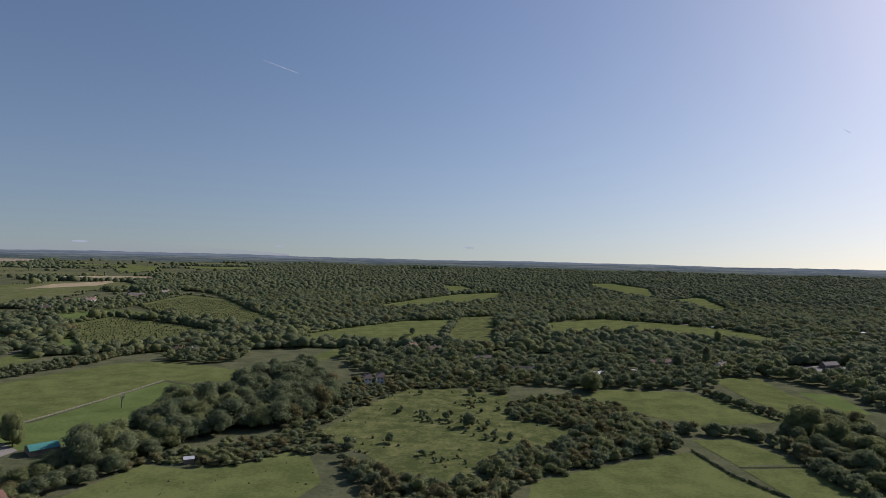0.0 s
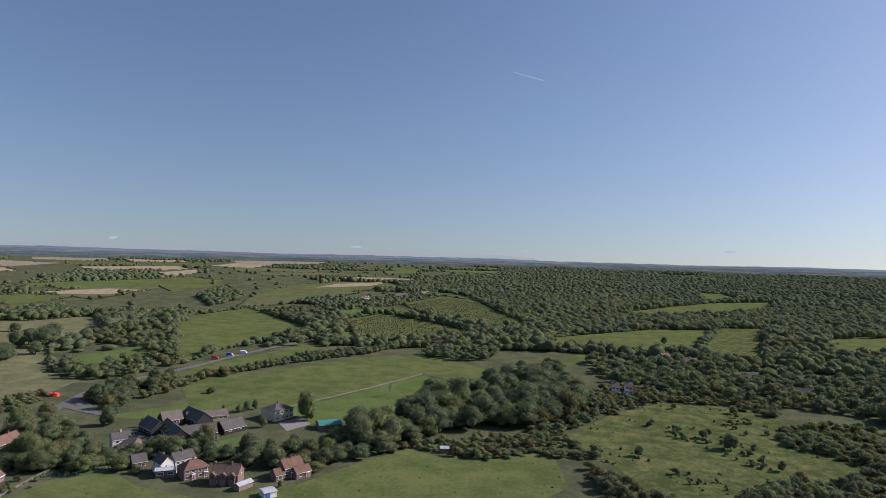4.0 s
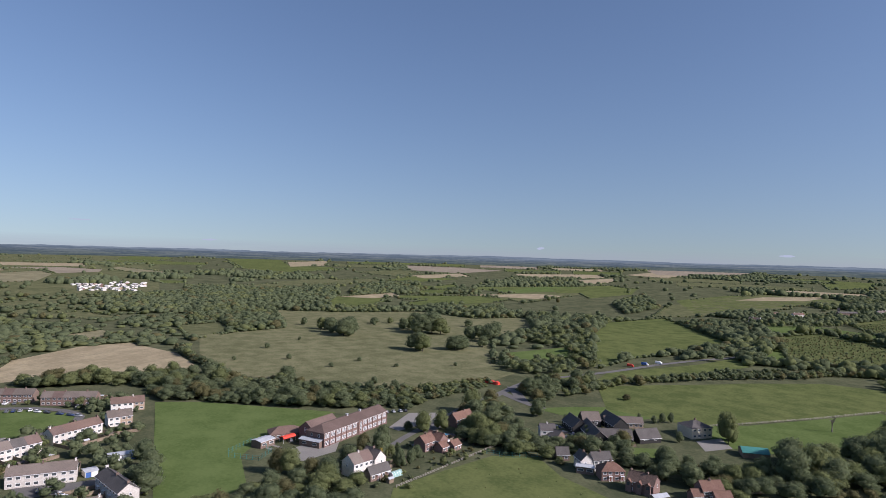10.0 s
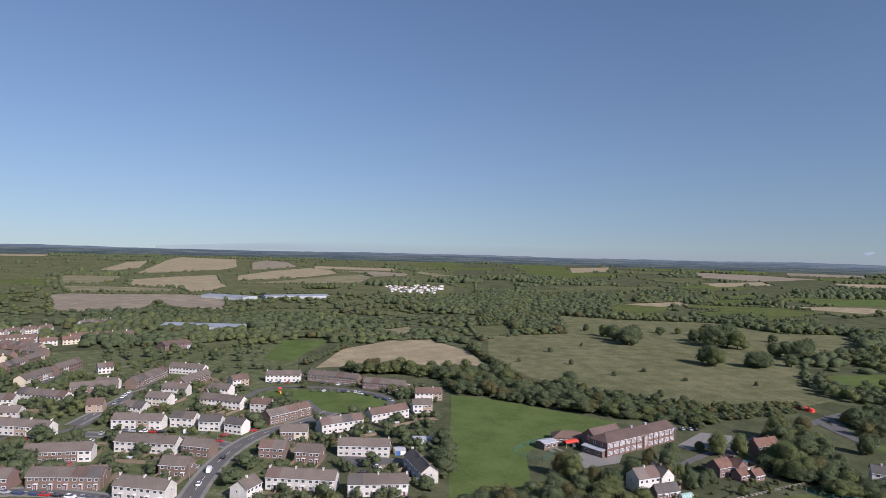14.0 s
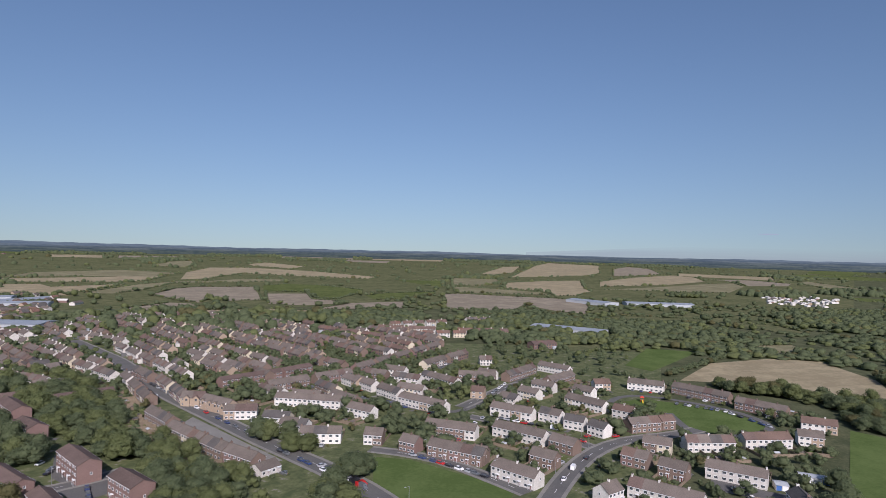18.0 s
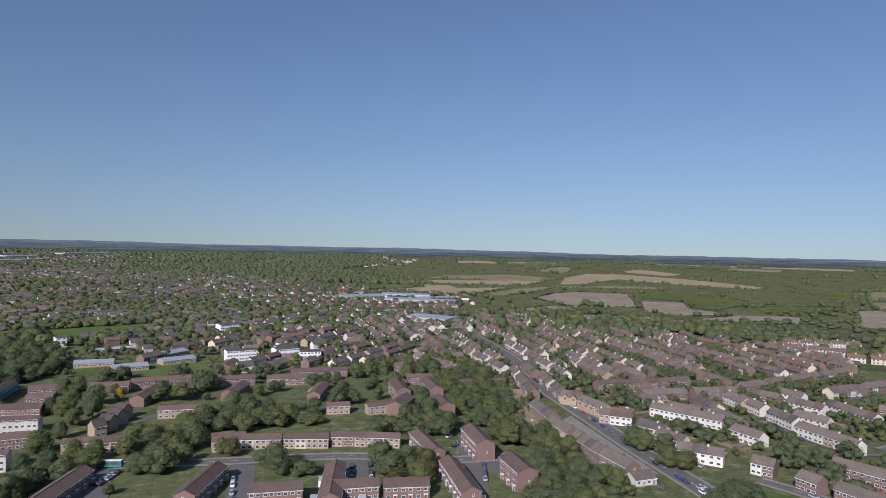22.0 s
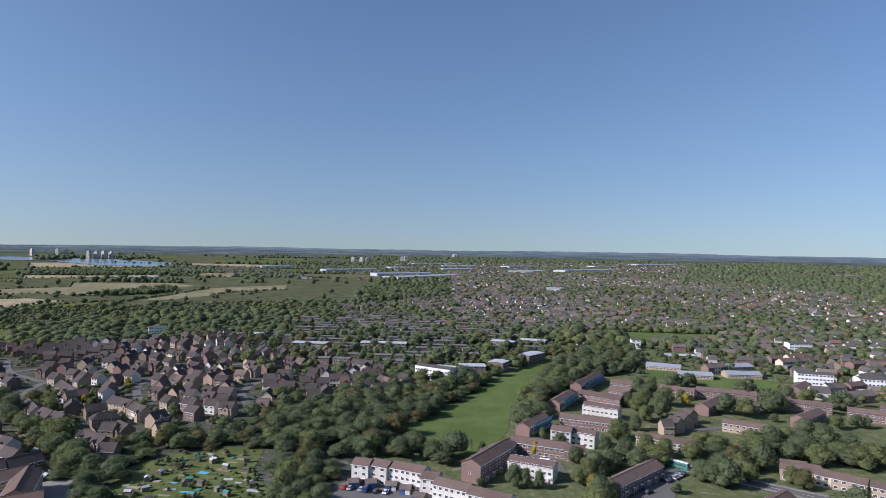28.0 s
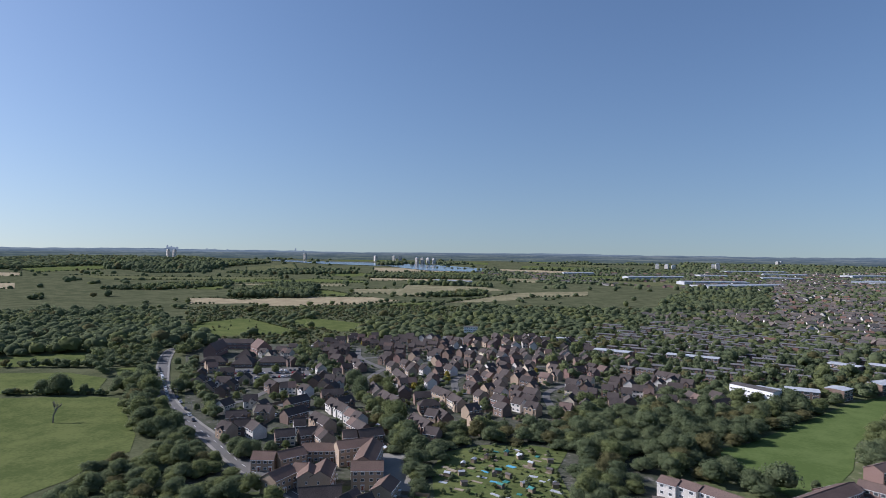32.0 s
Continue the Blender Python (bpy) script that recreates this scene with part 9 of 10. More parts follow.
car("grey", -308.7, -213.3, 115)
car("blue", -311.4, -207.4, 115)
car("white", -314.1, -201.7, 115)
car("red", -316.7, -196.3, 115)
car("blue", -319.3, -190.6, 115)
car("black", -427.9, -226.8, -167)
car("grey", -444.3, -230.7, -167)
car("white", -457.4, -233.8, -167)
car("silver", -474.9, -238.0, -167)
car("silver", -489.2, -241.4, -167)


# ---- gardens, fences and sheds ----
def home_side(bx, by, a, b, t, side):
    """How far the nearest road lies from one long side of a house."""
    px, py = bx - math.sin(t) * side * (b + 6), by + math.cos(t) * side * (b + 6)
    return min((float(np.min(np.hypot(line[:, 0] - px, line[:, 1] - py))) for line, half in ROADS), default=99.0)


NEAR_PLOTS = [p for p in FIELDS + ZONES if np.hypot(p[:, 0], p[:, 1]).min() < 560]
NEAR_ROADS = [(line, half) for line, half in ROADS if np.hypot(line[:, 0], line[:, 1]).min() < 560]
NEAR_BUILT = [(bx, by, a, b, math.cos(t), math.sin(t)) for bx, by, a, b, t in BUILT if math.hypot(bx, by) < 560]
PLOT_BOXES = [(*p.min(0), *p.max(0)) for p in NEAR_PLOTS]


def open_spot(x, y, margin=0.0):
    """Whether a spot near the town stands clear of fields, roads and buildings."""
    for p, (x0, y0, x1, y1) in zip(NEAR_PLOTS, PLOT_BOXES):
        if x0 < x < x1 and y0 < y < y1 and inside(p, np.array([x]), np.array([y]))[0]:
            return False
    for line, half in NEAR_ROADS:
        if np.min((line[:, 0] - x) ** 2 + (line[:, 1] - y) ** 2) < (half + 2.5 + margin) ** 2:
            return False
    for bx, by, a, b, c, s in NEAR_BUILT:
        dx, dy = x - bx, y - by
        if abs(dx) < a + 8 and abs(dy) < a + 8 and abs(dx * c + dy * s) < a + 1 + margin and abs(-dx * s + dy * c) < b + 1 + margin:
            return False
    return True


SHED_WALL = mesh_from("shed_wall", [(s * 1.3, q, z) for s in (-1, 1) for q, z in ((-0.9, -0.3), (0.9, -0.3), (0.9, 1.8), (0, 2.25), (-0.9, 1.8))], [(0, 4, 3, 2, 1), (5, 6, 7, 8, 9), (0, 1, 6, 5), (1, 2, 7, 6), (4, 0, 5, 9), (2, 3, 8, 7), (3, 4, 9, 8)], ["wood"])
SHED_ROOFS = [mesh_from("shed_roof", [(s * 1.45, q, z) for s in (-1, 1) for q, z in ((-1.1, 1.72), (0, 2.28), (1.1, 1.72), (1.1, 1.8), (0, 2.36), (-1.1, 1.8))], [(0, 1, 4, 5), (1, 2, 3, 4), (6, 11, 10, 7), (7, 10, 9, 8), (5, 4, 10, 11), (4, 3, 9, 10), (0, 6, 7, 1), (1, 7, 8, 2), (0, 5, 11, 6), (2, 8, 9, 3)], [m]) for m in ("slate", "sheet", "tile", "teal")]


def small_shed(x, y, turn, k):
    ob = tagged(new("garden_shed"), ("small timber shed with a dark felt roof", "small timber shed with a pale sheet roof", "small timber shed with a brown roof", "small shed with a teal roof")[k], "shed", group="garden sheds")
    ob.matrix_basis = pose(x, y, float(ground_z(x, y)), 0, 0, turn)
    part("wall", SHED_WALL, ob), part("roof", SHED_ROOFS[k], ob)


def fence(runs, high, name, mat, label, post=2.4, rails=None):
    """Posts and panels or rails along a line."""
    ob = tagged(new(name), label, "fence")
    x0, y0 = runs[0][0]
    ob.matrix_basis = pose(x0, y0, float(ground_z(x0, y0)))
    pv, bv = [], []
    for (x1, y1), (x2, y2) in [pair for points in runs for pair in zip(points, points[1:])]:
        d = math.hypot(x2 - x1, y2 - y1)
        if d < 0.5:
            continue
        ux, uy = (x2 - x1) / d, (y2 - y1) / d
        n = max(1, round(d / post))
        for i in range(n + 1):
            x, y = x1 + (x2 - x1) * i / n, y1 + (y2 - y1) * i / n
            z = float(ground_z(x, y)) - float(ground_z(x0, y0))
            pv.append(box(x - x0 - 0.06, x - x0 + 0.06, y - y0 - 0.06, y - y0 + 0.06, z - 0.3, z + high + 0.1))
        for lo, hi in rails or ((0.05, high),):
            z = float(ground_z(x1, y1)) - float(ground_z(x0, y0))
            w = 0.03
            q = [(x1 - x0 - uy * s * w, y1 - y0 + ux * s * w) for s in (-1, 1)] + [(x2 - x0 - uy * s * w, y2 - y0 + ux * s * w) for s in (1, -1)]
            bv.append(([(x, y, z + lo) for x, y in q] + [(x, y, z + hi) for x, y in q], [(3, 2, 1, 0), (4, 5, 6, 7), (0, 1, 5, 4), (1, 2, 6, 5), (2, 3, 7, 6), (3, 0, 4, 7)]))
    tagged(part("panelling" if not rails else "railing", mesh_from("panelling", *join(*pv, *bv), [mat]), ob), kind="stuff")
    return ob


plot = random.Random(5)
shrubs = []
for bx, by, a, b, t in list(BUILT):
    far = math.hypot(bx, by)
    if far > 470 or a > 40 or a < 4 or b > 6.5 or b < 4.5 or not (math.degrees(math.atan2(-bx, by)) % 360) > 45:
        continue
    if -195 < bx < 130 and -480 < by < -190:
        continue
    front = -1 if home_side(bx, by, a, b, t, -1) < home_side(bx, by, a, b, t, 1) else 1
    ca, sa = math.cos(t), math.sin(t)

    def world_of(u, w):
        return bx + u * ca - w * sa, by + u * sa + w * ca

    n = max(1, round((2 * a - 3) / 5.8))
    step = (2 * a - 3) / n
    deep = plot.uniform(10, 15)
    lines, pieces = [], ([], [], [])

    def quad(points, up, mat):
        k = len(pieces[0])
        pieces[0].extend((x, y, float(ground_z(x, y)) + up) for x, y in points)
        (x1, y1), (x2, y2), (x3, y3) = points[:3]
        turned = (x2 - x1) * (y3 - y2) - (y2 - y1) * (x3 - x2) < 0
        pieces[1].append((k + 3, k + 2, k + 1, k) if turned else (k, k + 1, k + 2, k + 3))
        pieces[2].append(mat)

    for i in range(n + 1):
        u = -a + 1.5 + i * step
        p, q = world_of(u, -front * (b - 1.2)), world_of(u, -front * (b + deep))
        if open_spot(*world_of(u, -front * (b + deep)), 0.5) and open_spot(*world_of(u, -front * (b + deep * 0.5)), 0.5):
            lines.append([p, q])
        if i < n:
            for _ in range(3):
                x, y = world_of(u + plot.uniform(0.5, step - 0.5), -front * (b + plot.uniform(3, deep)))
                if plot.random() < 0.75 and open_spot(x, y, 0.6):
                    h = plot.uniform(0.8, 3.2)
                    shrubs.append((x, y, h, h * plot.uniform(0.9, 1.5)))
            for _ in range(2):
                x, y = world_of(u + plot.uniform(0.5, step - 0.5), front * (b + plot.uniform(1.5, 5)))
                if plot.random() < 0.5 and open_spot(x, y, 0.2):
                    h = plot.uniform(0.7, 2.0)
                    shrubs.append((x, y, h, h * plot.uniform(0.9, 1.4)))
            x, y = world_of(u + step * 0.5, -front * (b + deep - 2))
            if plot.random() < 0.3 and open_spot(x, y, 1.5):
                small_shed(x, y, math.degrees(t) + plot.choice((0, 90, 180)), plot.choice((0, 0, 1, 1, 2)))
            u0, u1 = u + 0.3, u + step - 0.3
            w0, w1 = -front * (b - 1.0), -front * (b + deep - 0.5)
            if open_spot(*world_of((u0 + u1) / 2, (w0 + w1) / 2), 1.0) and open_spot(*world_of((u0 + u1) / 2, w1), 0.5) and plot.random() < 0.75:
                quad([world_of(u0, w0 - front * 2.5), world_of(u1, w0 - front * 2.5), world_of(u1, w1), world_of(u0, w1)], 0.06 + 0.004 * (i % 4), plot.choice((0, 0, 1, 2)))
            u0, u1 = u + step * 0.5, u + step - 0.5
            w0, w1 = front * (b - 1.2), front * (b + 4.5)
            if plot.random() < 0.6 and open_spot(*world_of((u0 + u1) / 2, w1), 0.0) and open_spot(*world_of((u0 + u1) / 2, (w0 + w1) / 2), -1.0):
                quad([world_of(u0, w0), world_of(u1, w0), world_of(u1, w1), world_of(u0, w1)], 0.07 + 0.004 * (i % 4), plot.choice((3, 4)))
                if plot.random() < 0.45:
                    x, y = world_of((u0 + u1) / 2, front * (b + 2.6))
                    car(plot.choice(("white", "silver", "black", "red", "blue", "grey")), x, y, math.degrees(t) + 90)
    if pieces[0]:
        tagged(new("garden", mesh_from("garden", *pieces[:2], ["mown", "pasture", "rough", "concrete", "asphalt"], pieces[2])), "garden lawns and paved drives round a house", "garden", kind="structure")
    if len(lines) > 1:
        lines.append([lines[0][1], lines[-1][1]])
        fence(lines, 1.6, "garden_fence", "wood", "weathered timber panel fence between back gardens", 2.4)
stand("garden_shrubs", np.array(shrubs), "bush", (0.6, 0.25, 0.15), "shrubs and flower beds in house gardens")

for n, (x, y) in enumerate(((-245.7, -369.7), (-244.3, -360.8), (-255.4, -370.5), (-243.4, -346.5), (-238.0, -332.6), (-231.3, -317.3), (-223.1, -300.2), (-261.3, -383.9), (-228.4, -321.9), (-216.5, -294.9), (-208.0, -272.7), (-203.6, -260.4), (-201.6, -251.4), (-193.7, -225.2), (-189.6, -209.2))):
    small_shed(x, y, 76 + 90 * (n % 2), n % 3)


# ---- street lamps ----
def lamp(x, y, turn):
    ob = tagged(new("street_lamp"), "slim grey steel street lamp on the pavement", "street lamp", group="street lamps")
    ob.matrix_basis = pose(x, y, float(ground_z(x, y)), 0, 0, turn)
    v, f = cylinder(0.09, 7.0, 8)
    part("pole", mesh_from("pole", [(p[0], p[2], p[1] + 3.5) for p in v], f, ["metal"]), ob)
    part("arm", mesh_from("arm", *box(-0.04, 1.5, -0.04, 0.04, 6.95, 7.05), ["metal"]), ob)
    part("head", mesh_from("head", *join(box(1.3, 2.0, -0.14, 0.14, 6.86, 7.02)), ["sheet"]), ob)


for line, half in ROADS:
    if half < 5.0 or np.hypot(line[:, 0], line[:, 1]).min() > 520:
        continue
    gone = 0.0
    for p, q in zip(line, line[1:]):
        gone += math.hypot(*(q - p))
        if gone > 34 and math.hypot(*p) < 620:
            gone = 0.0
            d = (q - p) / (np.hypot(*(q - p)) + 1e-6)
            lamp(p[0] - d[1] * (half - 0.6), p[1] + d[0] * (half - 0.6), math.degrees(math.atan2(-d[0], d[1])))


def rail_fence(points):
    fence([points], 1.25, "rail_fence", "pale_wood", "pale post and rail fence along a paddock", 3.0, ((0.45, 0.6), (0.95, 1.1)))


def mesh_fence(points):
    fence([points], 2.2, "mesh_fence", "teal", "green mesh fence round a school yard", 3.0, ((0.1, 0.16), (1.1, 1.16), (2.1, 2.16)))


def bus(x, y, turn):
    ob = tagged(new("bus"), "teal and white single-deck bus on a street", "bus")
    ob.matrix_basis = pose(x, y, float(ground_z(x, y)) + 0.17, 0, 0, turn)
    part("body", mesh_from("body", *loft([[(p, -1.25, 0.35), (p, 1.25, 0.35), (p, 1.25, 2.6), (p, 1.05, 2.9), (p, -1.05, 2.9), (p, -1.25, 2.6)] for p in (-5.2, -5.0, 5.0, 5.2)]), ["teal"]), ob)
    part("roof", mesh_from("roof", *box(-5.0, 5.0, -1.0, 1.0, 2.88, 3.0), ["white_sheet"]), ob)
    for s in (-1, 1):
        for i in range(5):
            part("window", mesh_from("window", *box(-4.6 + i * 1.9, -2.95 + i * 1.9, s * 1.25 - 0.02, s * 1.25 + 0.02, 1.4, 2.4), ["glass"]), ob)
        for wx in (-3.2, 3.4):
            part("wheel", WHEEL, ob, at=pose(wx, s * 1.1, 0.45) @ Matrix.Diagonal((1.4, 1.4, 1.4, 1)))
    part("windscreen", mesh_from("windscreen", *box(5.17, 5.23, -1.0, 1.0, 1.2, 2.5), ["glass"]), ob)


def lorry(x, y, turn, mat):
    ob = tagged(new("lorry"), {"red_paint": "red", "blue_paint": "blue", "white_sheet": "white"}[mat] + " box lorry standing on the road", "lorry")
    ob.matrix_basis = pose(x, y, float(ground_z(x, y)) + 0.2, 0, 0, turn) @ Matrix.Diagonal((0.72, 0.78, 0.72, 1))
    part("box_body", mesh_from("box_body", *box(-4.5, 2.0, -1.25, 1.25, 0.9, 3.6), [mat]), ob)
    part("cab", mesh_from("cab", *loft([[(p, -1.15, 0.5), (p, 1.15, 0.5), (p, 1.15, z), (p, -1.15, z)] for p, z in ((2.15, 2.7), (3.4, 2.7), (3.9, 1.6))]), [mat if mat != "blue_paint" else "white_sheet"]), ob)
    part("windscreen", mesh_from("windscreen", *box(3.55, 3.72, -1.0, 1.0, 1.65, 2.35), ["glass"]), ob)
    for wx in (-3.2, 3.0):
        for s in (-1, 1):
            part("wheel", WHEEL, ob, at=pose(wx, s * 1.05, 0.4) @ Matrix.Diagonal((1.5, 1.5, 1.5, 1)))


def covers(x, y, turn):
    """A heap under red sheeting beside the junction."""
    ob = tagged(new("red_sheeting"), "bright red plastic sheeting over a long heap", "sheeting")
    ob.matrix_basis = pose(x, y, float(ground_z(x, y)), 0, 0, turn)
    g = random.Random(4)
    for i in range(3):
        prof = [[(-6 + i * 4.3 + p, -2.2 * k, -0.2), (-6 + i * 4.3 + p, 2.2 * k, -0.2), (-6 + i * 4.3 + p, 1.4 * k, 2.2 * k + g.uniform(-0.3, 0.3)), (-6 + i * 4.3 + p, -1.4 * k, 2.2 * k + g.uniform(-0.3, 0.3))] for p, k in ((-2.1, 0.7), (-1.2, 1.0), (0.5, 1.05), (2.1, 0.75))]
        part("sheet", mesh_from("sheet", *loft(prof), ["red_paint"]), ob)


def canopy(x, y, turn, length, wide):
    """A curved red entrance canopy on posts."""
    ob = tagged(new("entrance_canopy"), "curved red canopy on posts beside the school hall", "canopy")
    ob.matrix_basis = pose(x, y, float(ground_z(x, y)), 0, 0, turn)
    prof = []
    for px in (-length / 2, length / 2):
        arc = [(px, math.cos(math.pi * i / 8) * wide / 2, 2.3 + math.sin(math.pi * i / 8) * 1.1) for i in range(9)]
        prof.append(arc + [(px, q * 0.96, z - 0.12) for _, q, z in arc[::-1]])
    part("cover", mesh_from("cover", *loft(prof), ["red_paint"]), ob)
    for px in (-length / 2 + 0.2, length / 2 - 0.2):
        for q in (-wide / 2 + 0.15, wide / 2 - 0.15):
            part("post", mesh_from("post", *box(px - 0.07, px + 0.07, q - 0.07, q + 0.07, -0.2, 2.4), ["frame"]), ob)


def tunnel(x, y, turn, length, wide):
    """A small garden polytunnel: hoops under a pale sheet."""
    ob = tagged(new("polytunnel"), "small pale green polytunnel on a garden lawn", "polytunnel")
    ob.matrix_basis = pose(x, y, float(ground_z(x, y)), 0, 0, turn)
    prof = [[(px, math.cos(math.pi * i / 10) * wide / 2, math.sin(math.pi * i / 10) * 2.1 - 0.02) for i in range(11)] for px in (-length / 2, length / 2)]
    part("sheet", mesh_from("sheet", *loft(prof), ["tunnel_sheet"]), ob)
    for k in range(5):
        px = -length / 2 + k * length / 4
        hoop = [[(px + q, math.cos(math.pi * i / 10) * (wide / 2 + 0.03), math.sin(math.pi * i / 10) * 2.13) for i in range(11)] for q in (-0.05, 0.05)]
        part("hoop", mesh_from("hoop", *loft(hoop), ["frame"]), ob)


M["tunnel_sheet"] = material("tunnel_sheet", (0.22, 0.36, 0.33), (0.3, 0.45, 0.41), 0.5, 3.0, 0.5, 0.05)


def pool(x, y):
    ob = tagged(new("garden_pool"), "round blue above-ground garden pool on a lawn", "pool")
    ob.matrix_basis = pose(x, y, float(ground_z(x, y)))
    v, f = cylinder(2.6, 1.0, 20)
    part("rim", mesh_from("rim", [(p[0], p[2], p[1] + 0.5) for p in v], f[:-2], ["blue_sheet"]), ob)
    part("water", mesh_from("pool_water", [(math.cos(a * 0.314) * 2.55, math.sin(a * 0.314) * 2.55, 0.85) for a in range(20)], [tuple(range(20))], ["pool_blue"]), ob)


M["pool_blue"] = material("pool_blue", (0.10, 0.35, 0.50), (0.14, 0.42, 0.58), 0.5, 3.0, 0.2, 0.0)


def scaffold(x, y, turn, length, high, side):
    """Blue netted scaffolding along one long wall: standards, ledgers, boards and strips of net."""
    ob = tagged(new("scaffold"), "blue netted scaffolding along a brick block", "scaffolding")
    ob.matrix_basis = pose(x, y, float(ground_z(x, y)), 0, 0, turn)
    n = max(2, round(length / 2.4))
    for i in range(n + 1):
        px = -length / 2 + i * length / n
        part("standard", mesh_from("standard", *join(box(px - 0.04, px + 0.04, side - 0.04, side + 0.04, -0.2, high), box(px - 0.04, px + 0.04, side * 1.22 - 0.04, side * 1.22 + 0.04, -0.2, high)), ["metal"]), ob)
    for z in np.arange(2.0, high, 2.0):
        part("deck", mesh_from("deck", *box(-length / 2, length / 2, *sorted((side, side * 1.22)), z - 0.04, z + 0.02), ["wood"]), ob)
        part("net", mesh_from("net", *box(-length / 2, length / 2, *sorted((side * 1.23, side * 1.235)), z + 0.05, z + 1.0), ["blue_net"]), ob)


M["blue_net"] = material("blue_net", (0.07, 0.24, 0.36), (0.11, 0.31, 0.44), 0.5, 3.0, 0.7, 0.1)


def playground(x, y):
    ob = tagged(new("climbing_frame"), "red and yellow climbing frame with a slide on grass", "play equipment")
    ob.matrix_basis = pose(x, y, float(ground_z(x, y)), 0, 0, 20)
    for px in (-1, 1):
        for py in (-1, 1):
            part("post", mesh_from("post", *box(px - 0.08, px + 0.08, py - 0.08, py + 0.08, -0.2, 3.0), ["red_paint"]), ob)
    part("deck", mesh_from("deck", *box(-1.1, 1.1, -1.1, 1.1, 1.4, 1.52), ["wood"]), ob)
    part("roof", mesh_from("roof", [(-1.4, -1.4, 2.9), (1.4, -1.4, 2.9), (1.4, 1.4, 2.9), (-1.4, 1.4, 2.9), (0, 0, 4.0)], [(0, 1, 4), (1, 2, 4), (2, 3, 4), (3, 0, 4), (3, 2, 1, 0)], ["red_paint"]), ob)
    part("slide", mesh_from("slide", [(1.0, -0.4, 1.45), (1.0, 0.4, 1.45), (4.0, 0.4, 0.25), (4.0, -0.4, 0.25), (1.0, -0.4, 1.3), (1.0, 0.4, 1.3), (4.0, 0.4, 0.1), (4.0, -0.4, 0.1)], [(0, 1, 2, 3)[::-1], (4, 5, 6, 7), (0, 4, 7, 3), (1, 2, 6, 5), (2, 3, 7, 6), (0, 1, 5, 4)], ["yellow_paint"]), ob)
    sw = tagged(new("swings"), "blue framed swings on a play area", "play equipment")
    sw.matrix_basis = pose(x + 9, y + 6, float(ground_z(x, y)), 0, 0, 20)
    for px in (-2, 2):
        for s in (-1, 1):
            part("leg", mesh_from("leg", [(px - 0.06, s * 1.0, -0.1), (px + 0.06, s * 1.0, -0.1), (px + 0.06, s * 1.12, -0.1), (px - 0.06, s * 1.12, -0.1), (px - 0.06, 0, 2.4), (px + 0.06, 0, 2.4), (px + 0.06, s * 0.1, 2.4), (px - 0.06, s * 0.1, 2.4)], [(0, 1, 5, 4), (1, 2, 6, 5), (2, 3, 7, 6), (3, 0, 4, 7), (4, 5, 6, 7)], ["blue_paint"]), sw)
    part("beam", mesh_from("beam", *box(-2.1, 2.1, -0.06, 0.06, 2.36, 2.48), ["blue_paint"]), sw)
    for px in (-0.9, 0.9):
        part("swing_seat", mesh_from("swing_seat", *join(box(px - 0.25, px + 0.25, -0.12, 0.12, 0.5, 0.55), box(px - 0.24, px - 0.21, -0.015, 0.015, 0.55, 2.38), box(px + 0.21, px + 0.24, -0.015, 0.015, 0.55, 2.38)), ["rubber"]), sw)


M["yellow_paint"] = material("yellow_paint", (0.6, 0.42, 0.03), (0.68, 0.5, 0.05), 0.5, 4.0, 0.5, 0.0)


def tower(x, y, high, wide=14.0):
    ob = tagged(new("tower_block"), "pale high-rise tower block on the far skyline", "tower block", group="far towers")
    ob.matrix_basis = pose(x, y, float(ground_z(x, y)), 0, 0, (x * 7) % 40)
    part("wall", mesh_from("wall", *box(-wide / 2, wide / 2, -wide / 2, wide / 2, -3, high), ["render"]), ob)
    part("roof", mesh_from("roof", *join(box(-wide / 2 - 0.4, wide / 2 + 0.4, -wide / 2 - 0.4, wide / 2 + 0.4, high, high + 1), box(-4, 4, -4, 4, high + 1, high + 4)), ["sheet"]), ob)
    bands = [box(-wide / 2 - 0.15, wide / 2 + 0.15, -wide / 2 - 0.15, wide / 2 + 0.15, h, h + 0.5) for h in np.arange(2.0, high - 2, 3.2)]
    tagged(part("window_bands", mesh_from("window_bands", *join(*bands), ["glass"]), ob), kind="stuff")


def river(points):
    me = drape(points, 1.5, 120.0)
    me.materials.append(M["water"])
    tagged(new("river", me), "broad pale river crossing the far plain", "water", kind="structure")


def skyline():
    """Far city towers over the last ridge, in one glowing haze colour."""
    ob = tagged(new("city_skyline"), "cluster of city towers on the horizon, painted in glowing haze colour", "skyline", kind="structure")
    for az, top, w in ((251.56, 106.0, 9), (251.4, 97.0, 12), (251.25, 101.0, 10), (251.05, 94.0, 22), (250.81, 96.5, 14), (249.25, 87.0, 16), (248.44, 90.0, 12), (247.81, 89.0, 14), (246.76, 87.5, 12), (240.96, 97.0, 8), (240.26, 89.0, 10)):
        x, y = -math.sin(radians(az)) * 3650, math.cos(radians(az)) * 3650
        part("tower", mesh_from("tower", *join(box(-w / 2, w / 2, -6, 6, 40.0, top - 3), box(-w / 3, w / 3, -4, 4, top - 3, top)), [HAZED]), ob, at=pose(x, y, 0, 0, 0, az))


# Emission stands in for the haze that pales the towers.
HAZED = haze("hazed_towers", lin((112, 124, 140)))


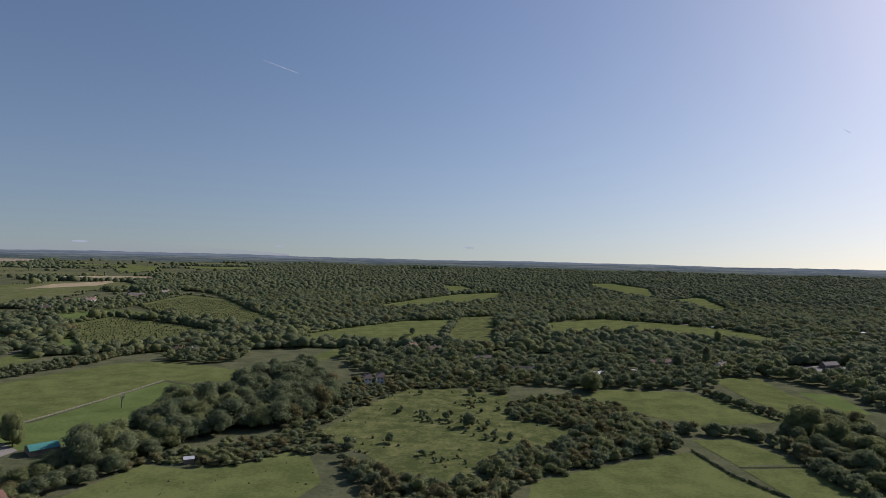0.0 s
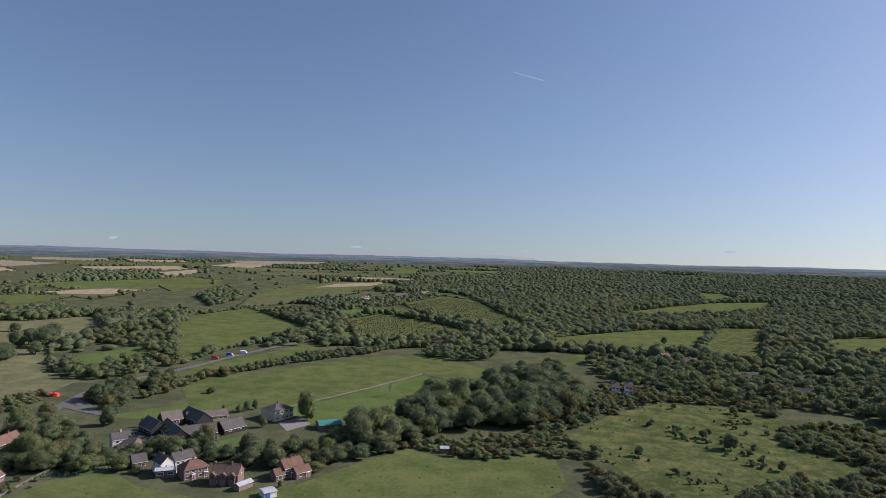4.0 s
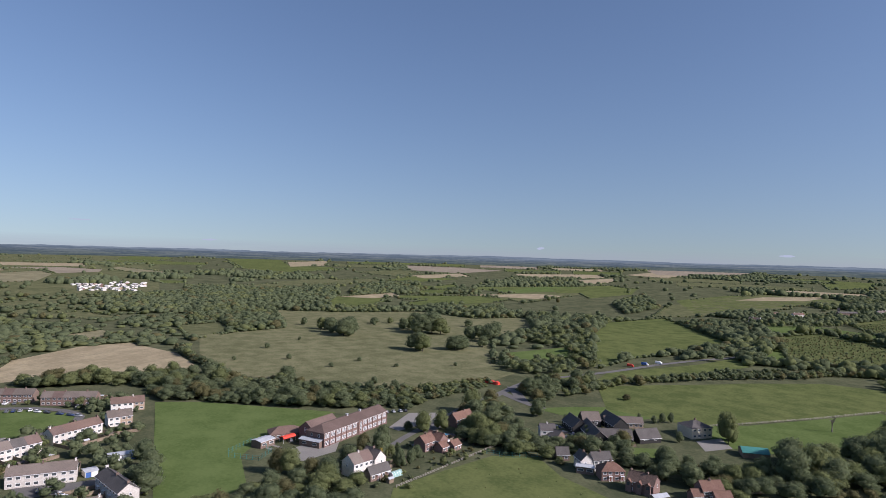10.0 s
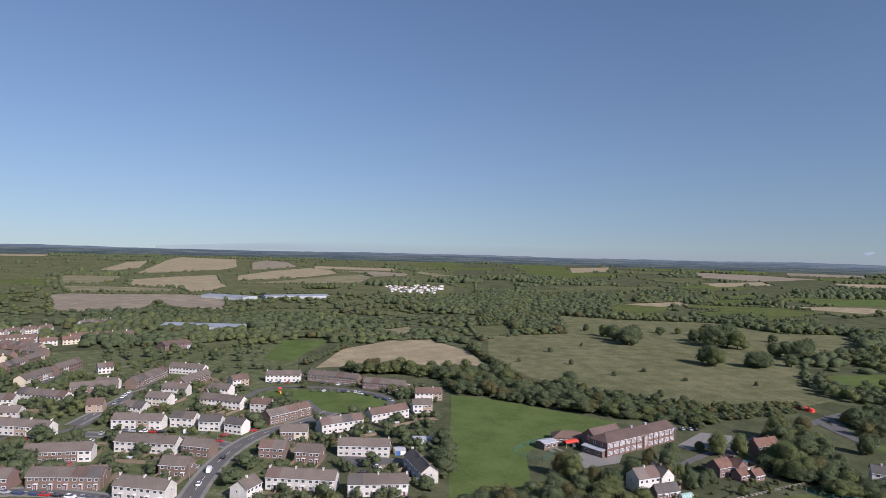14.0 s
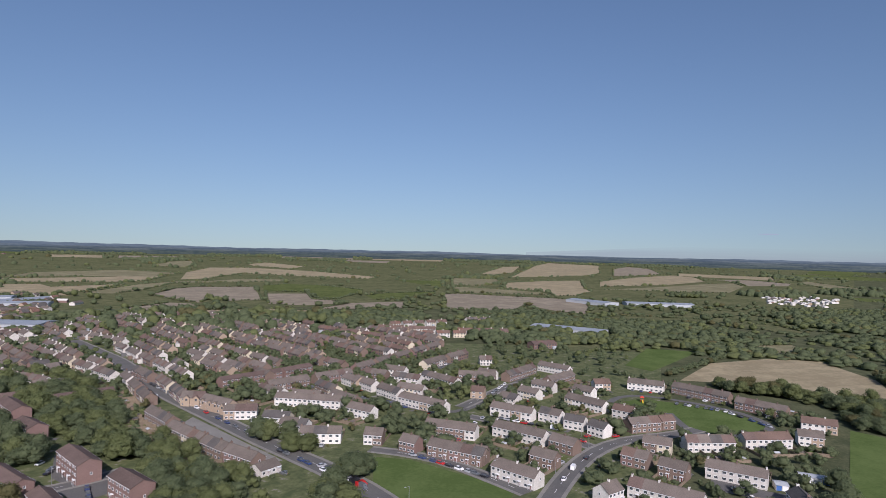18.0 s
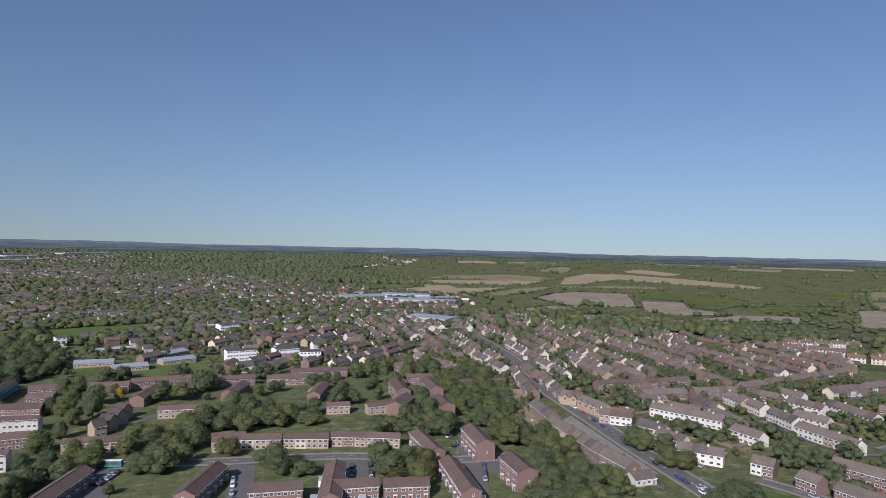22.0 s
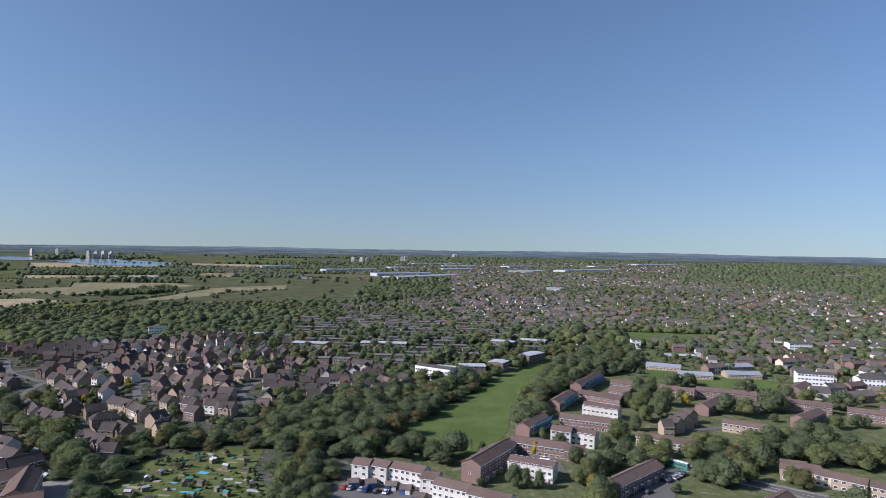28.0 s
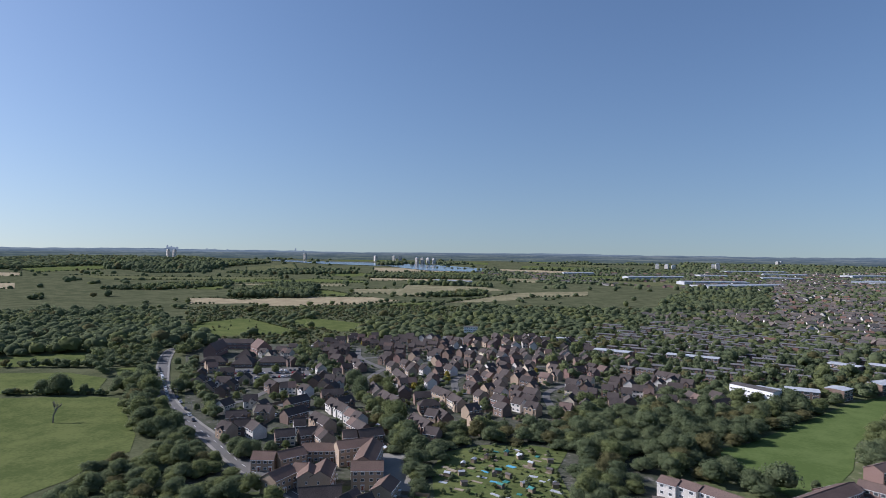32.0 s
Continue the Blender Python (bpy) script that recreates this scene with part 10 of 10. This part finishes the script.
def haze_cloud_band():
    """A low band of haze and cloud along part of the horizon, thinning upwards."""
    m = bpy.data.materials.new("haze_cloud_band")
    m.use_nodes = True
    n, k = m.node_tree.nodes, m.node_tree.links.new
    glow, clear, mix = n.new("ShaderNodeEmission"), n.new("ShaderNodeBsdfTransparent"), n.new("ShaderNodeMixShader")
    # The sheet glows in a mauve haze colour instead of being lit.
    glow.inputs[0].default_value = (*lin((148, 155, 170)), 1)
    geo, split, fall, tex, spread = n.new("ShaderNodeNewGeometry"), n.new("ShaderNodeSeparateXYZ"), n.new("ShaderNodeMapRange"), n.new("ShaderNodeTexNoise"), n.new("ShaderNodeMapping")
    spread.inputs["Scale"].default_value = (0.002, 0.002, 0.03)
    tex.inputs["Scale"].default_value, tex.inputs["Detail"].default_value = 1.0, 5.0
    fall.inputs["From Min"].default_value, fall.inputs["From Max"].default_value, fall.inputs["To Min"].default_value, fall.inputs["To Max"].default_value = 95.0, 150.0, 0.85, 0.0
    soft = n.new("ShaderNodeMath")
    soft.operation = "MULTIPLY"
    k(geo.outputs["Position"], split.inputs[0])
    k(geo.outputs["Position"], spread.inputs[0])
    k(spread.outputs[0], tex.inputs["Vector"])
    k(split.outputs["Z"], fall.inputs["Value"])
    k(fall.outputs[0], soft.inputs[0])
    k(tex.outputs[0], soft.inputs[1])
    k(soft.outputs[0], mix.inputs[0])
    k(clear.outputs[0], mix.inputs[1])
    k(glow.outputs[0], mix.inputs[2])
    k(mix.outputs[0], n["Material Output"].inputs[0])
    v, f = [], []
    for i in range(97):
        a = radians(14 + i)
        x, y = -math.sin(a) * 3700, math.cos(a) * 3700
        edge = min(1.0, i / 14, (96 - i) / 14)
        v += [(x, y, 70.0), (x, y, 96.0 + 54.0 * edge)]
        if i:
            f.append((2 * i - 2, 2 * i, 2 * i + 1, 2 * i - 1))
    tagged(new("haze_cloud_band", mesh_from("haze_cloud_band", v, f, [m])), "low mauve-grey glowing band of haze and cloud along the horizon", "cloud", kind="structure")


haze_cloud_band()


def sky_streak(x1, y1, z1, x2, y2, z2, w):
    a, b = Vector((x1, y1, z1)), Vector((x2, y2, z2))
    side = (b - a).cross(a).normalized()
    v, f = [], []
    for i in range(9):
        k = i / 8
        half = w * (0.25 + 0.75 * k) * (1 - 0.5 * k * k)
        v += [tuple(a.lerp(b, k) + side * half), tuple(a.lerp(b, k) - side * half), tuple(a.lerp(b, k) * 1.003)]
        if i:
            q = 3 * i
            f += [(q - 3, q, q + 1, q - 2), (q - 3, q - 1, q + 2, q), (q - 2, q + 1, q + 2, q - 1)]
    tagged(new("contrail", mesh_from("contrail", v, f, [CLOUD])), "thin white vapour trail high in clear sky", "contrail", kind="structure")


CLOUD = haze("cloud", lin((166, 177, 194)))


def cloud(x, y, z, w, h):
    v, f = [], []
    g = np.random.default_rng(int(abs(x)))
    iv, fi = ICO[2]
    for i in range(6):
        k = (i - 2.5) / 3
        c = np.array([x, y, z]) + np.array([y, -x, 0]) / math.hypot(x, y) * k * w / 2
        n = sum(len(p) for p in v)
        v.append(iv * (1 + 0.3 * (g.random((len(iv), 1)) - 0.5)) * np.array([w * 0.2, w * 0.2, h * (0.9 - 0.6 * abs(k)) * g.uniform(0.5, 1)]) + c)
        f.append(fi + n)
    me = raw_mesh("cloud", np.concatenate(v), np.concatenate(f), [])
    me.materials.append(CLOUD)
    tagged(new("cloud", me), "small distant cloud low over the horizon", "cloud", kind="structure")


def allotments(points):
    g = random.Random(8)
    poly = np.array(points)
    x, y = grid_in(poly, 4.6)
    v, f, ix = [], [], []
    for px, py in zip(x, y):
        k = g.random()
        if k < 0.11:
            small_shed(px, py, g.uniform(0, 180), g.choice((0, 1, 1, 2, 3)))
        elif k < 0.85:
            a, b, t = g.uniform(0.8, 2.6), g.uniform(0.5, 1.2), g.uniform(0, 0.4)
            n = len(v)
            q = box(-a, a, -b, b, -0.2, g.uniform(0.12, 0.5))
            v += [(px + p[0] * math.cos(t) - p[1] * math.sin(t), py + p[0] * math.sin(t) + p[1] * math.cos(t), p[2]) for p in q[0]]
            f += [tuple(i + n for i in s) for s in q[1]]
            ix += [g.choice((0, 0, 1, 1, 1, 6, 6, 2, 3, 4, 0, 1, 5))] * 6
    tagged(new("vegetable_beds", mesh_from("vegetable_beds", v, f, ["plough", "scrub", "teal", "sheet", "wood", "pool_blue", "mown"], ix)), "allotment beds with netting, sheets and bare soil", "vegetable beds", kind="stuff")


rail_fence([(-228.6, 315.9), (-222.5, 341.6), (-211.8, 389.7), (-201.4, 453.2)])
rail_fence([(-201.4, 453.2), (-155.0, 433.2)])
rail_fence([(-224.8, 113.8), (-233.8, 136.8), (-246.0, 167.0), (-251.3, 180.2), (-259.4, 207.4)])
rail_fence([(128.3, 314.5), (132.8, 278.5), (143.9, 253.3)])
rail_fence([(141.3, 291.0), (174.0, 295.0)])
mesh_fence([(-297.1, 62.9), (-310.7, 77.9), (-290.8, 81.2), (-281.4, 72.8), (-291.5, 61.8)])
scaffold(66.3, -322.5, -106, 22.0, 6.2, -4.6)
scaffold(61.3, -382.3, -100, 28.0, 6.2, -4.6)
scaffold(53.8, -443.1, -102, 40.0, 6.2, -4.6)
bus(-4.0, -293.2, -25.0)
lorry(-386.5, 423.8, 20.0, 'red_paint')
lorry(-387.6, 443.2, 20.0, 'blue_paint')
lorry(-386.9, 460.6, 20.0, 'white_sheet')
lorry(382.2, 945.4, -15.0, 'white_sheet')
lorry(403.0, 920.1, -15.0, 'white_sheet')
lorry(429.1, 890.7, -15.0, 'white_sheet')
lorry(445.9, 867.9, -15.0, 'white_sheet')
covers(-375.8, 268.9, 15.0)
canopy(-303.4, 92.4, 115.0, 8.0, 3.6)
tunnel(-237.6, 119.8, 106.0, 5.5, 3.2)
pool(-277.4, 168.4)
playground(-417.0, -69.8)
tower(2640, -1935, 28)
tower(2683, -2089, 26)
tower(2668, -2120, 26)
tower(2196, -1845, 28)
tower(2184, -1869, 27)
tower(2172, -1894, 28)
tower(2160, -1919, 25)
tower(1300, -2396, 24)
tower(1275, -2429, 23)
tower(1257, -2452, 20)
tower(1129, -2536, 26)
tower(1079, -2465, 33)
tower(1149, -3295, 21)
tower(1131, -3302, 22)
tower(3026, -1739, 33)
tower(3300, -1136, 40)
tower(3309, -1108, 42)
river([(3091, -1571), (2840, -1600), (2516, -1765), (2056, -1845), (1655, -1795), (1592, -1608), (1744, -1510), (2095, -1590), (2420, -1485), (2830, -1440)])
skyline()
sky_streak(-1314, 4406, 1475, -1085, 4487, 1411, 3.2)
sky_streak(2553, 3967, 983, 2589, 3950, 955, 3)
cloud(-1251, 4706, 153, 60, 12)
cloud(202, 4865, 178, 61.6, 13)
cloud(-3763, 3091, 160, 36, 13)
cloud(-2464, 4200, 149, 79.2, 13)
cloud(-3753, 3103, 166, 30, 12)
cloud(-4867, 6, 264, 105.6, 7.8)
cloud(-4797, 835, 156, 88, 10.4)
allotments([(185.0, -168.1), (209.2, -195.4), (206.7, -215.8), (190.2, -232.9), (174.9, -235.2), (162.8, -213.6), (136.0, -188.5)])
mesh_fence([(-244.6, 171.8), (-236.0, 176.8), (-231.9, 185.9), (-229.8, 193.9)])
